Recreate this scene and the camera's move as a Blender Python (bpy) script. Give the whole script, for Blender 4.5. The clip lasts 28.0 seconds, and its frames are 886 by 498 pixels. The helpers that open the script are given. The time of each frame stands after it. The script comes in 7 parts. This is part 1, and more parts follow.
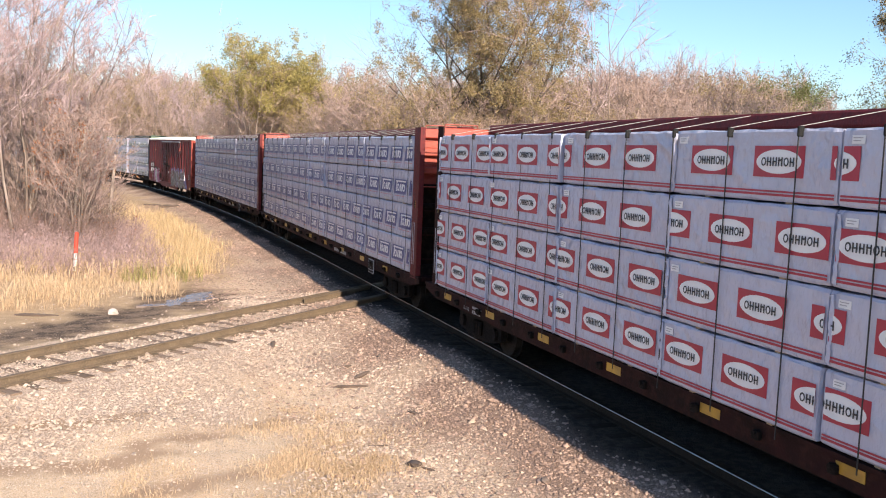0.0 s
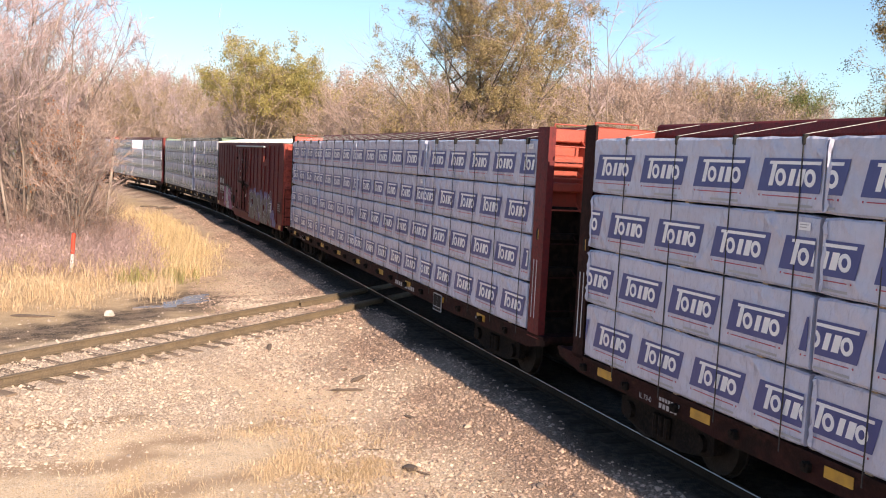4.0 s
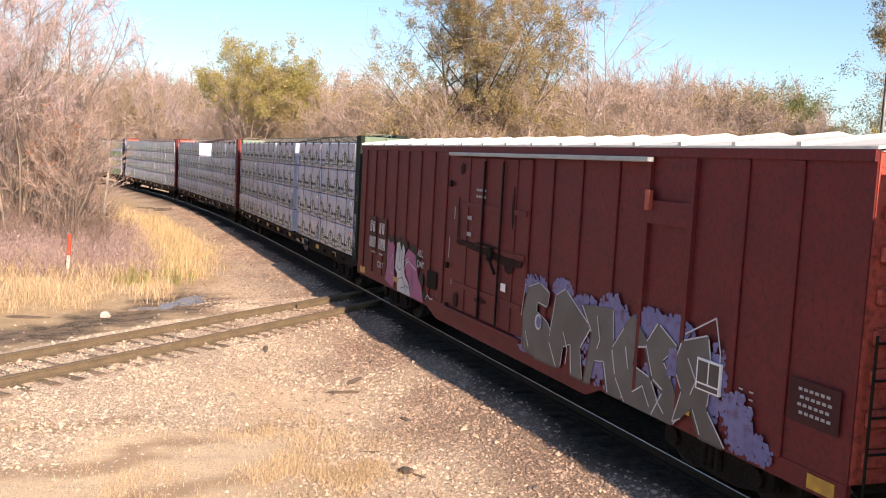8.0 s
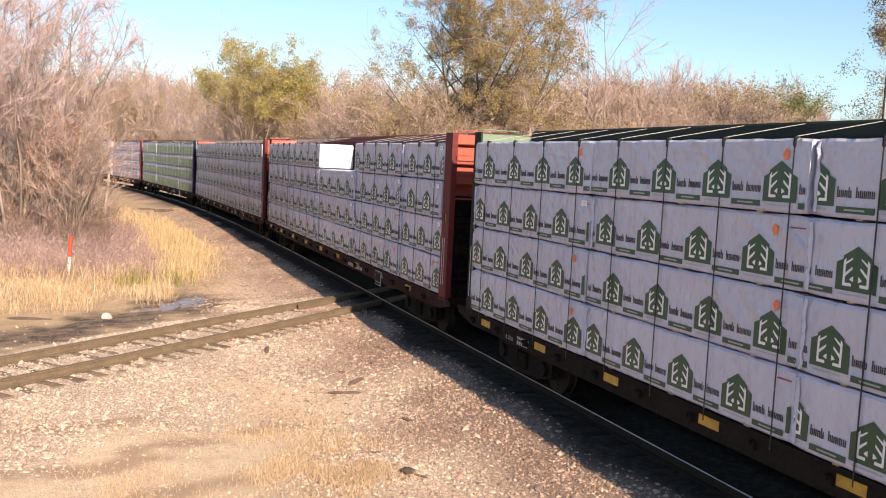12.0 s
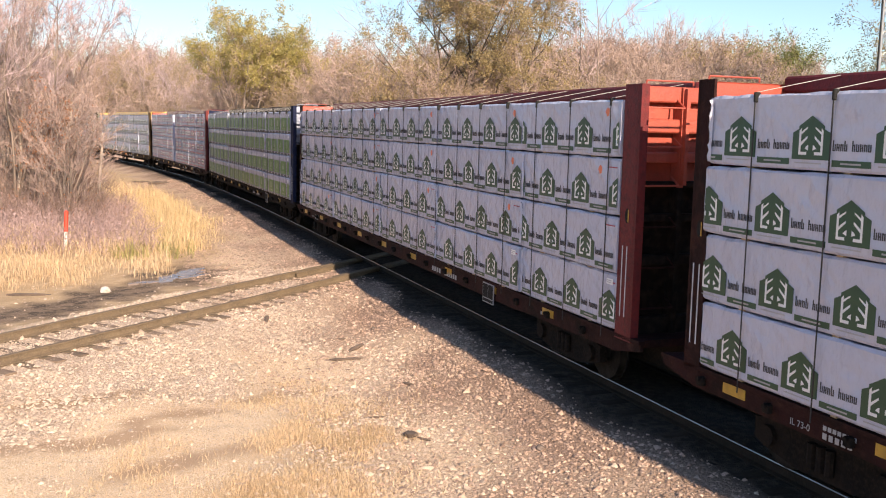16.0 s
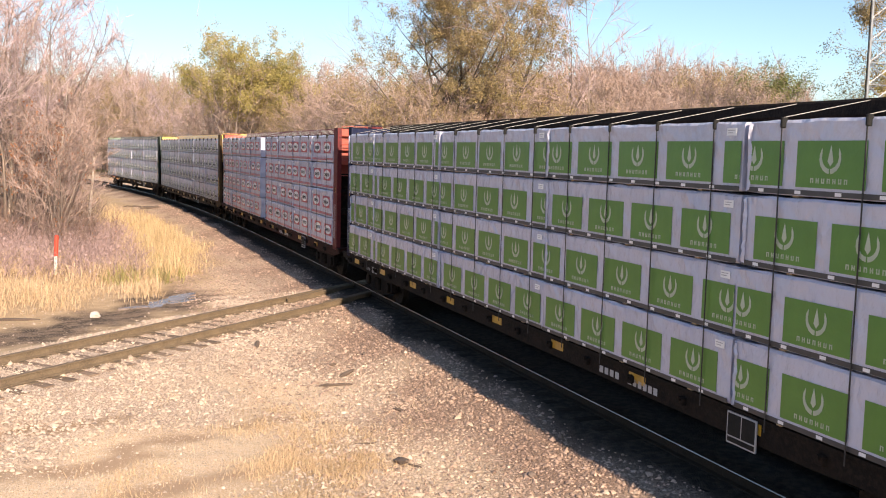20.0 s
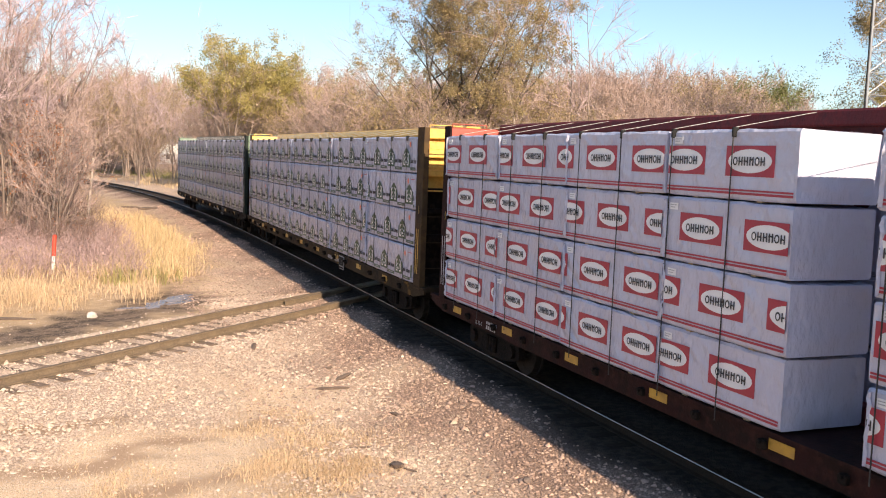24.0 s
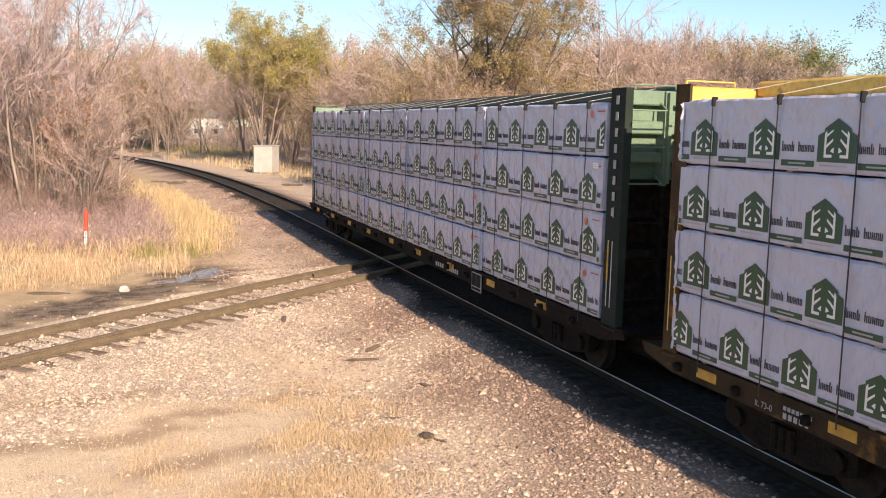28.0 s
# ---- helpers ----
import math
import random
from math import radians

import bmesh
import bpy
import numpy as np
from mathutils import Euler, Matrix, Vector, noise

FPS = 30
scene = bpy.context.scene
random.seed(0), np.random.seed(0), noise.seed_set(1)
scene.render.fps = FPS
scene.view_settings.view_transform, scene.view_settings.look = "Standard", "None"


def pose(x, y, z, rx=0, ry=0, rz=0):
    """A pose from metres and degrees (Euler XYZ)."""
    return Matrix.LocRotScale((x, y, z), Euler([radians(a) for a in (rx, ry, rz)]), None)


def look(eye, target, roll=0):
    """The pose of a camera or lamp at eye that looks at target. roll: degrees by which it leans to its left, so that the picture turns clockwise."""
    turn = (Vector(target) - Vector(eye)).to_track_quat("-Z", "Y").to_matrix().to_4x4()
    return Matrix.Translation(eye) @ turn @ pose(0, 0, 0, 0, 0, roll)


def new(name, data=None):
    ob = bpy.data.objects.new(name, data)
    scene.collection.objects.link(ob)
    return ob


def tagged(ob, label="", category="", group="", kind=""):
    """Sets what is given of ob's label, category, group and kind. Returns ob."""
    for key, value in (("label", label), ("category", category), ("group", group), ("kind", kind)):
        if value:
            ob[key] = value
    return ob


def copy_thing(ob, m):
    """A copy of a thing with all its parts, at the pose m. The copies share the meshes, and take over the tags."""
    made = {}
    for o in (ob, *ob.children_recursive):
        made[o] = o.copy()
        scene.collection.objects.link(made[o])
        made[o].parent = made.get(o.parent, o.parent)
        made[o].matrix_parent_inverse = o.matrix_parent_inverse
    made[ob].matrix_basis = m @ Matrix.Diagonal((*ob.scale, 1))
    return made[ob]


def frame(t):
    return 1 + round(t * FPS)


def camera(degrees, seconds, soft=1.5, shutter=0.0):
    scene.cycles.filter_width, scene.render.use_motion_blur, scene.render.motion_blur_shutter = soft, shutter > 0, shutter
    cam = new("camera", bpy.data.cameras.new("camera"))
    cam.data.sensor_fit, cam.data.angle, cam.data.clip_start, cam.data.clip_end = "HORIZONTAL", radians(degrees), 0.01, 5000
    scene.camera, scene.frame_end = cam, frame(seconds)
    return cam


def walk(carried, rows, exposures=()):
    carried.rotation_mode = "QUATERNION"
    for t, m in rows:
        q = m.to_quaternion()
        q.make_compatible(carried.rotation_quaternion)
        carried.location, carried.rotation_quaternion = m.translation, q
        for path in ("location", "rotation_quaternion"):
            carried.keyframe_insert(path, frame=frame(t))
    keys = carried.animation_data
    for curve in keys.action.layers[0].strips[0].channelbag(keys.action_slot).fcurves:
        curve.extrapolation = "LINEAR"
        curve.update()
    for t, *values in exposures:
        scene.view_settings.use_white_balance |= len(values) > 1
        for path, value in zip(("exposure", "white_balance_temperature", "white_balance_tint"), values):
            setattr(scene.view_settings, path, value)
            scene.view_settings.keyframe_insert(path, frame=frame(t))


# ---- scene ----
# Camera: stands still on a high spot and is turned by hand
EYE = (0.0, 0.0, 4.046)
cam = camera(50.48, 28.0, soft=1.1)
TURNS = """
0 .307 -5.5 -2.331;.5 .312 -5.439 -2.48;1 .305 -5.357 -2.608;1.5 .301 -5.32 -2.587;2 .325 -5.214 -2.72;2.5 .28 -5.174 -2.763
3 .245 -5.222 -2.813;3.5 .187 -5.257 -2.786;5.5 .111 -5.102 -3.06;6 .036 -5.095 -3.095;6.5 -.034 -5.137 -3.037;7 -.037 -5.142 -3.029
7.5 -.03 -5.094 -3.038;8 0 -5.079 -3.043;8.5 .007 -5.075 -3.066;9 .002 -5.08 -3.044;9.5 .016 -5.062 -3.051;10 .025 -5.001 -3.047
10.5 .046 -4.984 -2.901;11 .039 -5.025 -2.905;11.5 .054 -5.057 -2.889;12 .036 -5.071 -2.827;12.5 .033 -5.098 -2.932;14.5 -.49 -4.578 -2.623
15 -.273 -5.151 -1.808;15.5 .416 -6.532 -1.493;16 -.323 -7.235 -1.229;16.5 -2.095 -6.252 -1.278;17 -3.211 -4.64 -1.267;17.5 -3.152 -3.407 -1.349
18 -2.298 -3.12 -1.498;18.5 -1.259 -3.632 -1.512;19 -.512 -4.598 -1.317;19.5 -.451 -5.385 -1.193;20 -.832 -5.679 -1.403;20.5 -1.46 -5.049 -2.098
21 -1.595 -4.832 -2.328;21.5 -1.248 -5.038 -2.266;22 -.802 -5.203 -2.323;22.5 -.707 -5.35 -2.19;24.5 -.95 -5.437 -2.171;25 -.981 -5.556 -2.585
25.5 -1.007 -5.63 -2.553;26 -1.017 -5.641 -2.125;26.5 -1.431 -6.04 -2.225;27 -1.196 -6.553 -1.915;27.5 -.105 -7.011 -1.767;28 .752 -7.183 -1.42
"""
turn_rows = []
for item in TURNS.strip().replace("\n", ";").split(";"):
    t, yaw, tilt, roll = (float(v) for v in item.split())
    turn_rows.append((t, pose(*EYE, 90 + tilt, roll, yaw)))
# seconds, stops, white balance
TINTS = ((0, 0.93, 5980, 10), (2, 0.93, 6230, 11), (6, 0.94, 6430, 12), (9, 0.97, 6580, 12), (12, 0.93, 6600, 12), (17, 0.97, 6500, 12), (24, 0.95, 6580, 12), (28, 0.90, 6580, 11))
walk(cam, turn_rows, TINTS)

# World, sun and exposure
SUN_HEADING, SUN_HEIGHT = 23.4, 24.0   # the light travels this far left of +y, and falls this steeply
world = bpy.data.worlds.new("sky")
scene.world = world
world.use_nodes = True
wn, wl = world.node_tree.nodes, world.node_tree.links
sky = wn.new("ShaderNodeTexSky")
sky.sky_type = "NISHITA"
sky.sun_disc = False
sky.sun_elevation = radians(SUN_HEIGHT)
sky.sun_rotation = radians(180 - SUN_HEADING)
sky.air_density, sky.dust_density, sky.ozone_density = 1.0, 0.4, 3.0
wl.new(sky.outputs["Color"], wn["Background"].inputs["Color"])
wn["Background"].inputs["Strength"].default_value = 0.092
ray = Vector((-math.sin(radians(SUN_HEADING)) * math.cos(radians(SUN_HEIGHT)), math.cos(radians(SUN_HEADING)) * math.cos(radians(SUN_HEIGHT)), -math.sin(radians(SUN_HEIGHT))))
sun_lamp = bpy.data.lights.new("sun", "SUN")
sun_lamp.energy, sun_lamp.angle, sun_lamp.color = 5.0, radians(0.55), (1.0, 0.81, 0.61)
sun = new("sun", sun_lamp)
sun.matrix_world = look(Vector((0, 0, 60)) - ray * 40, Vector((0, 0, 60)))
# ---- materials ----
def paint(name, a, b, scale=2.0, rough=0.6, bump=0.2, bump_scale=40.0, metal=0.0, grain=None, grain_scale=60.0, spots=None, spot_scale=1.0, spot_cut=0.6, random_tone=0.0, sheen=0.0, through_light=0.0, depth=0.02, stretch=(1, 1, 1), shine=0.5):
    """A surface of two tones in large patches, a fine grain, spots of a third tone, and fine relief."""
    m = bpy.data.materials.new(name)
    m.use_nodes = True
    n, l = m.node_tree.nodes, m.node_tree.links
    bsdf = n["Principled BSDF"]
    co = n.new("ShaderNodeTexCoord")
    mp = n.new("ShaderNodeMapping")
    mp.inputs["Scale"].default_value = stretch
    l.new(co.outputs["Object"], mp.inputs["Vector"])

    def noisy(sc, detail, lo, hi):
        t = n.new("ShaderNodeTexNoise")
        t.inputs["Scale"].default_value, t.inputs["Detail"].default_value = sc, detail
        l.new(mp.outputs["Vector"], t.inputs["Vector"])
        r = n.new("ShaderNodeMapRange")
        r.inputs["From Min"].default_value, r.inputs["From Max"].default_value = lo, hi
        l.new(t.outputs["Fac"], r.inputs["Value"])
        return r.outputs["Result"]

    def mixed(fac, x, y):
        k = n.new("ShaderNodeMix")
        k.data_type = "RGBA"
        for socket, v in ((k.inputs["Factor"], fac), (k.inputs[6], x), (k.inputs[7], y)):
            if isinstance(v, (tuple, list)):
                socket.default_value = (*v, 1)
            elif isinstance(v, float):
                socket.default_value = v
            else:
                l.new(v, socket)
        return k.outputs[2]
    col = mixed(noisy(scale, 4, 0.35, 0.65), a, b)
    if grain:
        col = mixed(noisy(grain_scale, 3, 0.45, 0.75), col, grain)
    if spots:
        col = mixed(noisy(spot_scale, 6, spot_cut, spot_cut + 0.08), col, spots)
    if random_tone:
        info = n.new("ShaderNodeObjectInfo")
        geo = n.new("ShaderNodeNewGeometry")
        add = n.new("ShaderNodeMath")
        add.operation = "ADD"
        l.new(info.outputs["Random"], add.inputs[0])
        l.new(geo.outputs["Random Per Island"], add.inputs[1])
        fr = n.new("ShaderNodeMath")
        fr.operation = "FRACT"
        l.new(add.outputs[0], fr.inputs[0])
        rng = n.new("ShaderNodeMapRange")
        rng.inputs["To Min"].default_value, rng.inputs["To Max"].default_value = 1 - random_tone, 1 + random_tone
        l.new(fr.outputs[0], rng.inputs["Value"])
        hsv = n.new("ShaderNodeHueSaturation")
        l.new(rng.outputs["Result"], hsv.inputs["Value"])
        l.new(col, hsv.inputs["Color"])
        col = hsv.outputs["Color"]
    l.new(col, bsdf.inputs["Base Color"])
    bsdf.inputs["Roughness"].default_value, bsdf.inputs["Metallic"].default_value = rough, metal
    bsdf.inputs["Specular IOR Level"].default_value = shine
    if bump:
        b_ = n.new("ShaderNodeBump")
        b_.inputs["Strength"].default_value, b_.inputs["Distance"].default_value = bump, depth
        l.new(noisy(bump_scale, 4, 0.2, 0.8), b_.inputs["Height"])
        l.new(b_.outputs["Normal"], bsdf.inputs["Normal"])
    if through_light:
        tr = n.new("ShaderNodeBsdfTranslucent")
        l.new(col, tr.inputs["Color"])
        mx = n.new("ShaderNodeMixShader")
        mx.inputs[0].default_value = through_light
        l.new(bsdf.outputs[0], mx.inputs[1])
        l.new(tr.outputs[0], mx.inputs[2])
        l.new(mx.outputs[0], n["Material Output"].inputs["Surface"])
    return m


WRAP = paint("lumber_wrap", (0.50, 0.51, 0.625), (0.45, 0.46, 0.575), 1.1, 0.25, 0.8, 5.0, grain=(0.50, 0.51, 0.63), grain_scale=9, depth=0.05, random_tone=0.05, stretch=(1, 1, 0.6))


def creased(m):
    """Adds slanting creases and taut folds to the plastic's relief."""
    n, l = m.node_tree.nodes, m.node_tree.links
    bsdf = n["Principled BSDF"]
    old = bsdf.inputs["Normal"].links[0].from_node
    co = n.new("ShaderNodeTexCoord")
    info = n.new("ShaderNodeObjectInfo")
    shift = n.new("ShaderNodeVectorMath")
    shift.operation = "MULTIPLY_ADD"
    shift.inputs[1].default_value = (37.0, 11.0, 23.0)
    l.new(info.outputs["Random"], shift.inputs[0])
    l.new(co.outputs["Object"], shift.inputs[2])
    last = old
    for turn, stretch, strength, depth in ((35, (0.5, 1, 4.5), 0.75, 0.05), (-50, (0.4, 1, 5.5), 0.6, 0.04), (4, (0.35, 1, 9.0), 0.35, 0.025)):
        mp = n.new("ShaderNodeMapping")
        mp.vector_type = "TEXTURE"
        mp.inputs["Rotation"].default_value = (0, radians(turn), 0)
        mp.inputs["Scale"].default_value = tuple(1 / v for v in stretch)
        l.new(shift.outputs["Vector"], mp.inputs["Vector"])
        t = n.new("ShaderNodeTexNoise")
        t.noise_type = "RIDGED_MULTIFRACTAL"
        t.inputs["Scale"].default_value, t.inputs["Detail"].default_value = 1.0, 2.0
        l.new(mp.outputs["Vector"], t.inputs["Vector"])
        b = n.new("ShaderNodeBump")
        b.inputs["Strength"].default_value, b.inputs["Distance"].default_value = strength, depth
        l.new(t.outputs["Fac"], b.inputs["Height"])
        l.new(last.outputs["Normal"], b.inputs["Normal"])
        last = b
    l.new(last.outputs["Normal"], bsdf.inputs["Normal"])


creased(WRAP)
BATTEN = paint("batten_wood", (0.42, 0.30, 0.18), (0.30, 0.21, 0.13), 3, 0.85, 0.4, 60)
INK_RED = paint("ink_red", (0.40, 0.028, 0.058), (0.33, 0.025, 0.05), 3, 0.42, 0.15, 12)
INK_BLUE = paint("ink_blue", (0.045, 0.06, 0.20), (0.06, 0.075, 0.23), 3, 0.42, 0.15, 12)
INK_GREEN = paint("ink_green", (0.018, 0.058, 0.03), (0.022, 0.07, 0.036), 3, 0.42, 0.15, 12)
INK_LIME = paint("ink_lime", (0.075, 0.19, 0.03), (0.09, 0.22, 0.035), 3, 0.42, 0.15, 12)
INK_BLACK = paint("ink_black", (0.03, 0.03, 0.035), (0.05, 0.05, 0.055), 3, 0.5, 0.1, 12)
INK_GREY = paint("ink_grey", (0.30, 0.30, 0.32), (0.36, 0.36, 0.38), 3, 0.5, 0.1, 12)
INK_WHITE = paint("ink_white", (0.80, 0.80, 0.81), (0.72, 0.72, 0.74), 3, 0.42, 0.1, 12)
INK_ORANGE = paint("ink_orange", (0.75, 0.22, 0.10), (0.7, 0.18, 0.09), 3, 0.5, 0.1, 12)
CABLE = paint("steel_cable", (0.03, 0.03, 0.032), (0.05, 0.048, 0.046), 8, 0.6, 0.3, 90, shine=0.25)
STRAP_LIGHT = paint("light_webbing", (0.40, 0.38, 0.35), (0.30, 0.28, 0.26), 8, 0.7, 0.3, 90)
RUBBER = paint("black_rubber", (0.009, 0.009, 0.009), (0.015, 0.015, 0.015), 6, 0.75, 0.3, 60, shine=0.2)
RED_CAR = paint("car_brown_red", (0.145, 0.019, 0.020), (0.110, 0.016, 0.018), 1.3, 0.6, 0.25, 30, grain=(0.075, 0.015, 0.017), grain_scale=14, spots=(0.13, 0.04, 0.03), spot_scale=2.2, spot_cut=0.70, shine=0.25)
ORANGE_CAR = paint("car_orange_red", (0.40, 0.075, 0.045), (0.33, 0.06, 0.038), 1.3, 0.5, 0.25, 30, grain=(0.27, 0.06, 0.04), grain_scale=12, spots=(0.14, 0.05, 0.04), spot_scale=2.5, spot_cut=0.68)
YELLOW_CAR = paint("car_yellow", (0.78, 0.50, 0.10), (0.68, 0.42, 0.09), 1.3, 0.5, 0.25, 30, grain=(0.55, 0.30, 0.06), grain_scale=12, spots=(0.24, 0.12, 0.05), spot_scale=2.2, spot_cut=0.63)
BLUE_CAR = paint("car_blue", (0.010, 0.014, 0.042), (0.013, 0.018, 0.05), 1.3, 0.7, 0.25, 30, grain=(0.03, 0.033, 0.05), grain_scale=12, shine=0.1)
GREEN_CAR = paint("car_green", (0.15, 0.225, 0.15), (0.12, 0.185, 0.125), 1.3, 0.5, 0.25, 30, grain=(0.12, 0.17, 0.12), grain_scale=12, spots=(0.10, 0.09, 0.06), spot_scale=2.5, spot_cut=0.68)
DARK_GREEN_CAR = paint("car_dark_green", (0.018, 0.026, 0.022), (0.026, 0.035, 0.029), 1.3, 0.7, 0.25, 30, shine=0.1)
UNDER = paint("grimy_steel", (0.008, 0.007, 0.0065), (0.016, 0.012, 0.010), 3, 0.85, 0.4, 40, grain=(0.024, 0.017, 0.013), grain_scale=20, shine=0.12)
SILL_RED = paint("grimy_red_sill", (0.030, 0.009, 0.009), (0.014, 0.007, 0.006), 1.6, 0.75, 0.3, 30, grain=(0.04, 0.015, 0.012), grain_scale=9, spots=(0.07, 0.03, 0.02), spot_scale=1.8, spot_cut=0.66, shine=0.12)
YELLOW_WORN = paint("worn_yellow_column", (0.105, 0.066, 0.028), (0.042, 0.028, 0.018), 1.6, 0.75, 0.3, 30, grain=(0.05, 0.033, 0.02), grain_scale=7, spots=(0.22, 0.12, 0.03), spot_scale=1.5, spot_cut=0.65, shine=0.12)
SILL_YELLOW = paint("grimy_yellow_sill", (0.050, 0.034, 0.018), (0.022, 0.016, 0.011), 1.6, 0.75, 0.3, 30, grain=(0.05, 0.033, 0.02), grain_scale=7, spots=(0.22, 0.12, 0.03), spot_scale=1.5, spot_cut=0.62, shine=0.12)
WHEEL_STEEL = paint("wheel_steel", (0.035, 0.03, 0.027), (0.02, 0.017, 0.015), 6, 0.65, 0.3, 40, metal=0.5, shine=0.2)
MARK_YELLOW = paint("reflector_yellow", (0.52, 0.30, 0.03), (0.34, 0.19, 0.03), 6, 0.35, 0.1, 60)
RAIL_STEEL = paint("rail_rust", (0.17, 0.125, 0.080), (0.12, 0.088, 0.058), 3, 0.75, 0.35, 50, grain=(0.22, 0.165, 0.105), grain_scale=30)
RAIL_HEAD = paint("rail_polished", (0.36, 0.34, 0.32), (0.26, 0.24, 0.22), 2, 0.33, 0.05, 40, metal=0.9)
RAIL_DULL = paint("rail_dull_head", (0.13, 0.10, 0.075), (0.18, 0.14, 0.10), 3, 0.5, 0.1, 40, metal=0.3)
TIE = paint("creosoted_tie", (0.17, 0.12, 0.085), (0.25, 0.18, 0.125), 2.5, 0.9, 0.6, 30, grain=(0.15, 0.105, 0.075), grain_scale=16, random_tone=0.3, stretch=(0.3, 2, 2))
STONE = paint("ballast_stone", (0.66, 0.52, 0.40), (0.52, 0.395, 0.295), 0.6, 0.85, 0.4, 60, random_tone=0.34)
STONE_RED = paint("ballast_pink", (0.54, 0.38, 0.285), (0.36, 0.245, 0.185), 0.6, 0.85, 0.4, 60, random_tone=0.45)
BARK = paint("grey_bark", (0.32, 0.25, 0.21), (0.215, 0.17, 0.14), 2, 0.9, 0.5, 20, stretch=(1, 1, 0.3), random_tone=0.15)
BARK_DARK = paint("dark_bark", (0.10, 0.082, 0.064), (0.15, 0.12, 0.09), 2, 0.9, 0.5, 20, stretch=(1, 1, 0.3))
BARK_PALE = paint("pale_bark", (0.50, 0.43, 0.365), (0.38, 0.32, 0.265), 3, 0.85, 0.3, 20, stretch=(1, 1, 0.4))
TWIG = paint("bare_twigs", (0.46, 0.345, 0.30), (0.365, 0.275, 0.24), 0.5, 0.9, 0, random_tone=0.3)
TWIG_BROWN = paint("brown_twigs", (0.40, 0.295, 0.26), (0.31, 0.23, 0.205), 0.5, 0.9, 0, random_tone=0.3)
TWIG_PINK = paint("pinkish_twigs", (0.50, 0.385, 0.385), (0.40, 0.305, 0.305), 0.5, 0.9, 0, random_tone=0.3)
LEAF_OLIVE = paint("olive_leaves", (0.295, 0.235, 0.11), (0.36, 0.275, 0.135), 0.6, 0.7, 0, random_tone=0.4, through_light=0.3)
LEAF_YELLOW = paint("yellow_green_leaves", (0.36, 0.315, 0.105), (0.42, 0.345, 0.125), 0.6, 0.7, 0, random_tone=0.35, through_light=0.3)
LEAF_TAN = paint("tan_leaves", (0.41, 0.29, 0.215), (0.33, 0.23, 0.175), 0.6, 0.75, 0, random_tone=0.4, through_light=0.25)
LEAF_RUST = paint("rust_leaves", (0.40, 0.16, 0.06), (0.32, 0.14, 0.06), 0.6, 0.75, 0, random_tone=0.4, through_light=0.25)
LEAF_GREEN = paint("green_leaves", (0.16, 0.19, 0.06), (0.21, 0.22, 0.075), 0.6, 0.7, 0, random_tone=0.4, through_light=0.3)
DRY_GRASS = paint("dry_grass", (0.64, 0.485, 0.285), (0.53, 0.395, 0.22), 0.5, 0.8, 0, random_tone=0.3, through_light=0.25)
PALE_GRASS = paint("pale_grass", (0.64, 0.48, 0.31), (0.54, 0.395, 0.245), 0.5, 0.85, 0, random_tone=0.3, through_light=0.2)
PURPLE_STEM = paint("mauve_stems", (0.42, 0.30, 0.285), (0.32, 0.225, 0.215), 0.5, 0.85, 0, random_tone=0.3)
GREEN_BLADE = paint("green_blades", (0.24, 0.24, 0.08), (0.32, 0.29, 0.11), 0.5, 0.8, 0, random_tone=0.3, through_light=0.25)
CABINET = paint("cabinet_paint", (0.46, 0.44, 0.41), (0.40, 0.38, 0.35), 1.5, 0.5, 0.1, 20)
GALV = paint("galvanised_steel", (0.40, 0.41, 0.42), (0.32, 0.33, 0.35), 3, 0.45, 0.1, 30, metal=0.6)
POST_RED = paint("marker_red", (0.62, 0.07, 0.035), (0.54, 0.06, 0.035), 4, 0.5, 0.1, 20)
POST_WHITE = paint("marker_white", (0.78, 0.76, 0.72), (0.68, 0.66, 0.62), 4, 0.5, 0.1, 20)
ROOF_WHITE = paint("roof_white", (0.80, 0.78, 0.72), (0.70, 0.67, 0.60), 0.8, 0.5, 0.2, 20, spots=(0.5, 0.46, 0.40), spot_scale=1.4, spot_cut=0.62)
DARK_WOOD = paint("weathered_wood", (0.10, 0.075, 0.06), (0.15, 0.11, 0.085), 4, 0.9, 0.5, 30)
GRAF_GREY = paint("spray_grey", (0.075, 0.072, 0.072), (0.115, 0.11, 0.11), 1.5, 0.55, 0.1, 20, spots=(0.09, 0.085, 0.085), spot_scale=3, spot_cut=0.6)
GRAF_BLUE = paint("spray_blue", (0.12, 0.125, 0.30), (0.17, 0.165, 0.34), 1.5, 0.6, 0.1, 20, grain=(0.12, 0.06, 0.13), grain_scale=9)
GRAF_PINK = paint("spray_magenta", (0.33, 0.08, 0.21), (0.25, 0.07, 0.17), 1.5, 0.55, 0.1, 20)
GRAF_WHITE = paint("spray_white", (0.54, 0.54, 0.58), (0.42, 0.42, 0.46), 2.5, 0.55, 0.1, 20)
HOUSE_WHITE = paint("house_siding", (0.76, 0.75, 0.72), (0.68, 0.67, 0.64), 1.5, 0.6, 0.1, 20)
HOUSE_ROOF = paint("house_shingle", (0.16, 0.15, 0.15), (0.22, 0.20, 0.19), 1.5, 0.85, 0.3, 20)
GLASS_DARK = paint("dark_glass", (0.03, 0.035, 0.04), (0.04, 0.045, 0.05), 2, 0.1, 0)
PUDDLE = paint("shallow_water", (0.26, 0.21, 0.185), (0.13, 0.10, 0.085), 3.5, 0.26, 0.12, 14)
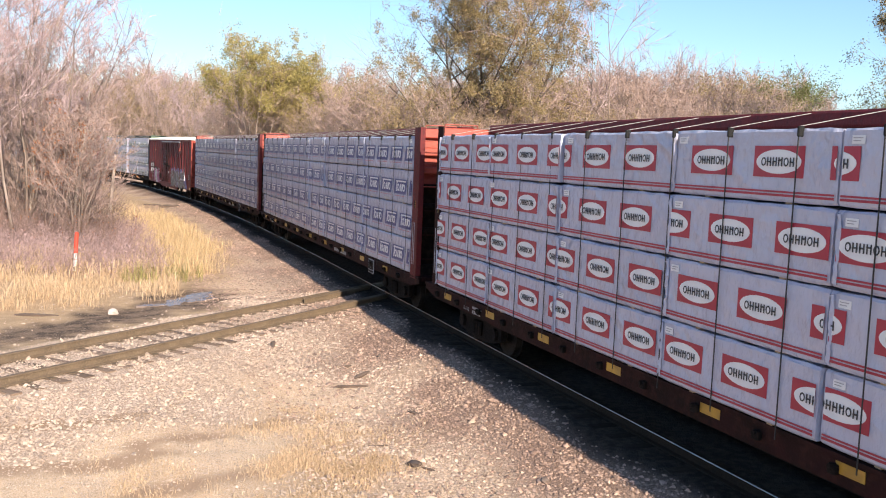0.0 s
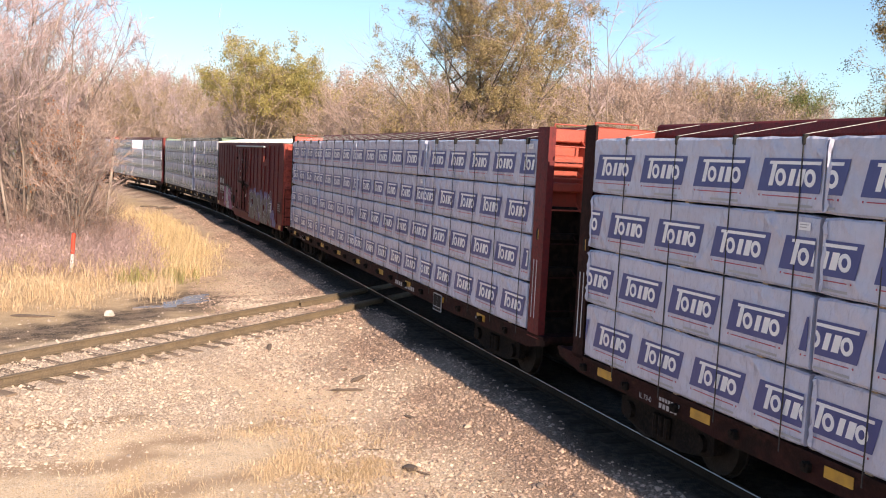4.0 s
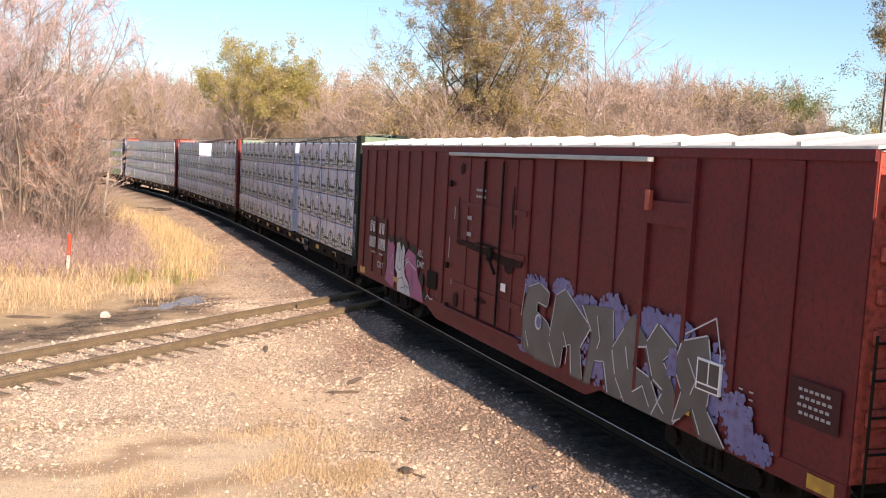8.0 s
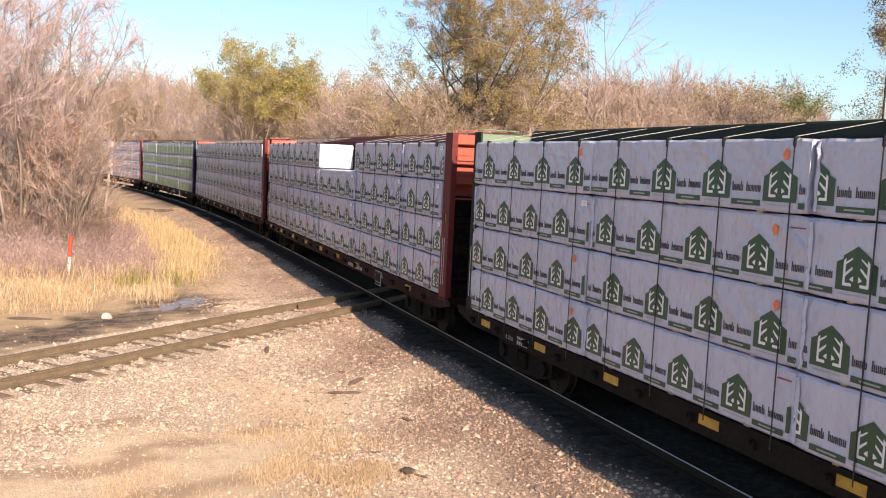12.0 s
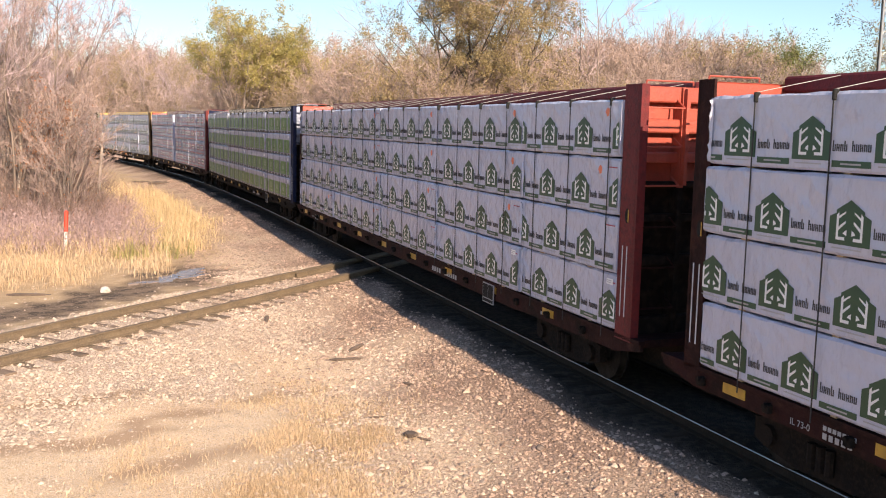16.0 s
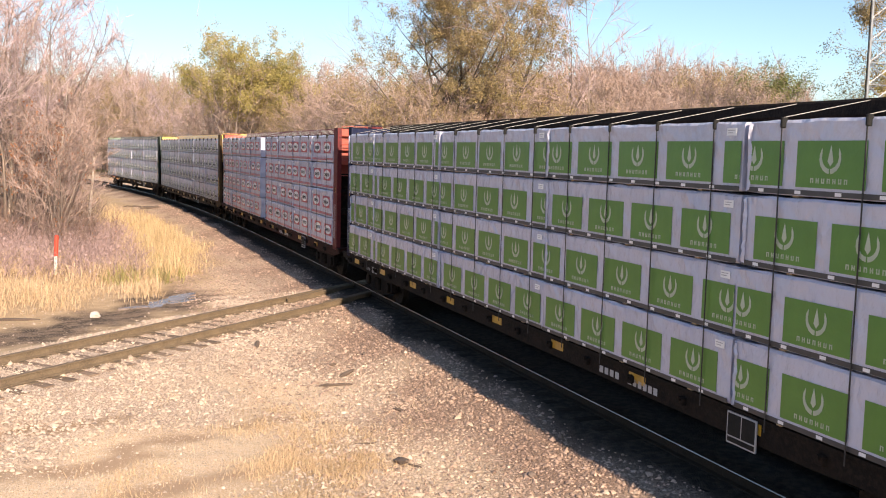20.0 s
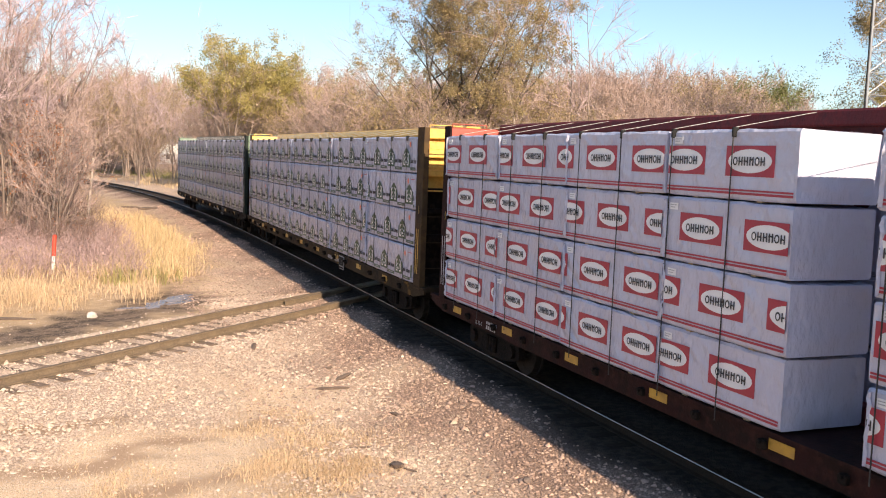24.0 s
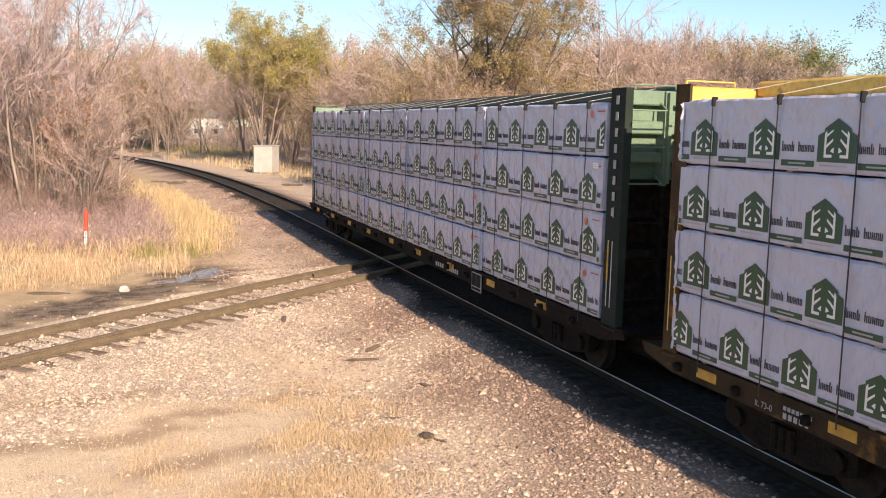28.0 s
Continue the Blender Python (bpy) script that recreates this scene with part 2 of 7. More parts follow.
# main line ties and rails: oil and rust, with the train's shade painted in
TIE_DARK = paint("oily_shade_tie", (0.035, 0.027, 0.02), (0.06, 0.044, 0.033), 2.5, 0.85, 0.6, 30, grain=(0.025, 0.019, 0.014), grain_scale=16, random_tone=0.3, stretch=(0.3, 2, 2), shine=0.1)
RAIL_DARK = paint("rail_shade_rust", (0.030, 0.021, 0.016), (0.020, 0.015, 0.011), 3, 0.75, 0.35, 50, grain=(0.04, 0.028, 0.02), grain_scale=30, shine=0.15)
GRAF_GREEN = paint("spray_dark_green", (0.018, 0.035, 0.022), (0.012, 0.02, 0.015), 2.5, 0.6, 0.1, 20, shine=0.2)
# soot tones taken near black to carry the shade between the cars
LOWER_SHADE = paint("sooty_shade_sheet", (0.016, 0.012, 0.010), (0.008, 0.0065, 0.006), 1.6, 0.85, 0.3, 30, grain=(0.03, 0.02, 0.015), grain_scale=7, shine=0.1)
GRAF_DARK = paint("patch_paint", (0.06, 0.014, 0.016), (0.045, 0.012, 0.014), 1.5, 0.6, 0.1, 20, shine=0.2)
INK_FAINT = paint("ink_faint_white", (0.42, 0.47, 0.38), (0.34, 0.40, 0.30), 3, 0.45, 0.1, 12)
# the boxcar's red made lighter: sunlight on its ends put into the colour
SUNLIT_RED_END = paint("car_end_sunlit_red", (0.42, 0.085, 0.058), (0.34, 0.068, 0.048), 1.3, 0.6, 0.25, 30, grain=(0.17, 0.035, 0.03), grain_scale=14, shine=0.25)
# the blue car's sun-facing front wall, its brightness put into the colour
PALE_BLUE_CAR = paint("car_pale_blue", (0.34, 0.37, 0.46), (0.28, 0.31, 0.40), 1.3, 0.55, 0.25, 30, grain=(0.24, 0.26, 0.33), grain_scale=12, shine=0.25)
GREEN_DULL = paint("car_dull_green", (0.055, 0.068, 0.052), (0.04, 0.05, 0.04), 1.3, 0.65, 0.25, 30, grain=(0.08, 0.085, 0.065), grain_scale=10, shine=0.2)
BRUSH_BROWN = paint("brown_brush", (0.25, 0.17, 0.14), (0.185, 0.13, 0.105), 0.5, 0.9, 0, random_tone=0.35)
# ---- mesh helpers ----
class Shape:
    """Collects solids into one mesh; each face keeps a material slot."""

    def __init__(self):
        self.v, self.f, self.m = [], [], []

    def add(self, verts, faces, slot=0):
        k = len(self.v)
        self.v += [tuple(p) for p in verts]
        self.f += [tuple(i + k for i in q) for q in faces]
        self.m += [slot] * len(faces)
        return self

    def box(self, x0, x1, y0, y1, z0, z1, slot=0, c=0.0):
        if c <= 0:
            return self.add([(x, y, z) for x in (x0, x1) for y in (y0, y1) for z in (z0, z1)],
                            [(0, 1, 3, 2), (4, 6, 7, 5), (0, 4, 5, 1), (2, 3, 7, 6), (0, 2, 6, 4), (1, 5, 7, 3)], slot)
        # chamfered: the outline of each level, drawn in at top and bottom
        def ring(d, z):
            a, b, e, f_ = x0 + d, x1 - d, y0 + d, y1 - d
            return [(a + c, e, z), (b - c, e, z), (b, e + c, z), (b, f_ - c, z), (b - c, f_, z), (a + c, f_, z), (a, f_ - c, z), (a, e + c, z)]
        v = ring(c * 0.8, z0) + ring(0, z0 + c) + ring(0, z1 - c) + ring(c * 0.8, z1)
        f = [tuple(range(7, -1, -1)), tuple(range(24, 32))]
        for r in range(3):
            for i in range(8):
                f.append((r * 8 + i, r * 8 + (i + 1) % 8, r * 8 + 8 + (i + 1) % 8, r * 8 + 8 + i))
        return self.add(v, f, slot)

    def plate(self, pts, y, thick=0.004, slot=0):
        """A flat outline in x and z, standing at y and facing -y; it has a thickness."""
        n = len(pts)
        v = [(x, y, z) for x, z in pts] + [(x, y + thick, z) for x, z in pts]
        f = [tuple(range(n)), tuple(range(2 * n - 1, n - 1, -1))] + [(i, i + n, (i + 1) % n + n, (i + 1) % n) for i in range(n)]
        return self.add(v, f, slot)

    def rect(self, x0, x1, z0, z1, y, slot=0, thick=0.004):
        return self.plate([(x0, z0), (x1, z0), (x1, z1), (x0, z1)], y, thick, slot)

    def tube(self, a, b, r0, r1=None, n=8, slot=0, caps=True):
        a, b = Vector(a), Vector(b)
        r1 = r0 if r1 is None else r1
        w = (b - a).normalized()
        u = w.orthogonal().normalized()
        q = w.cross(u)
        v = []
        for p, r in ((a, r0), (b, r1)):
            v += [p + (u * math.cos(i * 2 * math.pi / n) + q * math.sin(i * 2 * math.pi / n)) * r for i in range(n)]
        f = [(i, (i + 1) % n, (i + 1) % n + n, i + n) for i in range(n)]
        if caps:
            f += [tuple(range(n - 1, -1, -1)), tuple(range(n, 2 * n))]
        return self.add(v, f, slot)

    def mesh(self, name, *mats):
        me = bpy.data.meshes.new(name)
        me.from_pydata(self.v, [], self.f)
        for m in mats:
            me.materials.append(m)
        if len(mats) > 1:
            me.polygons.foreach_set("material_index", self.m)
        me.update()
        return me


def part(name, shape, mats, parent=None, label="", at=None):
    """Links a Shape (or a finished mesh) as one mesh object under a thing or a part."""
    mats = mats if isinstance(mats, (tuple, list)) else (mats,)
    me = shape.mesh(name, *mats) if isinstance(shape, Shape) else shape
    ob = new(name, me)
    if parent is not None:
        ob.parent = parent
    if at is not None:
        ob.matrix_basis = at
    if label:
        ob["label"] = label
    return ob


def fast_mesh(name, verts, faces, mats, slots=None, smooth=False):
    """A mesh from number arrays: verts (n, 3), faces (m, 3) or (m, 4)."""
    me = bpy.data.meshes.new(name)
    verts, faces = np.asarray(verts, np.float32), np.asarray(faces, np.int32)
    k = faces.shape[1]
    me.vertices.add(len(verts))
    me.vertices.foreach_set("co", verts.ravel())
    me.loops.add(faces.size)
    me.loops.foreach_set("vertex_index", faces.ravel())
    me.polygons.add(len(faces))
    me.polygons.foreach_set("loop_start", np.arange(0, faces.size, k, dtype=np.int32))
    me.polygons.foreach_set("loop_total", np.full(len(faces), k, np.int32))
    for m in mats:
        me.materials.append(m)
    if slots is not None:
        me.polygons.foreach_set("material_index", np.asarray(slots, np.int32))
    me.update(calc_edges=True)
    me.validate()
    if smooth:
        me.polygons.foreach_set("use_smooth", np.ones(len(faces), bool))
    return me


# ---- the line of the main track ----
BEND = ((-40, -.00269), (0, -.00083), (30, .001), (60, .003), (90, .00401), (260, .00401))
GRADE = 0.00302
RS = np.arange(-80, 320, 1.0)
_turn = np.cumsum(np.interp(RS, [b[0] for b in BEND], [b[1] for b in BEND]))
RTH = _turn - np.interp(0, RS, _turn) + 0.35756
_x, _y = np.cumsum(-np.sin(RTH)), np.cumsum(np.cos(RTH))
RX, RY = _x - np.interp(0, RS, _x) + 4.91442, _y - np.interp(0, RS, _y) + 12.0


def rail_z(s):
    return GRADE * np.maximum(s, 0)


def on_line(s, side=0.0, z=0.0):
    """A point of the main track: s metres along it, side metres towards the camera's side."""
    th = np.interp(s, RS, RTH)
    return Vector((np.interp(s, RS, RX) - math.cos(th) * side, np.interp(s, RS, RY) - math.sin(th) * side, rail_z(s) + z))


def line_of(x, y):
    """For arrays of places: metres along the main track and metres to its side (plus: the camera's side)."""
    x, y = np.asarray(x, float).ravel(), np.asarray(y, float).ravel()
    best = np.empty(len(x), int)
    for i in range(0, len(x), 20000):
        d = (x[i:i + 20000, None] - RX) ** 2 + (y[i:i + 20000, None] - RY) ** 2
        best[i:i + 20000] = d.argmin(1)
    th = RTH[best]
    along = (x - RX[best]) * -np.sin(th) + (y - RY[best]) * np.cos(th)
    side = (x - RX[best]) * -np.cos(th) - (y - RY[best]) * np.sin(th)
    return RS[best] + along, side


# the branch that crosses it
BRANCH_A, BRANCH_DIR = Vector((-7.65, 17.22, 0)), Vector((0.4506, 0.8927, 0))
BRANCH_N = Vector((-BRANCH_DIR.y, BRANCH_DIR.x, 0))


def branch_of(x, y):
    dx, dy = np.asarray(x, float) - BRANCH_A.x, np.asarray(y, float) - BRANCH_A.y
    return dx * BRANCH_DIR.x + dy * BRANCH_DIR.y, dx * BRANCH_N.x + dy * BRANCH_N.y


def ground_z(x, y):
    x, y = np.asarray(x, float), np.asarray(y, float)
    shape = x.shape
    s, side = line_of(x, y)
    x, y = x.ravel(), y.ravel()
    top = rail_z(np.clip(s, -50, 150))
    a = np.abs(side)
    main = np.interp(a, (0, 1.45, 3.0, 6.0), (-0.168, -0.180, -0.48, -0.52))
    _, b = branch_of(x, y)
    b = np.abs(b)
    br = np.interp(b, (0, 1.1, 1.6, 2.6, 5.0), (-0.197, -0.200, -0.24, -0.38, -0.52))
    z = np.maximum(main + top, br + top * 0.5)
    wob = 0.035 * np.sin(x * 0.9 + 1.3 * np.sin(y * 0.5)) * np.cos(y * 0.8 + x * 0.3) + 0.02 * np.sin(x * 2.3 + y * 1.7)
    z = z + wob * np.clip((np.minimum(a, b) - 2.0) / 2.0, 0, 1) * np.clip((34 - y.reshape(np.shape(wob))) / 8, 0.15, 1)
    # the wood on the near side stands on slightly higher ground, and the ditch by the branch is low
    wood = np.clip((side - 7.0) / 8.0, 0, 1) * np.clip((y - 24) / 8, 0, 1)
    z = z + wood * 0.35
    far = np.clip((-side - 5.0) / 25.0, 0, 1)
    z = z + far * (0.5 + 0.012 * np.clip(-side, 0, 80))
    return z.reshape(shape)
# ---- ground ----
def stretched(lo, hi, step, reach):
    inner = np.arange(lo, hi + step / 2, step)
    out = step * 1.6 ** np.arange(1, 40)
    out = np.cumsum(out)
    out = out[out < reach]
    return np.concatenate([(lo - out)[::-1], inner, hi + out])


def ground_material():
    m = bpy.data.materials.new("gravel_ground")
    m.use_nodes = True
    n, l = m.node_tree.nodes, m.node_tree.links
    bsdf = n["Principled BSDF"]
    bsdf.inputs["Roughness"].default_value = 0.92
    bsdf.inputs["Specular IOR Level"].default_value = 0.2
    co = n.new("ShaderNodeTexCoord")

    def noisy(sc, detail, lo, hi):
        t = n.new("ShaderNodeTexNoise")
        t.inputs["Scale"].default_value, t.inputs["Detail"].default_value = sc, detail
        l.new(co.outputs["Object"], t.inputs["Vector"])
        r = n.new("ShaderNodeMapRange")
        r.inputs["From Min"].default_value, r.inputs["From Max"].default_value = lo, hi
        l.new(t.outputs["Fac"], r.inputs["Value"])
        return r.outputs["Result"]

    def mixed(fac, x, y):
        k = n.new("ShaderNodeMix")
        k.data_type = "RGBA"
        for socket, v in ((k.inputs["Factor"], fac), (k.inputs[6], x), (k.inputs[7], y)):
            if isinstance(v, tuple):
                socket.default_value = (*v, 1)
            else:
                l.new(v, socket)
        return k.outputs[2]

    def zone(name):
        a = n.new("ShaderNodeAttribute")
        a.attribute_name = name
        return a.outputs["Fac"]
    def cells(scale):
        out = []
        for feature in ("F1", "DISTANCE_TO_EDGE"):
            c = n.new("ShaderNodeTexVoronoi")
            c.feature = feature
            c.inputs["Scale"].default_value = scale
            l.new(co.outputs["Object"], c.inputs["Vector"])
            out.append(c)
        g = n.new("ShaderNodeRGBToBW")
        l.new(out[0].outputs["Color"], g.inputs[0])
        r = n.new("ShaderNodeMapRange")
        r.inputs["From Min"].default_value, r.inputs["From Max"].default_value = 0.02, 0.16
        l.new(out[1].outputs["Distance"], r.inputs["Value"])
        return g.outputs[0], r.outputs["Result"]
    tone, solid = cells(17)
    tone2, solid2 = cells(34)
    dirt = mixed(noisy(0.45, 6, 0.38, 0.62), (0.70, 0.51, 0.32), (0.59, 0.415, 0.255))
    dirt = mixed(noisy(2.3, 6, 0.50, 0.68), dirt, (0.47, 0.335, 0.215))
    dirt = mixed(noisy(60, 3, 0.46, 0.60), dirt, (0.80, 0.66, 0.50))
    dirt = mixed(noisy(33, 4, 0.60, 0.68), dirt, (0.36, 0.25, 0.165))
    # dirt in the gaps between stones, darkened to paint in their crevice shade
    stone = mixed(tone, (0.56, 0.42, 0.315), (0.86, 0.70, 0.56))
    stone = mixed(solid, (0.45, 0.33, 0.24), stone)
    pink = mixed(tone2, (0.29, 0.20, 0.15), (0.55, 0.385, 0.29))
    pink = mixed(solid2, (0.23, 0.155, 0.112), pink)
    litter = mixed(noisy(1.5, 6, 0.4, 0.6), (0.30, 0.20, 0.125), (0.21, 0.145, 0.10))
    litter = mixed(noisy(22, 4, 0.5, 0.7), litter, (0.38, 0.27, 0.17))
    grass = mixed(noisy(3, 6, 0.4, 0.6), (0.56, 0.41, 0.26), (0.47, 0.34, 0.21))
    grass = mixed(noisy(40, 4, 0.5, 0.66), grass, (0.40, 0.28, 0.15))
    wet = mixed(noisy(3.2, 8, 0.40, 0.58), (0.085, 0.062, 0.044), (0.24, 0.17, 0.115))
    wet = mixed(noisy(28, 5, 0.56, 0.66), wet, (0.50, 0.38, 0.28))
    # oil-stained stones, their tone lowered for the shade under the train
    oil_shade = mixed(noisy(9, 5, 0.42, 0.62), (0.035, 0.027, 0.021), (0.075, 0.056, 0.042))
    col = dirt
    for name, tone_ in (("stony", stone), ("ballast", pink), ("grassy", grass), ("litter", litter), ("wet", wet), ("stain", (0.42, 0.295, 0.195)), ("oily_shade", oil_shade)):
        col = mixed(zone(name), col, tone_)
    l.new(col, bsdf.inputs["Base Color"])
    bump = n.new("ShaderNodeBump")
    bump.inputs["Strength"].default_value, bump.inputs["Distance"].default_value = 0.8, 0.02
    k = n.new("ShaderNodeMath")
    k.operation = "MULTIPLY"
    l.new(solid, k.inputs[0])
    l.new(zone("stony"), k.inputs[1])
    l.new(k.outputs[0], bump.inputs["Height"])
    b2 = n.new("ShaderNodeBump")
    b2.inputs["Strength"].default_value, b2.inputs["Distance"].default_value = 0.9, 0.014
    l.new(noisy(48, 5, 0.2, 0.8), b2.inputs["Height"])
    l.new(bump.outputs["Normal"], b2.inputs["Normal"])
    l.new(b2.outputs["Normal"], bsdf.inputs["Normal"])
    return m


def soft_noise(x, y, sc, seed):
    r = np.random.RandomState(seed)
    out = np.zeros_like(x)
    for k in range(7):
        a, ph, f = r.rand() * 6.28, r.rand() * 6.28, sc * (0.6 + 1.6 * r.rand())
        out += np.sin((x * math.cos(a) + y * math.sin(a)) * f + ph)
    return out / 7 ** 0.5


def zones(x, y):
    """How far a place is stony, ballast, grassy, covered in litter, wet: 0 to 1 each."""
    s, side = line_of(x, y)
    u, b = branch_of(x, y)
    wob = soft_noise(x, y, 1.1, 5)
    near_br = np.abs(b)
    stony = np.clip((3.4 + 0.8 * wob - np.abs(b + 0.9)) / 0.9, 0, 1) * np.clip((side - 2.3) / 1.2, 0, 1)
    stony = np.maximum(stony, 0.6 * np.clip((x + 2.6 + 0.5 * wob) / 1.2, 0, 1) * np.clip((side - 2.0) / 1.0, 0, 1) * np.where(y < 24, 1, 0))
    # broken stone between the two tracks, thinning towards the camera
    stony = np.maximum(stony, np.clip((5.2 + 1.3 * wob - side) / 1.6, 0, 1) * 0.8)
    ballast = np.clip((4.6 + 0.8 * wob - np.abs(side)) / 2.0, 0, 1)
    bank = (side > 0) & (b > 2.2)
    ballast = np.where(b > 0, np.clip((3.9 + 0.8 * wob - np.abs(side)) / 2.2, 0, 1), ballast)
    grassy = np.where(bank, np.clip((side - np.interp(s, (22, 25, 31), (4.8, 3.6, 2.9)) - 0.5 * wob) / 1.0, 0, 1), 0)
    grassy = np.maximum(grassy, np.where(b < -4.0, np.clip(0.55 + 0.6 * soft_noise(x, y, 1.3, 9), 0, 1) * np.clip(1.6 - np.hypot((x + 2.2) / 1.5, (y - 12.6) / 2.6), 0, 1), 0))
    litter = np.where(bank, np.clip((side - 8.5 - 0.8 * wob) / 3, 0, 1) * np.clip((y - 29) / 4, 0, 1), 0)
    litter = np.maximum(litter, np.clip((-side - 6) / 4, 0, 1) * np.where(s > 70, 0.3, 1))
    litter = np.where((np.abs(x) > 200) | (y < -30) | (y > 250), 1, litter)
    wet = np.clip(1.15 - np.hypot((u - 6.0) / 6.8, (b - 3.4 - 0.19 * (u - 3.0)) / 1.35) + 0.22 * wob + 0.22 * soft_noise(x, y, 4.0, 51), 0, 0.6) / 0.6 * np.clip((side - 5.0) / 1.0, 0, 1)
    wet = np.maximum(wet, np.clip(1.25 - np.hypot((x + 7.5) / 1.3, (y - 27.6) / 2.4) + 0.25 * soft_noise(x, y, 4.0, 53), 0, 0.5) / 0.5)
    # trodden, darker streaks in the dirt
    stain = np.zeros_like(x)
    for cx, cy, a, c in ((-6.0, 14.5, 1.3, 0.26), (-4.75, 13.1, 1.1, 0.30), (-3.9, 14.35, 0.9, 0.22), (-2.6, 15.6, 0.8, 0.25), (-6.2, 12.2, 1.5, 0.25), (-3.4, 12.3, 1.0, 0.3)):
        p, q = (x - cx) * 0.82 + (y - cy) * 0.57, -(x - cx) * 0.57 + (y - cy) * 0.82
        stain = np.maximum(stain, np.clip(1.3 - np.hypot(p / a, q / c) + 0.25 * soft_noise(x, y, 5.0, 41), 0, 0.6) / 0.6)
    # brake dust and oil along the main line, darkened to carry the train's shade
    oily_shade = np.clip((1.85 + 0.2 * wob - np.abs(side)) / 0.5, 0, 1)
    return stony, ballast, grassy, litter, wet, stain, oily_shade


gx = np.unique(np.concatenate([stretched(-45, 30, 0.75, 2600), np.arange(-12, 5, 0.2)]).round(3))
gy = np.unique(np.concatenate([stretched(5, 130, 0.75, 2600), np.arange(10, 31, 0.2)]).round(3))
GX, GY = np.meshgrid(gx, gy)
nx, ny = len(gx), len(gy)
gi = np.arange(nx * ny).reshape(ny, nx)
gf = np.stack([gi[:-1, :-1], gi[:-1, 1:], gi[1:, 1:], gi[1:, :-1]], -1).reshape(-1, 4)
gme = fast_mesh("ground", np.stack([GX.ravel(), GY.ravel(), ground_z(GX, GY).ravel()], 1), gf, [ground_material()], smooth=True)
for zn, zv in zip(("stony", "ballast", "grassy", "litter", "wet", "stain", "oily_shade"), zones(GX.ravel(), GY.ravel())):
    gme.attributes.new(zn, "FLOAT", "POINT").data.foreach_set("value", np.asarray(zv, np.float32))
ground = tagged(new("ground", gme), "tan dirt and gravel ground with dry grass and leaf litter", "ground", kind="structure")


def stones(name, count, area, size, mat, label, seed, keep):
    """Loose broken stones scattered over an area; keep(x, y) gives the chance that one lies there."""
    r = np.random.RandomState(seed)
    x, y = r.uniform(area[0], area[1], count * 3), r.uniform(area[2], area[3], count * 3)
    ok = r.rand(count * 3) < keep(x, y)
    x, y = x[ok][:count], y[ok][:count]
    n = len(x)
    base = np.array([(1, 0, 0), (-1, 0, 0), (0, 1, 0), (0, -1, 0), (0, 0, 1)], float)
    tri = np.array([(0, 2, 4), (2, 1, 4), (1, 3, 4), (3, 0, 4)])
    sz = size * r.lognormal(0, 0.35, n)
    v = base[None] * (0.6 + 0.6 * r.rand(n, 5, 1)) * sz[:, None, None] * np.stack([0.8 + 0.6 * r.rand(n), 0.7 + 0.4 * r.rand(n), 0.45 + 0.35 * r.rand(n)], 1)[:, None, :]
    v += r.normal(0, 0.16, v.shape) * sz[:, None, None]
    a = r.rand(n) * 6.283
    ca, sa = np.cos(a)[:, None], np.sin(a)[:, None]
    vx, vy = v[..., 0] * ca - v[..., 1] * sa, v[..., 0] * sa + v[..., 1] * ca
    v = np.stack([vx + x[:, None], vy + y[:, None], v[..., 2] + (ground_z(x, y) + sz * 0.12)[:, None]], -1)
    f = (tri[None] + 5 * np.arange(n)[:, None, None]).reshape(-1, 3)
    return tagged(new(name, fast_mesh(name, v.reshape(-1, 3), f, [mat])), label, "gravel", kind="stuff")


def pale_keep(x, y):
    st, ba, gr, li, we, _, oi = zones(x, y)
    st = np.maximum(st, 0.35 * np.clip((x + 2.6 + 0.5 * soft_noise(x, y, 1.2, 17)) / 1.0, 0, 1))
    patch = np.clip(0.6 + 0.3 * soft_noise(x, y, 1.4, 21), 0.2, 1) * np.where(np.abs(branch_of(x, y)[1]) < 1.3, 0.35, 1)
    return np.clip(np.maximum(st * (1 - 0.65 * ba), 0.035), 0, 1) * patch * (1 - li) * (1 - 0.9 * we) * (1 - oi) * (1 - 0.93 * ba)


def side_of(x, y):
    return line_of(x, y)[1]


def pink_keep(x, y):
    st, ba, gr, li, we, _, oi = zones(x, y)
    return np.maximum(ba, 0.35 * (np.abs(side_of(x, y)) < 6)) * (1 - li) * (1 - oi)


stones("pale_gravel", 62000, (-11, 5, 9.5, 29), 0.027, STONE, "pale broken limestone gravel lying beside the tracks", 3, pale_keep)
stones("brown_ballast", 80000, (-15, 6.5, 9.5, 46), 0.025, STONE_RED, "brown and pinkish ballast stones along the main track", 4, pink_keep)

stones("fine_gravel", 30000, (-8, 0.8, 9.5, 19), 0.011, STONE, "fine pale gravel trodden into the dirt", 7, lambda x, y: np.clip(0.45 + 0.35 * soft_noise(x, y, 2.2, 23), 0.1, 1) * (1 - zones(x, y)[4]))
stones("brown_ballast", 30000, (-24, -3, 40, 70), 0.034, STONE_RED, "brown and pinkish ballast stones along the curve", 6, lambda x, y: pink_keep(x, y) * (side_of(x, y) > 0))


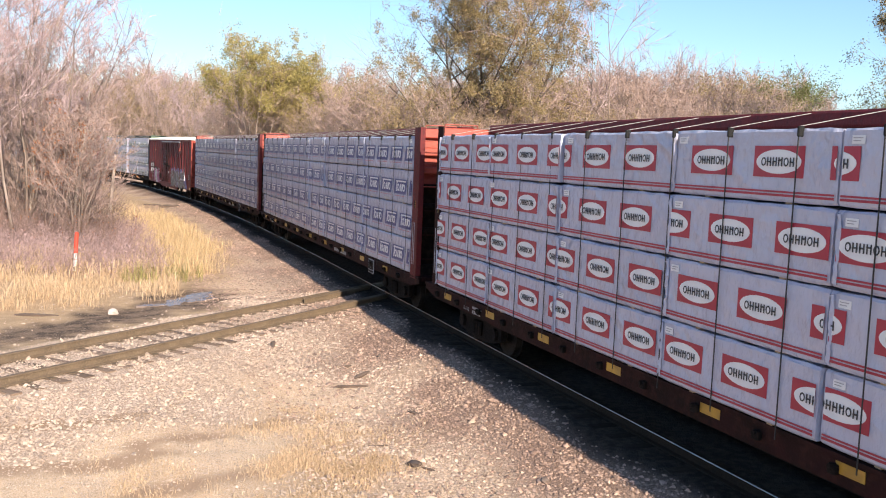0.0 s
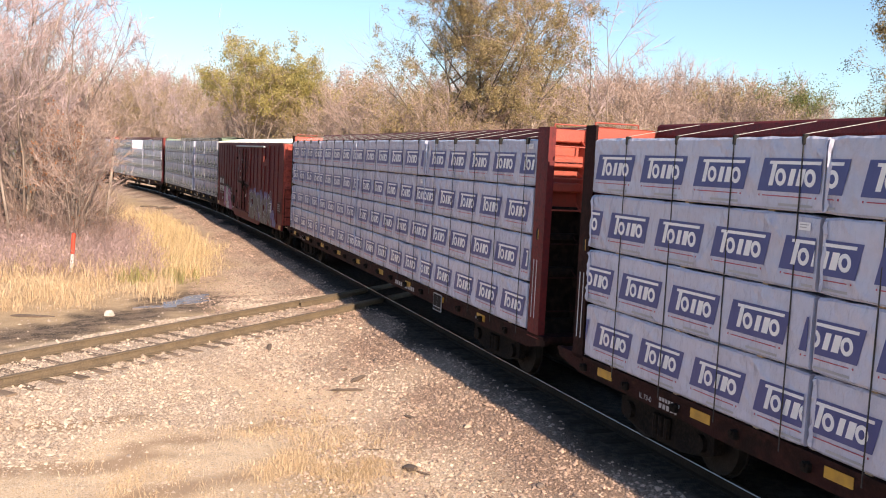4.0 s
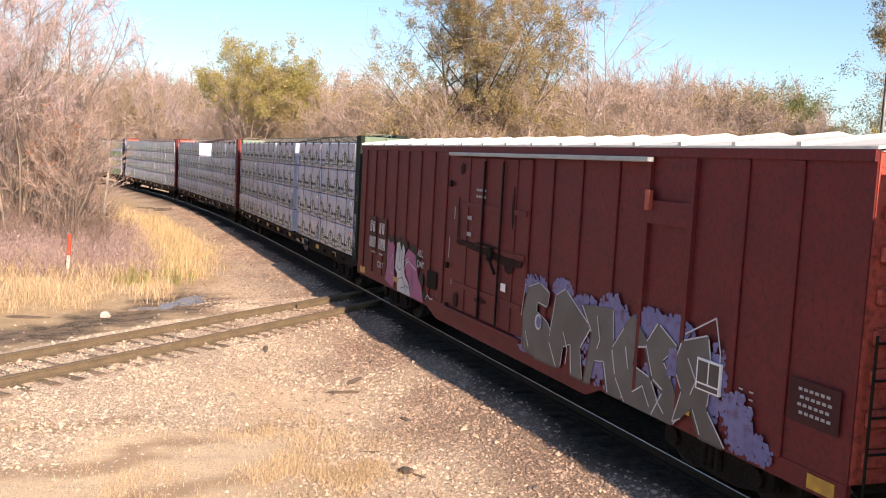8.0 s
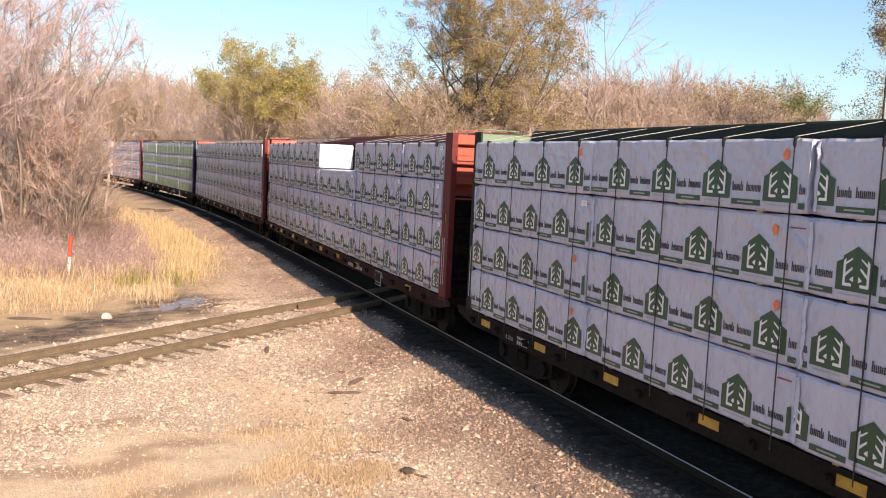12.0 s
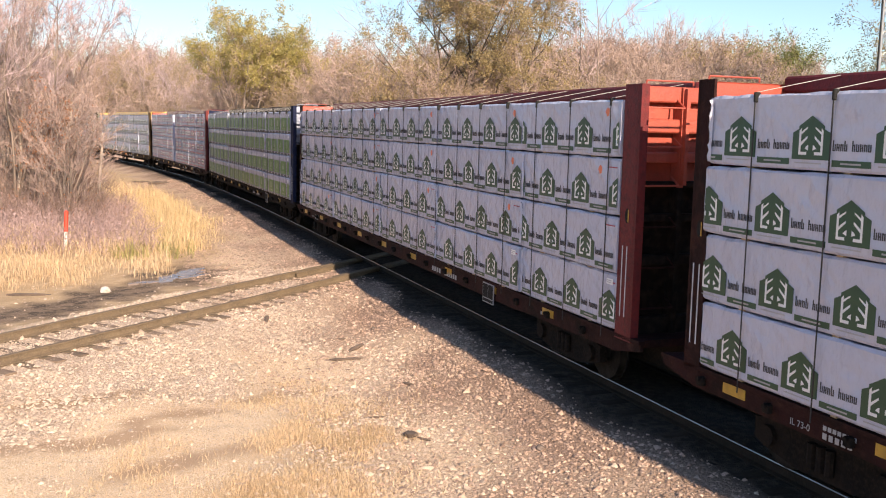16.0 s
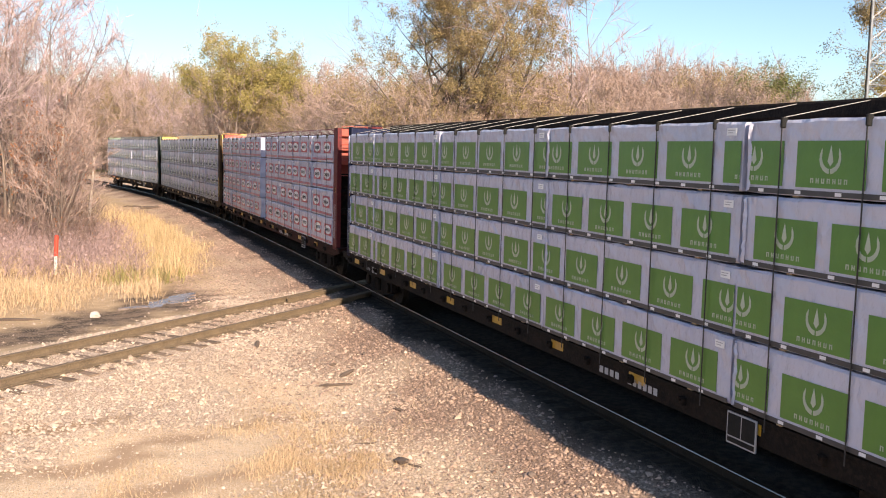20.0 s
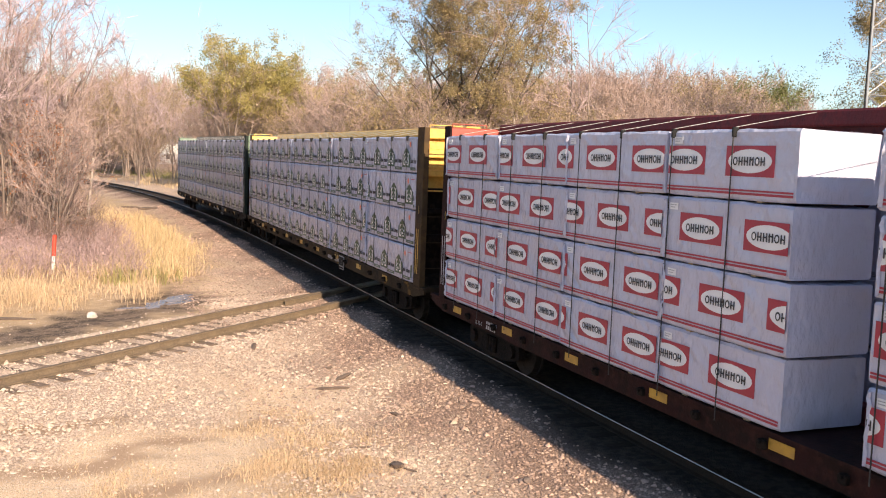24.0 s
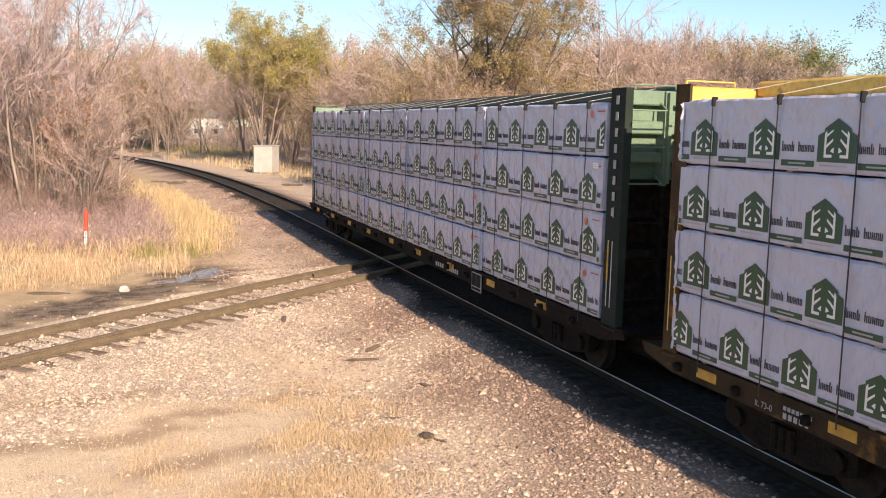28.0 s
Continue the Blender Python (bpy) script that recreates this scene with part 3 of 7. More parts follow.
# ---- tracks ----
def rail_shape(line, z0):
    """A rail swept along points: a head with brighter bevels, on a web and a foot."""
    prof = [(-0.07, -0.17), (0.07, -0.17), (0.07, -0.155), (0.012, -0.135), (0.012, -0.045), (0.036, -0.035), (0.036, -0.012), (0.030, 0.0), (-0.030, 0.0), (-0.036, -0.012), (-0.036, -0.035), (-0.012, -0.045), (-0.012, -0.135), (-0.07, -0.155)]
    k = len(prof)
    sh = Shape()
    v, f, sl = [], [], []
    for i, p in enumerate(line):
        d = (line[min(i + 1, len(line) - 1)] - line[max(i - 1, 0)]).normalized()
        q = Vector((-d.y, d.x, 0))
        v += [p + q * a + Vector((0, 0, b + z0)) for a, b in prof]
        if i:
            for j in range(k):
                f.append(((i - 1) * k + j, i * k + j, i * k + (j + 1) % k, (i - 1) * k + (j + 1) % k))
                # bright slot on the bevels only, shaped to draw the head's glint line
                sl.append(1 if j in (6, 8) else 0)
    f += [tuple(range(k)), tuple(range((len(line) - 1) * k + k - 1, (len(line) - 1) * k - 1, -1))]
    sl += [0, 0]
    sh.v, sh.f, sh.m = [tuple(p) for p in v], f, sl
    return sh


main_track = tagged(new("main_track"), "curved main railway track with worn wooden ties", "railway track", kind="structure")
for side in (0.7525, -0.7525):
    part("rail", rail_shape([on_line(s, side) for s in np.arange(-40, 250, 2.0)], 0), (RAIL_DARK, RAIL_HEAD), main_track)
branch_track = tagged(new("branch_track"), "rusty branch track crossing the main line", "railway track", kind="structure")
CROSS = 11.9
for side in (0.7525, -0.7525):
    pts = [BRANCH_A + BRANCH_DIR * u + BRANCH_N * side for u in list(np.arange(-60, 9.5, 3.0)) + [10.0, 14.5, 17, 20, 40, 60]]
    part("rail", rail_shape(pts, 0.004), (RAIL_STEEL, RAIL_DULL), branch_track)
tie_mesh = Shape().box(-1.3, 1.3, -0.115, 0.115, -0.36, -0.172, c=0.012).mesh("tie", TIE)
dark_tie_mesh = Shape().box(-1.3, 1.3, -0.115, 0.115, -0.36, -0.172, c=0.012).mesh("tie", TIE_DARK)
plate_mesh = Shape().box(-0.19, 0.19, -0.09, 0.09, -0.173, -0.158, c=0.004).mesh("tie_plate", RAIL_STEEL)
tie_r = random.Random(8)
u = -14.0
while u < 9.4:
    p = BRANCH_A + BRANCH_DIR * u
    tie = part("tie", tie_mesh, (), branch_track, at=pose(p.x, p.y, tie_r.uniform(-0.012, 0.004), 0, 0, math.degrees(math.atan2(BRANCH_N.y, BRANCH_N.x)) + tie_r.uniform(-1.5, 1.5)))
    for sx in (-0.7525, 0.7525):
        part("tie_plate", plate_mesh, (), tie, at=pose(sx, 0, 0))
    u += 0.51 + tie_r.uniform(-0.03, 0.03)
s = -8.0
while s < 118:
    th = math.degrees(np.interp(s, RS, RTH))
    p = on_line(s)
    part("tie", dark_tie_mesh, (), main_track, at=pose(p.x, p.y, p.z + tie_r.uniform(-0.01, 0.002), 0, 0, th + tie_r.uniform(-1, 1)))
    s += 0.55
# guard rails of the crossing
for side in (0.60, -0.60):
    a, b = BRANCH_A + BRANCH_DIR * 9.6 + BRANCH_N * side, BRANCH_A + BRANCH_DIR * 15.5 + BRANCH_N * side
    part("guard_rail", rail_shape([a, a.lerp(b, 0.5), b], -0.008), (RAIL_STEEL, RAIL_DULL), branch_track)
# ---- the train ----
LOAD_Z, ROW = 1.075, 0.866          # underside of the lowest bundle; height of a layer
FACE = 1.43                         # side of the load from the car's middle
END = 11.18                         # end of the load from the car's middle


def ellipse(cx, cz, a, b, n=24):
    return [(cx + a * math.cos(i * 6.28319 / n), cz + b * math.sin(i * 6.28319 / n)) for i in range(n)]


def clipped(pts, lo, hi):
    """An outline cut off at lo and hi in x."""
    for edge, sign in ((lo, 1), (hi, -1)):
        out = []
        for (ax, az), (bx, bz) in zip(pts, pts[1:] + pts[:1]):
            a_in, b_in = (ax - edge) * sign >= 0, (bx - edge) * sign >= 0
            if a_in:
                out.append((ax, az))
            if a_in != b_in:
                k = (edge - ax) / (bx - ax)
                out.append((edge, az + (bz - az) * k))
        pts = out
        if len(pts) < 3:
            return []
    return pts


def panel(kind, lo, hi, piece):
    """One printed panel of the wrap (piece 0), the writing beside it (1) or the bar below (2), from x = 0, cut off at lo and hi."""
    sh = Shape()

    def put(pts, layer, slot, of=0):
        if of != piece:
            return
        if sum(a[0] * b[1] - b[0] * a[1] for a, b in zip(pts, pts[1:] + pts[:1])) < 0:
            pts = pts[::-1]
        pts = clipped(pts, lo, hi)
        if pts and max(p[0] for p in pts) - min(p[0] for p in pts) > 0.004:
            sh.plate(pts, -0.004 - 0.003 * layer, 0.003, slot)

    def rect(x0, x1, z0, z1, layer, slot, of=0):
        put([(x0, z0), (x1, z0), (x1, z1), (x0, z1)], layer, slot, of)
    if kind == "red":
        rect(0, 0.86, 0.28, 0.645, 0, 0)
        put(ellipse(0.43, 0.462, 0.385, 0.142), 1, 1)
        # six plain marks in a row: rings and pairs of joined bars
        for i in range(6):
            bx = 0.150 + i * 0.097
            if i in (0, 4):
                put(ellipse(bx + 0.036, 0.460, 0.041, 0.052, 12), 4, 2)
                put(ellipse(bx + 0.040, 0.460, 0.022, 0.033, 12), 5, 1)
            else:
                rect(bx, bx + 0.018, 0.408, 0.512, 4, 2)
                rect(bx + 0.052, bx + 0.070, 0.408, 0.512, 4, 2)
                rect(bx, bx + 0.070, (0.494, 0.450, 0.452, 0.47)[i % 4], (0.512, 0.467, 0.470, 0.488)[i % 4], 5, 2)
    elif kind == "navy":
        def lean(x0, x1, z0, z1, layer, slot):
            put([(x0 + (z0 - 0.21) * 0.234, z0), (x1 + (z0 - 0.21) * 0.234, z0), (x1 + (z1 - 0.21) * 0.234, z1), (x0 + (z1 - 0.21) * 0.234, z1)], layer, slot)
        lean(0.0, 1.01, 0.21, 0.595, 0, 0)
        # a long bar over a stem, two rings and two blocks
        lean(0.115, 0.93, 0.525, 0.562, 1, 1)
        lean(0.175, 0.245, 0.275, 0.535, 2, 1)
        for cx in (0.385, 0.855):
            put(ellipse(cx, 0.378, 0.088, 0.100, 16), 1, 1)
            put(ellipse(cx, 0.378, 0.040, 0.052, 14), 2, 0)
        lean(0.490, 0.570, 0.285, 0.475, 1, 1)
        lean(0.620, 0.720, 0.285, 0.475, 1, 1)
        rect(0.03, 0.045, 0.150, 0.172, 0, 4, 1)
        rect(0.09, 0.90, 0.155, 0.166, 0, 4, 1)
        rect(0.95, 0.968, 0.150, 0.172, 0, 4, 1)
        rect(0.38, 0.92, 0.052, 0.080, 0, 3, 1)
        rect(-0.10, 1.05, 0.018, 0.024, 0, 3, 1)
    elif kind == "house":
        put([(0, 0.115), (0.56, 0.115), (0.56, 0.405), (0.47, 0.445), (0.47, 0.478), (0.28, 0.59), (0.09, 0.478), (0.09, 0.445), (0, 0.405)], 0, 0)
        for sg in (-1, 1):
            def q(*pts):
                return [(0.28 + sg * a, b) for a, b in pts]
            # pale lines that set a fir shape free inside the house
            put(q((0.150, 0.165), (0.178, 0.165), (0.178, 0.425), (0.150, 0.455)), 1, 1)
            put(q((0.060, 0.165), (0.151, 0.165), (0.151, 0.198), (0.060, 0.198)), 1, 1)
            put(q((0.035, 0.215), (0.085, 0.235), (0.060, 0.262), (0.035, 0.275)), 1, 1)
            put(q((0.055, 0.345), (0.151, 0.262), (0.151, 0.300), (0.055, 0.372)), 1, 1)
            put(q((0.060, 0.450), (0.151, 0.385), (0.151, 0.412), (0.060, 0.468)), 1, 1)
        # writing as plain uprights of uneven height, joined in pairs
        for i in range(10):
            bx = 0.600 + i * 0.053
            if i == 4:
                continue
            tall = 0.112 if i in (0, 3, 5) else 0.078
            rect(bx, bx + 0.014, 0.218, 0.218 + tall, 0, 2, 1)
            rect(bx + 0.027, bx + 0.040, 0.218, 0.292, 0, 2, 1)
            rect(bx + 0.012, bx + 0.029, 0.218 + 0.030 * (i % 3), 0.230 + 0.030 * (i % 3), 0, 2, 1)
        rect(0.60, 1.13, 0.052, 0.122, 0, 0, 2)
        rect(0.72, 1.00, 0.078, 0.096, 1, 3, 2)
        rect(0.05, 0.45, 0.070, 0.084, 0, 3, 2)
    else:
        rect(0, 0.99, 0.10, 0.605, 0, 0)
        cx = 0.495
        put([(cx + 0.005, 0.335), (cx + 0.045, 0.385), (cx + 0.030, 0.455), (cx + 0.005, 0.555), (cx - 0.020, 0.455), (cx - 0.035, 0.385)], 1, 1)
        for sg in (-1, 1):
            arc = [(cx + sg * 0.155 * math.cos(a), 0.42 - 0.165 * math.sin(a)) for a in (-0.7, -0.3, 0.1, 0.5, 0.9, 1.25, 1.5)]
            arc += [(cx + sg * 0.122 * math.cos(a), 0.438 - 0.130 * math.sin(a)) for a in (1.5, 1.25, 0.9, 0.5, 0.1, -0.3)]
            put(arc, 1, 1)
        for i in range(7):
            bx = 0.225 + i * 0.080
            rect(bx, bx + 0.013, 0.150, 0.205, 1, 1)
            rect(bx + 0.030, bx + 0.043, 0.150, 0.205, 1, 1)
            rect(bx + 0.010, bx + 0.033, 0.192 - 0.02 * (i % 3), 0.203 - 0.02 * (i % 3), 1, 1)
    return sh


INKS = {"red": (INK_RED, INK_WHITE, INK_BLACK, INK_GREY), "navy": (INK_BLUE, INK_WHITE, INK_BLACK, INK_GREY, INK_RED),
        "house": (INK_GREEN, INK_WHITE, INK_BLACK, INK_GREY), "lime": (INK_LIME, INK_FAINT, INK_BLACK, INK_GREY)}
SAY = {"red": "white-wrapped lumber pack printed with red panels and stripes", "navy": "white-wrapped lumber pack printed with navy panels",
       "house": "white-wrapped lumber pack printed with dark green house shapes", "lime": "white-wrapped lumber pack printed with bright green squares"}
_cache = {}


def plain_pack(length):
    key = ("plain", round(length, 2))
    if key not in _cache:
        _cache[key] = Shape().box(-length / 2, length / 2, 0, 1.22, 0, ROW - 0.02, c=0.04).mesh("lumber_pack", WRAP)
    return _cache[key]


def wrap_mesh(length):
    """A bundle in plastic: a soft-edged block whose side is divided finely enough to bulge and crease."""
    key = round(length, 2)
    if key in _cache:
        return _cache[key]
    r = random.Random(int(key * 100))
    h, d, c = ROW - 0.02, 1.22, 0.03
    nu, loop = max(8, int(length / 0.22)), []
    prof = [(0, c), (0, h * 0.25), (0, h * 0.5), (0, h * 0.75), (0, h - c), (c, h), (d * 0.5, h), (d - c, h), (d, h - c), (d, h * 0.5), (d, c), (d - c, 0), (d * 0.5, 0), (c, 0)]
    k = len(prof)
    v, f = [], []
    for i in range(nu + 1):
        x = -length / 2 + length * i / nu
        pinch = 0.010 if i in (0, nu) else 0.0
        for j, (y, z) in enumerate(prof):
            sag = r.uniform(0.0, 0.007)
            top = r.uniform(-0.016, 0.004) if j in (4, 5, 6, 7) else 0
            v.append((x, y + (pinch if y < d / 2 else -pinch) + (sag if y == 0 else 0), min(max(z + (-pinch if z > h / 2 else pinch) + top, 0), h + 0.012)))
        if i:
            for j in range(k):
                f.append(((i - 1) * k + j, (i - 1) * k + (j + 1) % k, i * k + (j + 1) % k, i * k + j))
    f += [tuple(range(k - 1, -1, -1)), tuple(range(nu * k, nu * k + k))]
    sh = Shape()
    sh.v, sh.f, sh.m = v, [q[::-1] for q in f], [0] * len(f)
    _cache[key] = sh.mesh("lumber_pack", WRAP)
    return _cache[key]


WIDTH = {"red": 0.86, "navy": 1.10, "house": 1.14, "lime": 0.99}
PITCH = {"red": 1.27, "navy": 1.265, "house": 1.17, "lime": 1.20}


def printed(pack, kind, length, anchor, tag):
    """Lays the printed panels, stripe and paper tag on a pack's near side; one panel begins at anchor."""
    lo, hi = -length / 2 + 0.03, length / 2 - 0.03
    x = lo - PITCH[kind] + (anchor - lo) % PITCH[kind]
    while x < hi:
        a, b = round(max(lo - x, -0.1 if kind == "navy" else 0.0), 2), round(min(hi - x, WIDTH[kind]), 2)
        if b - a > 0.05:
            for piece, word in enumerate(("printed_panel", "printed_writing", "printed_bar")):
                key = (kind, a, b, piece)
                if key not in _cache:
                    sh = panel(kind, a, b, piece)
                    _cache[key] = sh.mesh(word, *INKS[kind]) if sh.f else None
                if _cache[key]:
                    ob = part(word, _cache[key], (), pack, at=pose(x, 0, 0))
                    if piece == 1:
                        ob["kind"] = "stuff"
        x += PITCH[kind]
    key = (kind, "stripe", round(length, 2))
    if kind == "red":
        if key not in _cache:
            _cache[key] = Shape().rect(lo, hi, 0.062, 0.090, -0.004).rect(lo, hi, 0.104, 0.126, -0.004).mesh("printed_stripe", INK_RED)
        part("printed_stripe", _cache[key], (), pack, "red printed stripe")
    if kind == "lime":
        if key not in _cache:
            sh = Shape().rect(lo, hi, 0.012, 0.07, -0.004)
            q = lo + 0.2
            while q < hi - 0.1:
                sh.rect(q, q + 0.09, 0.022, 0.06, -0.007, 1, 0.003)
                q += 0.595
            _cache[key] = sh.mesh("printed_stripe", INK_BLACK, INK_WHITE)
        part("printed_stripe", _cache[key], (), pack, "black printed stripe with white squares")
    if "tag" not in _cache:
        sh = Shape().rect(-0.09, 0.09, 0.67, 0.76, -0.008, 0)
        for i in range(2):
            sh.rect(-0.07, 0.06 - 0.03 * i, 0.728 - i * 0.03, 0.737 - i * 0.03, -0.011, 1, 0.003)
        _cache["tag"] = sh.mesh("paper_tag", INK_WHITE, INK_GREY)
        _cache["dot"] = Shape().plate([(0.045 * math.cos(i * 0.6283) * (1 + 0.25 * (i % 3)), 0.66 + 0.06 * math.sin(i * 0.6283) * (1 + 0.2 * (i % 2))) for i in range(10)], -0.006, 0.003).mesh("sprayed_dot", INK_ORANGE)
        _cache["mark"] = Shape().rect(-0.24, 0.0, 0.700, 0.716, -0.006).mesh("end_mark", INK_RED)
    for i in range(3):
        if ("fold", i) not in _cache:
            rf, sh = random.Random(50 + i), Shape()
            rows_ = []
            for q in range(12):
                z = 0.03 + 0.07 * q
                w0, w1 = rf.uniform(-0.05, -0.01), rf.uniform(0.015, 0.05)
                rows_.append([(w0, 0.006, z), ((w0 + w1) / 2, -rf.uniform(0.012, 0.04), z + rf.uniform(-0.02, 0.02)), (w1, -0.004, z), ((w0 + w1) / 2, 0.012, z)])
            v_ = [p for ring in rows_ for p in ring]
            f_ = [(q * 4 + e, q * 4 + (e + 1) % 4, q * 4 + 4 + (e + 1) % 4, q * 4 + 4 + e) for q in range(11) for e in range(4)]
            _cache[("fold", i)] = sh.add(v_, f_ + [(3, 2, 1, 0), (44, 45, 46, 47)]).mesh("wrap_fold", WRAP)
    if tag > 0.3:
        part("wrap_fold", _cache[("fold", int(tag * 30) % 3)], (), pack, "crumpled loose edge of the plastic", at=pose(lo + 0.01, 0, 0))
    if kind in ("red", "lime") or tag > 0.8:
        part("paper_tag", _cache["tag"], (), pack, "white paper tag with grey lines", at=pose(lo + 0.20 if kind == "red" else hi - 0.18, 0, 0))
    if kind == "house" and tag < 0.55:
        part("sprayed_dot", _cache["dot"], (), pack, "orange sprayed dot", at=pose(hi - 0.30 - tag * 0.4, 0, 0))
    if kind == "house" and tag > 0.25:
        part("end_mark", _cache["mark"], (), pack, "small red printed marks", at=pose(hi - 0.02, 0, 0))


def lumber_load(kind, seams, seed, prints, first_cable, missing=(), gaps=()):
    """Bundles in four layers on both sides of the beam. seams: from the front end (+x) to the rear; prints: where panels begin, layer by layer."""
    load = tagged(new("lumber_load"), SAY[kind].replace("lumber pack", "lumber packs").replace("white-wrapped", "four layers of white-wrapped") , "lumber load", "loads on the flatcars")
    r = random.Random(seed)
    batten = Shape().box(-0.045, 0.045, 0.012, 1.2, 0, 0.0195).mesh("batten", BATTEN)
    for near in (True, False):
        for row in range(4):
            for i, (a, b) in enumerate(zip(seams[:-1], seams[1:])):
                if (row, i) in missing and near:
                    continue
                if i in gaps:
                    continue
                hi, lo = a - 0.012, b + 0.012
                length = round((hi - lo) * 20) / 20 - 0.02
                off = r.uniform(-0.028, 0.028) + (0.02 * (3 - row) / 3)
                m = pose((hi + lo) / 2 + r.uniform(-0.03, 0.03), -FACE + off, LOAD_Z + row * ROW + 0.02, r.uniform(-0.3, 0.3), 0, r.uniform(-0.12, 0.12))
                if not near:
                    m = pose(0, 0, 0, 0, 0, 180) @ pose(-(hi + lo) / 2, -FACE + off, LOAD_Z + row * ROW + 0.02)
                bundle = part("lumber_pack", wrap_mesh(length) if near else plain_pack(length), (), load, SAY[kind], at=m)
                if near:
                    mid = (hi + lo) / 2
                    begin = min(prints[row], key=lambda q: abs(q + 0.6 - mid))
                    if not lo - 1.2 < begin < hi + 0.3:
                        begin += r.uniform(0, 1.1)
                    printed(bundle, kind, length, begin - mid, r.random())
                    n = max(2, int(length / 1.3))
                    for j in range(n):
                        part("batten", batten, (), bundle, at=pose(-length / 2 + length * (j + 0.5) / n, 0.02, -0.0198))
    # tie-down cables with corner guards, from the sill over the top edge to the beam
    top = LOAD_Z + 4 * ROW
    x = first_cable + 1.235 * math.floor((seams[0] - 0.12 - first_cable) / 1.235)
    cable = Shape().rect(-0.008, 0.008, 0.95, top, -FACE - 0.022, 0, 0.008)
    web = Shape().add([(-0.004, -FACE - 0.01, top + 0.014), (0.004, -FACE - 0.01, top + 0.014), (0.004, -0.2, 4.80), (-0.004, -0.2, 4.80), (-0.004, -FACE - 0.01, top + 0.021), (0.004, -FACE - 0.01, top + 0.021), (0.004, -0.2, 4.807), (-0.004, -0.2, 4.807)],
                    [(0, 1, 2, 3), (7, 6, 5, 4), (0, 4, 5, 1), (1, 5, 6, 2), (2, 6, 7, 3), (3, 7, 4, 0)])
    guard = Shape().box(-0.02, 0.02, -FACE - 0.034, -FACE + 0.05, top - 0.10, top + 0.022, c=0.01)
    cm, wm, gm = cable.mesh("cable", CABLE), web.mesh("webbing", STRAP_LIGHT), guard.mesh("corner_guard", RUBBER)
    while x > seams[-1] + 0.12:
        col = next((i for i, (a, b) in enumerate(zip(seams[:-1], seams[1:])) if b <= x <= a), None)
        if col not in gaps and not any(c == col for _, c in missing):
            cb = part("cable", cm, (), load, "dark steel tie-down cable", at=pose(x, 0, 0, 0, r.uniform(-0.2, 0.2)))
            part("webbing", wm, (), cb, "pale strap over the top")
            part("corner_guard", gm, (), cb, "black rubber corner guard")
        x -= 1.235 + r.uniform(-0.03, 0.03)
    return load


# a wheelset, in its own space round its axle
def wheelset_mesh():
    sh = Shape().tube((0, -0.85, 0), (0, 0.85, 0), 0.085, n=10)
    for sg in (-1, 1):
        sh.tube((0, sg * 0.70, 0), (0, sg * 0.82, 0), 0.457, 0.445, n=24)
        sh.tube((0, sg * 0.68, 0), (0, sg * 0.70, 0), 0.485, 0.485, n=24)
        sh.tube((0, sg * 0.82, 0), (0, sg * 0.875, 0), 0.15, 0.12, n=10)
        for i in range(3):
            a = i * 2.0944
            sh.box(-0.03 + 0.28 * math.cos(a), 0.03 + 0.28 * math.cos(a), sg * 0.822 - 0.006, sg * 0.822 + 0.006, -0.03 + 0.28 * math.sin(a), 0.03 + 0.28 * math.sin(a))
    return sh.mesh("wheelset", WHEEL_STEEL)


WHEELSET = wheelset_mesh()


def side_frame_mesh():
    sh = Shape()
    out = [(-1.15, 0.36), (-0.98, 0.30), (-0.45, 0.20), (0.45, 0.20), (0.98, 0.30), (1.15, 0.36), (1.15, 0.62), (0.95, 0.66), (0.5, 0.74), (-0.5, 0.74), (-0.95, 0.66), (-1.15, 0.62)]
    sh.plate(out, -1.09, 0.13)
    for i in (-0.14, 0.0, 0.14):
        sh.tube((i, -1.13, 0.30), (i, -1.13, 0.60), 0.055, n=8)
    for sg in (-1, 1):
        sh.tube((sg * 0.88, -1.16, 0.457), (sg * 0.88, -1.05, 0.457), 0.13, n=12)
    return sh.mesh("side_frame", UNDER)


SIDE_FRAME = side_frame_mesh()
wheels = []


def running_gear(car, half, colour=UNDER):
    """Trucks with their wheelsets, and couplers, under a car whose truck centres lie half from its middle."""
    for sg in (-1, 1):
        truck = part("truck", Shape().box(-0.22, 0.22, -1.05, 1.05, 0.42, 0.70, c=0.03).box(-0.35, 0.35, -0.35, 0.35, 0.70, 0.84, c=0.03), UNDER, car, "cast steel truck", at=pose(sg * half, 0, 0))
        part("side_frame", SIDE_FRAME, (), truck)
        part("side_frame", SIDE_FRAME, (), truck, at=pose(0, 0, 0, 0, 0, 180))
        for dx in (-0.88, 0.88):
            w = part("wheelset", WHEELSET, (), car, "steel wheelset", at=pose(sg * half + dx, 0, 0.457))
            wheels.append((w, sg * half + dx))


def coupler(car, x, sg):
    sh = Shape().box(min(x, x + sg * 0.6), max(x, x + sg * 0.6), -0.09, 0.09, 0.80, 0.98, c=0.02)
    sh.box(min(x + sg * 0.55, x + sg * 0.80), max(x + sg * 0.55, x + sg * 0.80), -0.16, 0.12, 0.74, 1.04, c=0.04)
    part("coupler", sh, UNDER, car, "dark steel coupler")
    hose = Shape()
    pts = [(x, -0.35, 0.86), (x + sg * 0.25, -0.36, 0.62), (x + sg * 0.5, -0.35, 0.50), (x + sg * 0.72, -0.33, 0.60)]
    for a, b in zip(pts[:-1], pts[1:]):
        hose.tube(a, b, 0.022, n=6)
    part("brake_hose", hose, RUBBER, car)


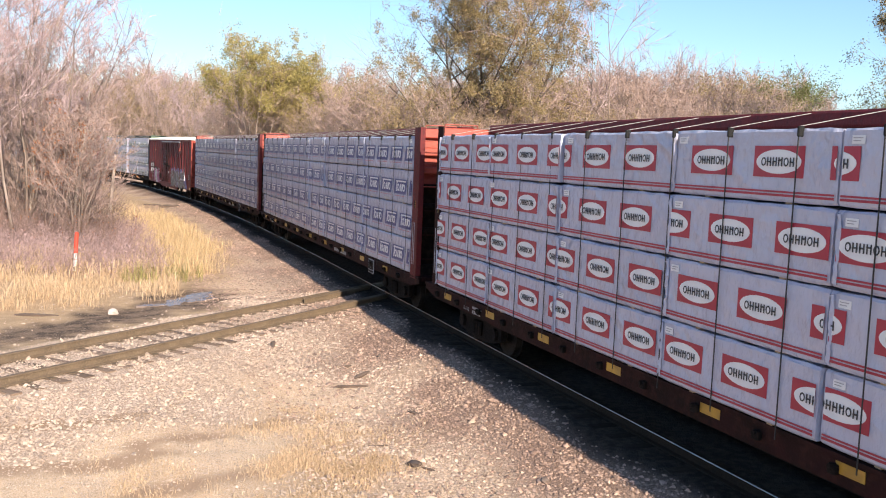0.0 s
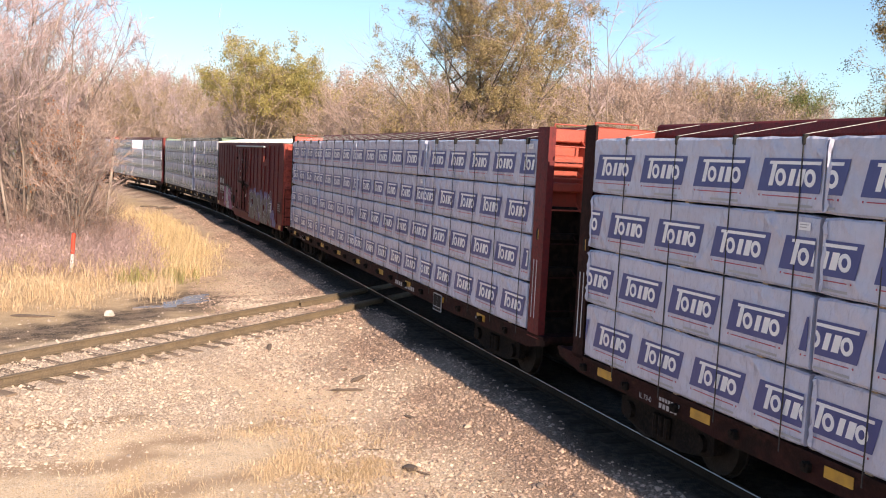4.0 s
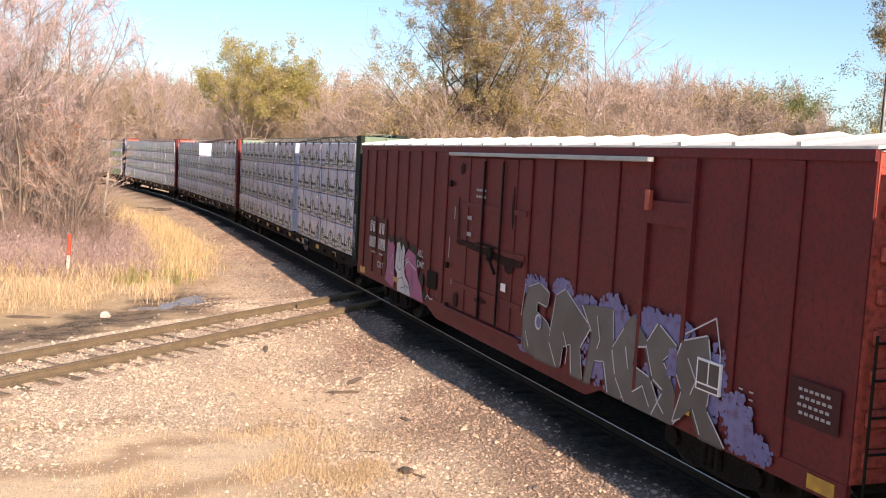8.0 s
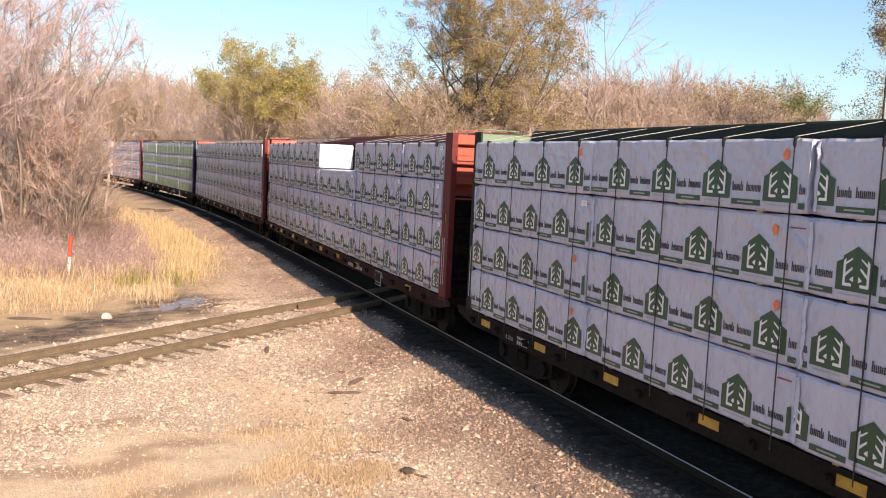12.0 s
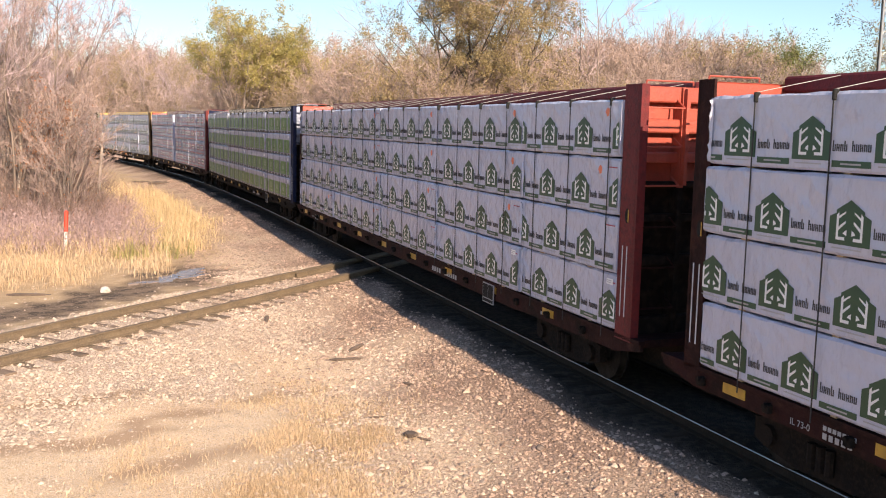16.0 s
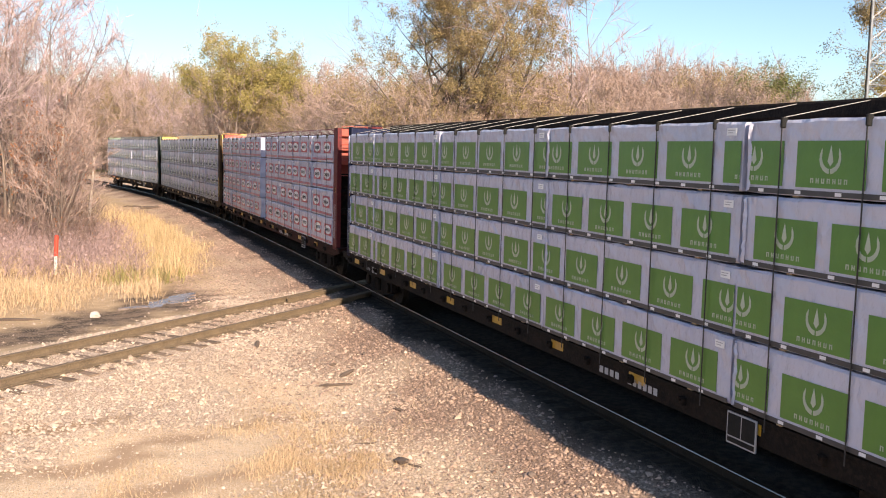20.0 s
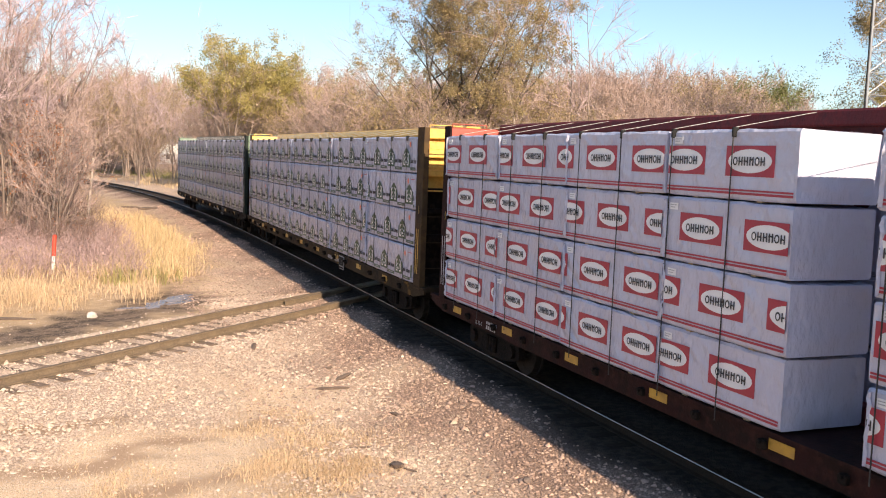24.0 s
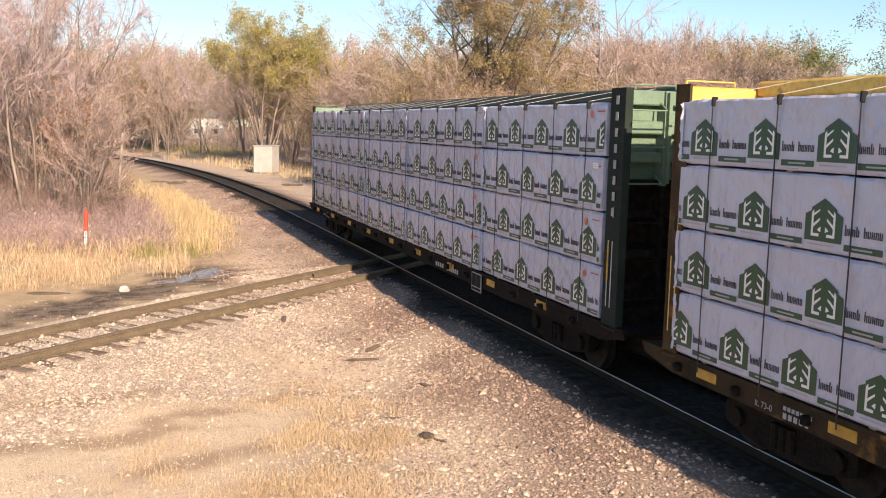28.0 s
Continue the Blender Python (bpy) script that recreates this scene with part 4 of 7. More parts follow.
def bars(sh, x, z, y, count, w, h, gap, slot=0):
    """Writing too small or too private to read, as plain bars."""
    for i in range(count):
        sh.rect(x + i * (w + gap), x + i * (w + gap) + w, z, z + h, y, slot, 0.003)


def bulkhead(car, sg, paint_, side_paint, dark, label):
    """The end wall of a centerbeam flatcar: side plates, sheet, box ribs, ladder and grab rail."""
    # rear wall of the blue car goes dark; only the front is painted sun-pale
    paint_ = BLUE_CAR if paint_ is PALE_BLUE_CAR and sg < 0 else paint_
    shut = 0.0 if sg > 0 else 0.27
    rib_end = 11.45 - shut * 0.6

    def at(u):
        return sg * (u - shut if u > 11.5 else u)
    def xbox(sh, a, b, *rest, **kw):
        return sh.box(min(at(a), at(b)), max(at(a), at(b)), *rest, **kw)
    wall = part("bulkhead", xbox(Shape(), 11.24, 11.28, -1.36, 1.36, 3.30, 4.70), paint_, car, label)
    # from here down the shade of the car ahead is put into the colour
    part("lower_sheet", xbox(Shape(), 11.24, 11.28, -1.36, 1.36, 1.05, 3.30), LOWER_SHADE, wall, "grimy lower sheet with painted shade")
    near = 11.22 if sg > 0 else 11.07
    near_col = (min(at(near), at(11.62)), max(at(near), at(11.62)))
    for sy in (-1, 1):
        sh = Shape()
        y0, y1 = (-1.40, -1.36) if sy < 0 else (1.36, 1.40)
        sh.add([(at(near), y, z) for y in (y0, y1) for z in (1.0, 4.75)] + [(at(11.62), y, 1.0) for y in (y0, y1)] + [(at(11.62), y, 4.75) for y in (y0, y1)],
               [(0, 1, 6, 4), (2, 5, 7, 3), (0, 4, 5, 2), (1, 3, 7, 6), (4, 6, 7, 5), (0, 2, 3, 1)])
        xbox(sh, 11.60, 11.66, y0 - (0.0 if sy > 0 else 0), y1 + (0.09 if sy < 0 else 0), 1.0, 4.75) if sy < 0 else xbox(sh, 11.60, 11.66, y0 - 0.09, y1, 1.0, 4.75)
        # rear plates of the red cars take the sill's darker red
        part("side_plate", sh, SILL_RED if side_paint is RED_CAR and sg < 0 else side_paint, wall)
        part("gusset", xbox(Shape(), 11.27, 11.58, -0.03 + sy * 0.55, 0.03 + sy * 0.55, 3.3, 4.7), paint_, wall)
    for z, hgt in ((1.05, 0.28), (2.10, 0.16), (2.75, 0.12), (3.25, 0.10), (3.62, 0.16), (4.06, 0.20), (4.50, 0.23)):
        # ribs under the sunlit band take the painted shade as well
        part("rib", xbox(Shape(), 11.28, rib_end, -1.355, 1.355, z, z + hgt, c=0.02), paint_ if z > 3.4 else LOWER_SHADE, wall)
    # centre post with a step plate, grab irons on the near half, grab rail along the top
    part("end_post", xbox(Shape(), 11.281, rib_end + 0.05, -0.60, -0.52, 3.26, 4.72), paint_, wall)
    part("end_post", xbox(Shape(), 11.281, rib_end + 0.05, -0.60, -0.52, 1.05, 3.25), LOWER_SHADE, wall)
    for z, width in ((4.42, 0.62), (3.86, 0.60), (3.30, 0.58), (2.70, 0.58), (2.10, 0.58), (1.50, 0.58)):
        iron = Shape()
        a, b = at(rib_end), at(rib_end + 0.20)
        iron.tube((a, -1.28, z + 0.12), (b, -1.28, z), 0.013, n=6).tube((b, -1.28, z), (b, -1.28 + width, z), 0.013, n=6).tube((b, -1.28 + width, z), (a, -1.28 + width, z + 0.12), 0.013, n=6)
        # irons under the sunlit band are darkened likewise
        part("grab_iron", iron, paint_ if z > 3.2 else dark, wall)
    gr = Shape()
    for a, b in (((at(11.45), -1.2, 4.75), (at(11.45), -1.2, 4.81)), ((at(11.45), -1.2, 4.81), (at(11.45), -0.4, 4.81)), ((at(11.45), -0.4, 4.81), (at(11.45), -0.4, 4.75))):
        gr.tube(a, b, 0.013, n=6)
    part("grab_rail", gr, paint_, wall)
    # the near column: oval slot with a reflector, and two long pale strips
    mid = (near_col[0] + near_col[1]) / 2
    # the slot's shaded hollow is painted on as a dark plate
    part("slot", Shape().plate(ellipse(mid, 2.85, 0.055, 0.11, 14), -1.404, 0.003), RUBBER, wall, "dark oval slot")
    part("slot_reflector", Shape().rect(mid + 0.030, mid + 0.050, 2.76, 2.94, -1.408, 0, 0.003), MARK_YELLOW, wall, "small yellow reflector")
    for u in (-0.09, 0.03):
        part("reflective_strip", Shape().rect(mid + u, mid + u + 0.022, 1.35, 2.40, -1.405, 0, 0.004), GRAF_WHITE if paint_ is not YELLOW_CAR else YELLOW_CAR, wall, "long pale reflective strip")
    return wall


def word(text, x, z, y, size, mat, parent, turn=None):
    """Readable stencilled words, in the built-in font, standing upright and facing -y."""
    cu = bpy.data.curves.new("stencil", "FONT")
    cu.body, cu.size, cu.extrude = text, size, 0.001
    tmp = bpy.data.objects.new("stencil", cu)
    me = bpy.data.meshes.new_from_object(tmp)
    bpy.data.objects.remove(tmp)
    me.materials.clear()
    me.materials.append(mat)
    ob = part("stencil", me, (), parent, at=(turn or Matrix.Identity(4)) @ pose(x, y, z, 90))
    ob["kind"] = "stuff"
    return ob


def centerbeam(label, body, bulk, side_paint, beam, seed, plate_x=6.25):
    """A centerbeam flatcar: sills, deck, the long beam with its posts, two bulkheads and the gear."""
    car = tagged(new("centerbeam_flatcar"), label, "freight car", "cars of the train")
    r = random.Random(seed)
    sill_out = [(-11.9, 0.92), (-11.2, 0.78), (-8.2, 0.76), (-7.6, 0.73), (7.6, 0.73), (8.2, 0.76), (11.2, 0.78), (11.9, 0.92), (11.9, 1.018), (-11.9, 1.018)]
    for sy in (-1, 1):
        sill = Shape().plate(sill_out, -1.37 if sy < 0 else 1.32, 0.05)
        ob = part("side_sill", sill, body, car, "grimy side sill")
        part("top_flange", Shape().box(-11.9, 11.9, *((-1.40, -1.30) if sy < 0 else (1.30, 1.40)), 1.02, 1.072), body, car)
        if sy < 0:
            x = -11.0
            while x < 11.2:
                w = Shape().box(x - 0.06, x + 0.06, -1.44, -1.365, 0.84, 0.95, c=0.012).tube((x, -1.47, 0.93), (x, -1.36, 0.93), 0.032, n=8)
                if not 6.0 < x < 7.0:
                    part("winch", w, UNDER, ob)
                x += 1.25
    part("deck", Shape().box(-11.85, 11.85, -1.298, 1.298, 0.96, 1.07), body, car)
    # made extra wide and deep to block light from under the car
    part("center_sill", Shape().box(-12.0, 12.0, -0.42, 0.42, 0.40, 0.955, c=0.02), UNDER, car)
    for i in range(12):
        x = -11 + i * 2.0
        part("crosspiece", Shape().box(x - 0.05, x + 0.05, -1.3, 1.3, 0.74, 0.958), UNDER, car)
    top = part("center_beam", Shape().box(-11.24, 11.24, -0.19, 0.19, 4.62, 4.83, c=0.03).box(-11.24, 11.24, -0.10, 0.10, 4.45, 4.62), beam, car)
    part("center_beam", Shape().box(-11.24, 11.24, -0.12, 0.12, 1.08, 1.30), beam, car)
    for i in range(11):
        x = -10.4 + i * 2.08
        part("beam_post", Shape().box(x - 0.11, x + 0.11, -0.09, 0.09, 1.30, 4.45, c=0.01), beam, car)
    for i in range(10):
        x = -10.4 + i * 2.08
        a, b = (x + 0.1, 3.1), (x + 1.98, 4.44)
        if i % 2:
            a, b = (x + 0.1, 4.44), (x + 1.98, 3.1)
        part("brace", Shape().tube((a[0], 0, a[1]), (b[0], 0, b[1]), 0.06, n=6), beam, car)
    for sg in (1, -1):
        bulkhead(car, sg, bulk, side_paint, body, "ribbed steel end bulkhead")
        if sg > 0 and bulk in (ORANGE_CAR, GREEN_CAR):
            word("CAUTION", 0.20, 4.55, -11.453, 0.17, INK_WHITE, car, pose(0, 0, 0, 0, 0, 90))
        coupler(car, sg * 11.9, sg)
    # reflectors and stencilled plates along the sill
    x = -10.6
    while x < 11:
        part("reflector", Shape().rect(x, x + 0.42, 0.86, 0.99, -1.376, 0, 0.006), MARK_YELLOW, car, "yellow reflector strip")
        x += 2.42
    st = Shape()
    bars(st, 3.1, 0.80, -1.376, 4, 0.10, 0.10, 0.05)
    bars(st, 3.9, 0.80, -1.376, 6, 0.09, 0.10, 0.04)
    bars(st, -8.9, 0.80, -1.376, 5, 0.06, 0.07, 0.03)
    bars(st, -8.9, 0.90, -1.376, 7, 0.05, 0.05, 0.02)
    bars(st, 8.7, 0.86, -1.376, 5, 0.05, 0.05, 0.03)
    part("stencil", st, INK_GREY, car, "small faded white stencilled marks")["kind"] = "stuff"
    word("IL 73-0", -9.4, 0.82, -1.378, 0.11, INK_GREY, car)
    pl = Shape().rect(6.25, 6.78, 0.64, 1.03, -1.42, 0, 0.02)
    pl.rect(6.27, 6.505, 0.74, 1.01, -1.424, 1).rect(6.525, 6.76, 0.74, 1.01, -1.424, 1).rect(6.27, 6.76, 0.66, 0.72, -1.424, 1)
    part("data_plate", pl, (INK_GREY, RUBBER), car, "pale-framed black data plate", at=pose(plate_x - 6.25, 0, 0))
    running_gear(car, 9.15)
    return car


def boxcar():
    """A brown-red boxcar with ribbed sides, plug door, white roof and sprayed lettering."""
    car = tagged(new("boxcar"), "brown-red ribbed boxcar with white roof and sprayed graffiti", "freight car", "cars of the train")
    hw, x0, x1 = 1.52, -9.48, 9.60
    body = part("body", Shape().box(x0, x1, -hw, hw, 1.02, 4.42), RED_CAR, car)
    skirt = [(x0, 1.02), (x0, 0.78), (-3.3, 0.78), (-2.7, 0.60), (4.2, 0.60), (4.6, 0.78), (x1, 0.78), (x1, 1.02)]
    for y in (-hw - 0.01, hw - 0.05):
        part("side_sill", Shape().plate(skirt, y, 0.06), RED_CAR, car)
    # roof: shallow ridge with cross ribs
    roof = part("roof", Shape().box(x0 + 0.05, x1 - 0.05, -hw + 0.05, hw - 0.05, 4.425, 4.44), ROOF_WHITE, car, "dirty white metal roof")
    n = 17
    for i in range(n):
        a, b = x0 - 0.02 + i * (x1 - x0 + 0.04) / n, x0 - 0.02 + (i + 1) * (x1 - x0 + 0.04) / n
        for (p, q) in (((-hw - 0.03, 4.44), (0, 4.66)), ((0, 4.66), (hw + 0.03, 4.44))):
            piece = Shape().add([(a, p[0], p[1]), (b, p[0], p[1]), (b, q[0], q[1]), (a, q[0], q[1]), (a, p[0], p[1] + 0.03), (b, p[0], p[1] + 0.03), (b, q[0], q[1] + 0.03), (a, q[0], q[1] + 0.03)],
                     [(3, 2, 1, 0), (4, 5, 6, 7), (0, 1, 5, 4), (1, 2, 6, 5), (2, 3, 7, 6), (3, 0, 4, 7)])
            part("roof_panel", piece, ROOF_WHITE, roof)
            piece = Shape().add([(a - 0.04, p[0], p[1] + 0.02), (a + 0.04, p[0], p[1] + 0.02), (a + 0.04, q[0], q[1] + 0.02), (a - 0.04, q[0], q[1] + 0.02), (a - 0.04, p[0], p[1] + 0.075), (a + 0.04, p[0], p[1] + 0.075), (a + 0.04, q[0], q[1] + 0.075), (a - 0.04, q[0], q[1] + 0.075)],
                     [(3, 2, 1, 0), (4, 5, 6, 7), (0, 1, 5, 4), (1, 2, 6, 5), (2, 3, 7, 6), (3, 0, 4, 7)])
            part("roof_rib", piece, ROOF_WHITE, roof)
    part("side_plate", Shape().box(x0, x1, -hw - 0.04, -hw, 4.32, 4.44).box(x0, x1, hw, hw + 0.04, 4.32, 4.44), RED_CAR, car)
    # side posts
    for y in (-1, 1):
        for x in [-8.95, -8.05, -7.1, -6.1, -5.2, -4.25, -3.3, -2.45] + [2.6, 3.6, 4.7, 7.61, 8.53]:
            a, b = (-hw - 0.035, -hw) if y < 0 else (hw, hw + 0.035)
            part("side_post", Shape().box(x - 0.09, x + 0.09, a, b, 1.0, 4.32, c=0.015), RED_CAR, body)
    # both ends get the lighter red that paints in the sun
    for x in (x0, x1):
        for z in np.arange(1.2, 4.2, 0.42):
            part("end_rib", Shape().box(min(x, x + math.copysign(0.07, x)), max(x, x + math.copysign(0.07, x)), -1.4, 1.4, z, z + 0.20, c=0.03), SUNLIT_RED_END, body)
        part("end_plate", Shape().box(min(x, x + math.copysign(0.012, x)), max(x, x + math.copysign(0.012, x)), -1.50, 1.50, 1.03, 4.41), SUNLIT_RED_END, body)
    # plug door with bars, upper track and hardware
    door = part("door", Shape().box(-1.68, 1.88, -hw - 0.045, -hw - 0.001, 1.02, 4.22, c=0.02), RED_CAR, car, "closed plug door stained with grease")
    for z in (1.55, 2.45, 3.25):
        part("door_rib", Shape().box(-1.6, 1.8, -hw - 0.07, -hw - 0.046, z - 0.05, z + 0.05), RED_CAR, door)
    for x in (-1.0, -0.2, 0.65, 1.3):
        part("door_rib", Shape().box(x - 0.035, x + 0.035, -hw - 0.066, -hw - 0.046, 1.05, 4.2), RED_CAR, door)
    for x in (-0.15, 0.75):
        part("lock_rod", Shape().tube((x, -hw - 0.09, 1.05), (x, -hw - 0.09, 4.15), 0.022, n=6), UNDER, door)
    part("handle", Shape().tube((0.35, -hw - 0.14, 2.35), (0.75, -hw - 0.16, 2.05), 0.03, n=6).box(0.28, 0.48, -hw - 0.15, -hw - 0.10, 2.25, 2.5), UNDER, door)
    for i, (x, z, a, b) in enumerate(((-1.25, 2.45, 0.28, 0.05), (1.15, 2.2, 0.20, 0.09), (-1.4, 1.25, 0.12, 0.16), (0.2, 2.52, 0.6, 0.03), (-0.1, 1.4, 0.30, 0.04), (-1.35, 4.0, 0.10, 0.12), (1.25, 3.4, 0.05, 0.4), (-1.45, 3.0, 0.05, 0.5))):
        smear = [(px + 0.25 * a * math.sin(9 * pz), pz + 0.25 * b * math.cos(7 * px)) for px, pz in ellipse(x, z, a, b, 18)]
        part("grease", Shape().plate(smear, -hw - 0.074 - i * 0.0002, 0.003), SILL_RED, door, "dark grease smear")
    part("door_track", Shape().box(-2.05, 5.7, -hw - 0.15, -hw - 0.04, 4.24, 4.31, c=0.01), GALV, car, "bright upper door track")
    part("door_track", Shape().box(-2.05, 1.85, -hw - 0.10, -hw - 0.02, 0.93, 1.01, c=0.01), RED_CAR, car)
    part("side_door_frame", Shape().box(5.58, 5.66, -hw - 0.06, -hw - 0.001, 1.03, 4.31).box(6.62, 6.70, -hw - 0.06, -hw - 0.001, 1.03, 4.31).box(5.66, 6.62, -hw - 0.06, -hw - 0.001, 3.40, 3.72), RED_CAR, car)
    y = -hw - 0.039

    def mark(name, sh, mat, label=""):
        ob = part(name, sh, mat, car, label)
        ob["kind"] = "stuff"

    for a, b in ((-8.31, -7.66), (-7.42, -6.66)):
        part("stencil_panel", Shape().rect(a, b, 1.62, 2.52, y + 0.002, 0, 0.003), GRAF_DARK, car, "darker repainted panel")
    mk = Shape()
    # the car's marks: each character as two upright bars
    for x, n, z in ((-8.17, 2, 2.10), (-7.30, 2, 2.10), (-8.20, 3, 1.68), (-7.32, 3, 1.68)):
        w = 0.27 if n == 2 else 0.205
        for i in range(n):
            mk.rect(x + i * w, x + i * w + 0.045, z, z + 0.29, y - 0.003, 0, 0.003).rect(x + i * w + 0.105, x + i * w + 0.145, z, z + 0.29, y - 0.003, 0, 0.003)
    mark("stencil", mk, INK_WHITE, "white stencilled characters")
    mk = Shape()
    bars(mk, -7.95, 1.53, y, 4, 0.06, 0.05, 0.03)
    bars(mk, -7.25, 1.53, y, 4, 0.06, 0.05, 0.03)
    bars(mk, -0.55, 3.55, -hw - 0.074, 4, 0.10, 0.05, 0.03)
    bars(mk, -0.55, 3.42, -hw - 0.074, 4, 0.10, 0.05, 0.03)
    bars(mk, -0.95, 2.95, -hw - 0.074, 2, 0.10, 0.08, 0.02)
    bars(mk, -0.95, 2.62, -hw - 0.074, 2, 0.10, 0.08, 0.02)
    for i in range(4):
        bars(mk, 8.84 + 0.03 * (i % 2), 1.84 - i * 0.085, y - 0.004, 6, 0.055, 0.034, 0.028)
    for i in range(5):
        bars(mk, 7.85, 1.60 - i * 0.09, y, 2, 0.07, 0.02, 0.12)
    mark("stencil", mk, INK_GREY, "faded white stencilled marks")
    part("paper_label", Shape().rect(0.88, 1.10, 1.75, 1.90, -hw - 0.074), INK_WHITE, door, "white paper label")
    part("stencil_panel", Shape().rect(8.70, 9.45, 1.48, 1.96, y + 0.002, 0, 0.003), GRAF_DARK, car, "darker repainted panel")
    part("reflector", Shape().rect(9.05, 9.45, 0.82, 0.98, -hw - 0.016), MARK_YELLOW, car, "yellow reflector strip")
    part("reflector", Shape().rect(-9.15, -8.66, 0.84, 1.02, -hw - 0.016), MARK_YELLOW, car, "yellow reflector strip")
    part("reflector", Shape().rect(6.55, 6.95, 1.02, 1.14, y - 0.016), MARK_YELLOW, car, "yellow reflector strip")
    part("reflector", Shape().rect(-5.85, -5.45, 1.02, 1.14, y - 0.016), MARK_YELLOW, car, "yellow reflector strip")
    part("side_lamp_bracket", Shape().box(5.64, 5.76, -hw - 0.12, -hw - 0.05, 3.58, 3.86, c=0.01), ORANGE_CAR, car)
    dp = Shape().rect(7.06, 7.54, 1.42, 1.82, y - 0.040, 0, 0.03).rect(7.09, 7.29, 1.52, 1.79, y - 0.044, 1).rect(7.32, 7.51, 1.52, 1.79, y - 0.044, 1).rect(7.09, 7.51, 1.44, 1.495, y - 0.044, 1)
    part("data_plate", dp, (INK_WHITE, INK_BLACK), car, "white-framed black data plate")
    rg = random.Random(31)

    def spray(name, spots, mat, dy, label, count=60, drop=0.085):
        """A cloud of spray paint: many small overlapping blots round the given places, thinning outwards."""
        sh = Shape()
        for cx, cz, a, b in spots:
            for i in range(count):
                t, q = rg.uniform(0, 6.283), rg.random() ** 0.6
                px, pz = cx + a * q * math.cos(t), cz + b * q * math.sin(t)
                size = drop * (1.25 - 0.7 * q) * rg.uniform(0.7, 1.3)
                if pz - size > 0.80:
                    sh.plate([(px + size * math.cos(k * 0.8976), pz + size * math.sin(k * 0.8976)) for k in range(7)], dy - rg.random() * 0.003, 0.0008)
        part(name, sh, mat, car, label)["kind"] = "stuff"

    def stroke(sh, pts, w, dy, slot=0):
        for (a, b), (c_, d) in zip(pts[:-1], pts[1:]):
            ln = math.hypot(c_ - a, d - b) or 1
            nx_, nz_ = -(d - b) / ln * w / 2, (c_ - a) / ln * w / 2
            q = [(a + nx_, b + nz_), (a - nx_, b - nz_), (c_ - nx_, d - nz_), (c_ + nx_, d + nz_)]
            sh.plate(q, dy, 0.003, slot)

    def letter(pts, d0, slots, width, seed):
        """A sprayed block shape: dark shade behind, fill, broken pale outline."""
        ra = random.Random(seed)
        area = sum(a[0] * b[1] - b[0] * a[1] for a, b in zip(pts, pts[1:] + pts[:1]))
        pts = pts if area > 0 else pts[::-1]
        sh = Shape().plate([(a - 0.05, max(b - 0.03, 0.79)) for a, b in pts], d0, 0.002, 2).plate(pts, d0 - 0.004, 0.002, slots)
        ring = pts + pts[:1]
        for (a, b), (c_, d) in zip(ring[:-1], ring[1:]):
            if ra.random() < 0.85 and b + d > 1.75:
                e, f_ = ra.uniform(0, 0.12), ra.uniform(0.88, 1)
                stroke(sh, [(a + (c_ - a) * e, b + (d - b) * e), (a + (c_ - a) * f_, b + (d - b) * f_)], width * ra.uniform(0.6, 1.3), d0 - 0.006, 1)
        return sh

    # grey block shapes over a pale blue cloud
    spray("graffiti_halo", [(2.3, 2.02, 0.5, 0.22), (3.3, 2.12, 0.35, 0.18), (4.1, 1.95, 0.45, 0.20), (4.9, 2.0, 0.42, 0.30), (5.2, 1.7, 0.3, 0.4), (5.9, 2.05, 0.4, 0.2), (6.5, 2.05, 0.42, 0.2), (7.4, 1.55, 0.22, 0.5), (7.85, 1.25, 0.3, 0.3), (8.1, 0.98, 0.42, 0.2), (1.95, 1.1, 0.35, 0.3), (4.6, 1.2, 0.6, 0.4), (6.4, 1.3, 0.6, 0.4)], GRAF_BLUE, y - 0.001, "pale blue sprayed cloud", 150, 0.055)
    blocks = ([(1.95, .9), (1.88, 1.5), (2.05, 2.0), (2.45, 2.12), (2.85, 2.0), (2.80, 1.75), (2.42, 1.78), (2.40, 1.62), (2.85, 1.5), (3.30, 1.1), (3.25, .82), (2.5, .82)],
              [(2.95, 1.2), (3.1, 2.0), (3.40, 2.15), (4.30, 1.68), (4.02, 1.3), (4.15, .82), (3.75, .82), (3.68, 1.3), (3.45, 1.2), (3.4, .85), (3.2, .85)],
              [(4.0, 2.0), (4.95, 2.08), (5.0, 1.6), (5.35, 1.1), (5.3, .82), (4.9, .82), (4.75, 1.25), (4.45, 1.2), (4.38, .82), (4.2, .82), (4.35, 1.6)],
              [(4.95, 1.5), (5.25, 1.85), (5.5, 2.1), (5.95, 1.72), (5.6, 1.65), (5.55, 1.38), (6.0, 1.3), (6.3, .95), (6.1, .8), (5.4, .8), (5.12, 1.1)],
              [(5.85, 1.75), (6.1, 2.08), (6.58, 1.85), (6.3, 1.6), (6.5, 1.38), (6.78, 1.0), (6.6, .8), (6.1, .8), (6.35, 1.2), (6.05, 1.3)],
              [(6.55, 1.6), (6.7, 1.95), (7.22, 2.12), (7.35, 1.6), (7.3, 1.2), (7.72, .82), (7.2, .82), (7.0, 1.15), (6.78, .95), (6.6, .85), (6.75, 1.3)])
    for k, pts in enumerate(blocks):
        part("graffiti_letter", letter([(a + rg.uniform(-.02, .02), b) for a, b in pts], y - 0.007 - k * 0.0024, 0, 0.018, 60 + k), (GRAF_GREY, GRAF_WHITE, INK_BLACK), car, "grey sprayed block with broken white outline")
    marks = Shape()
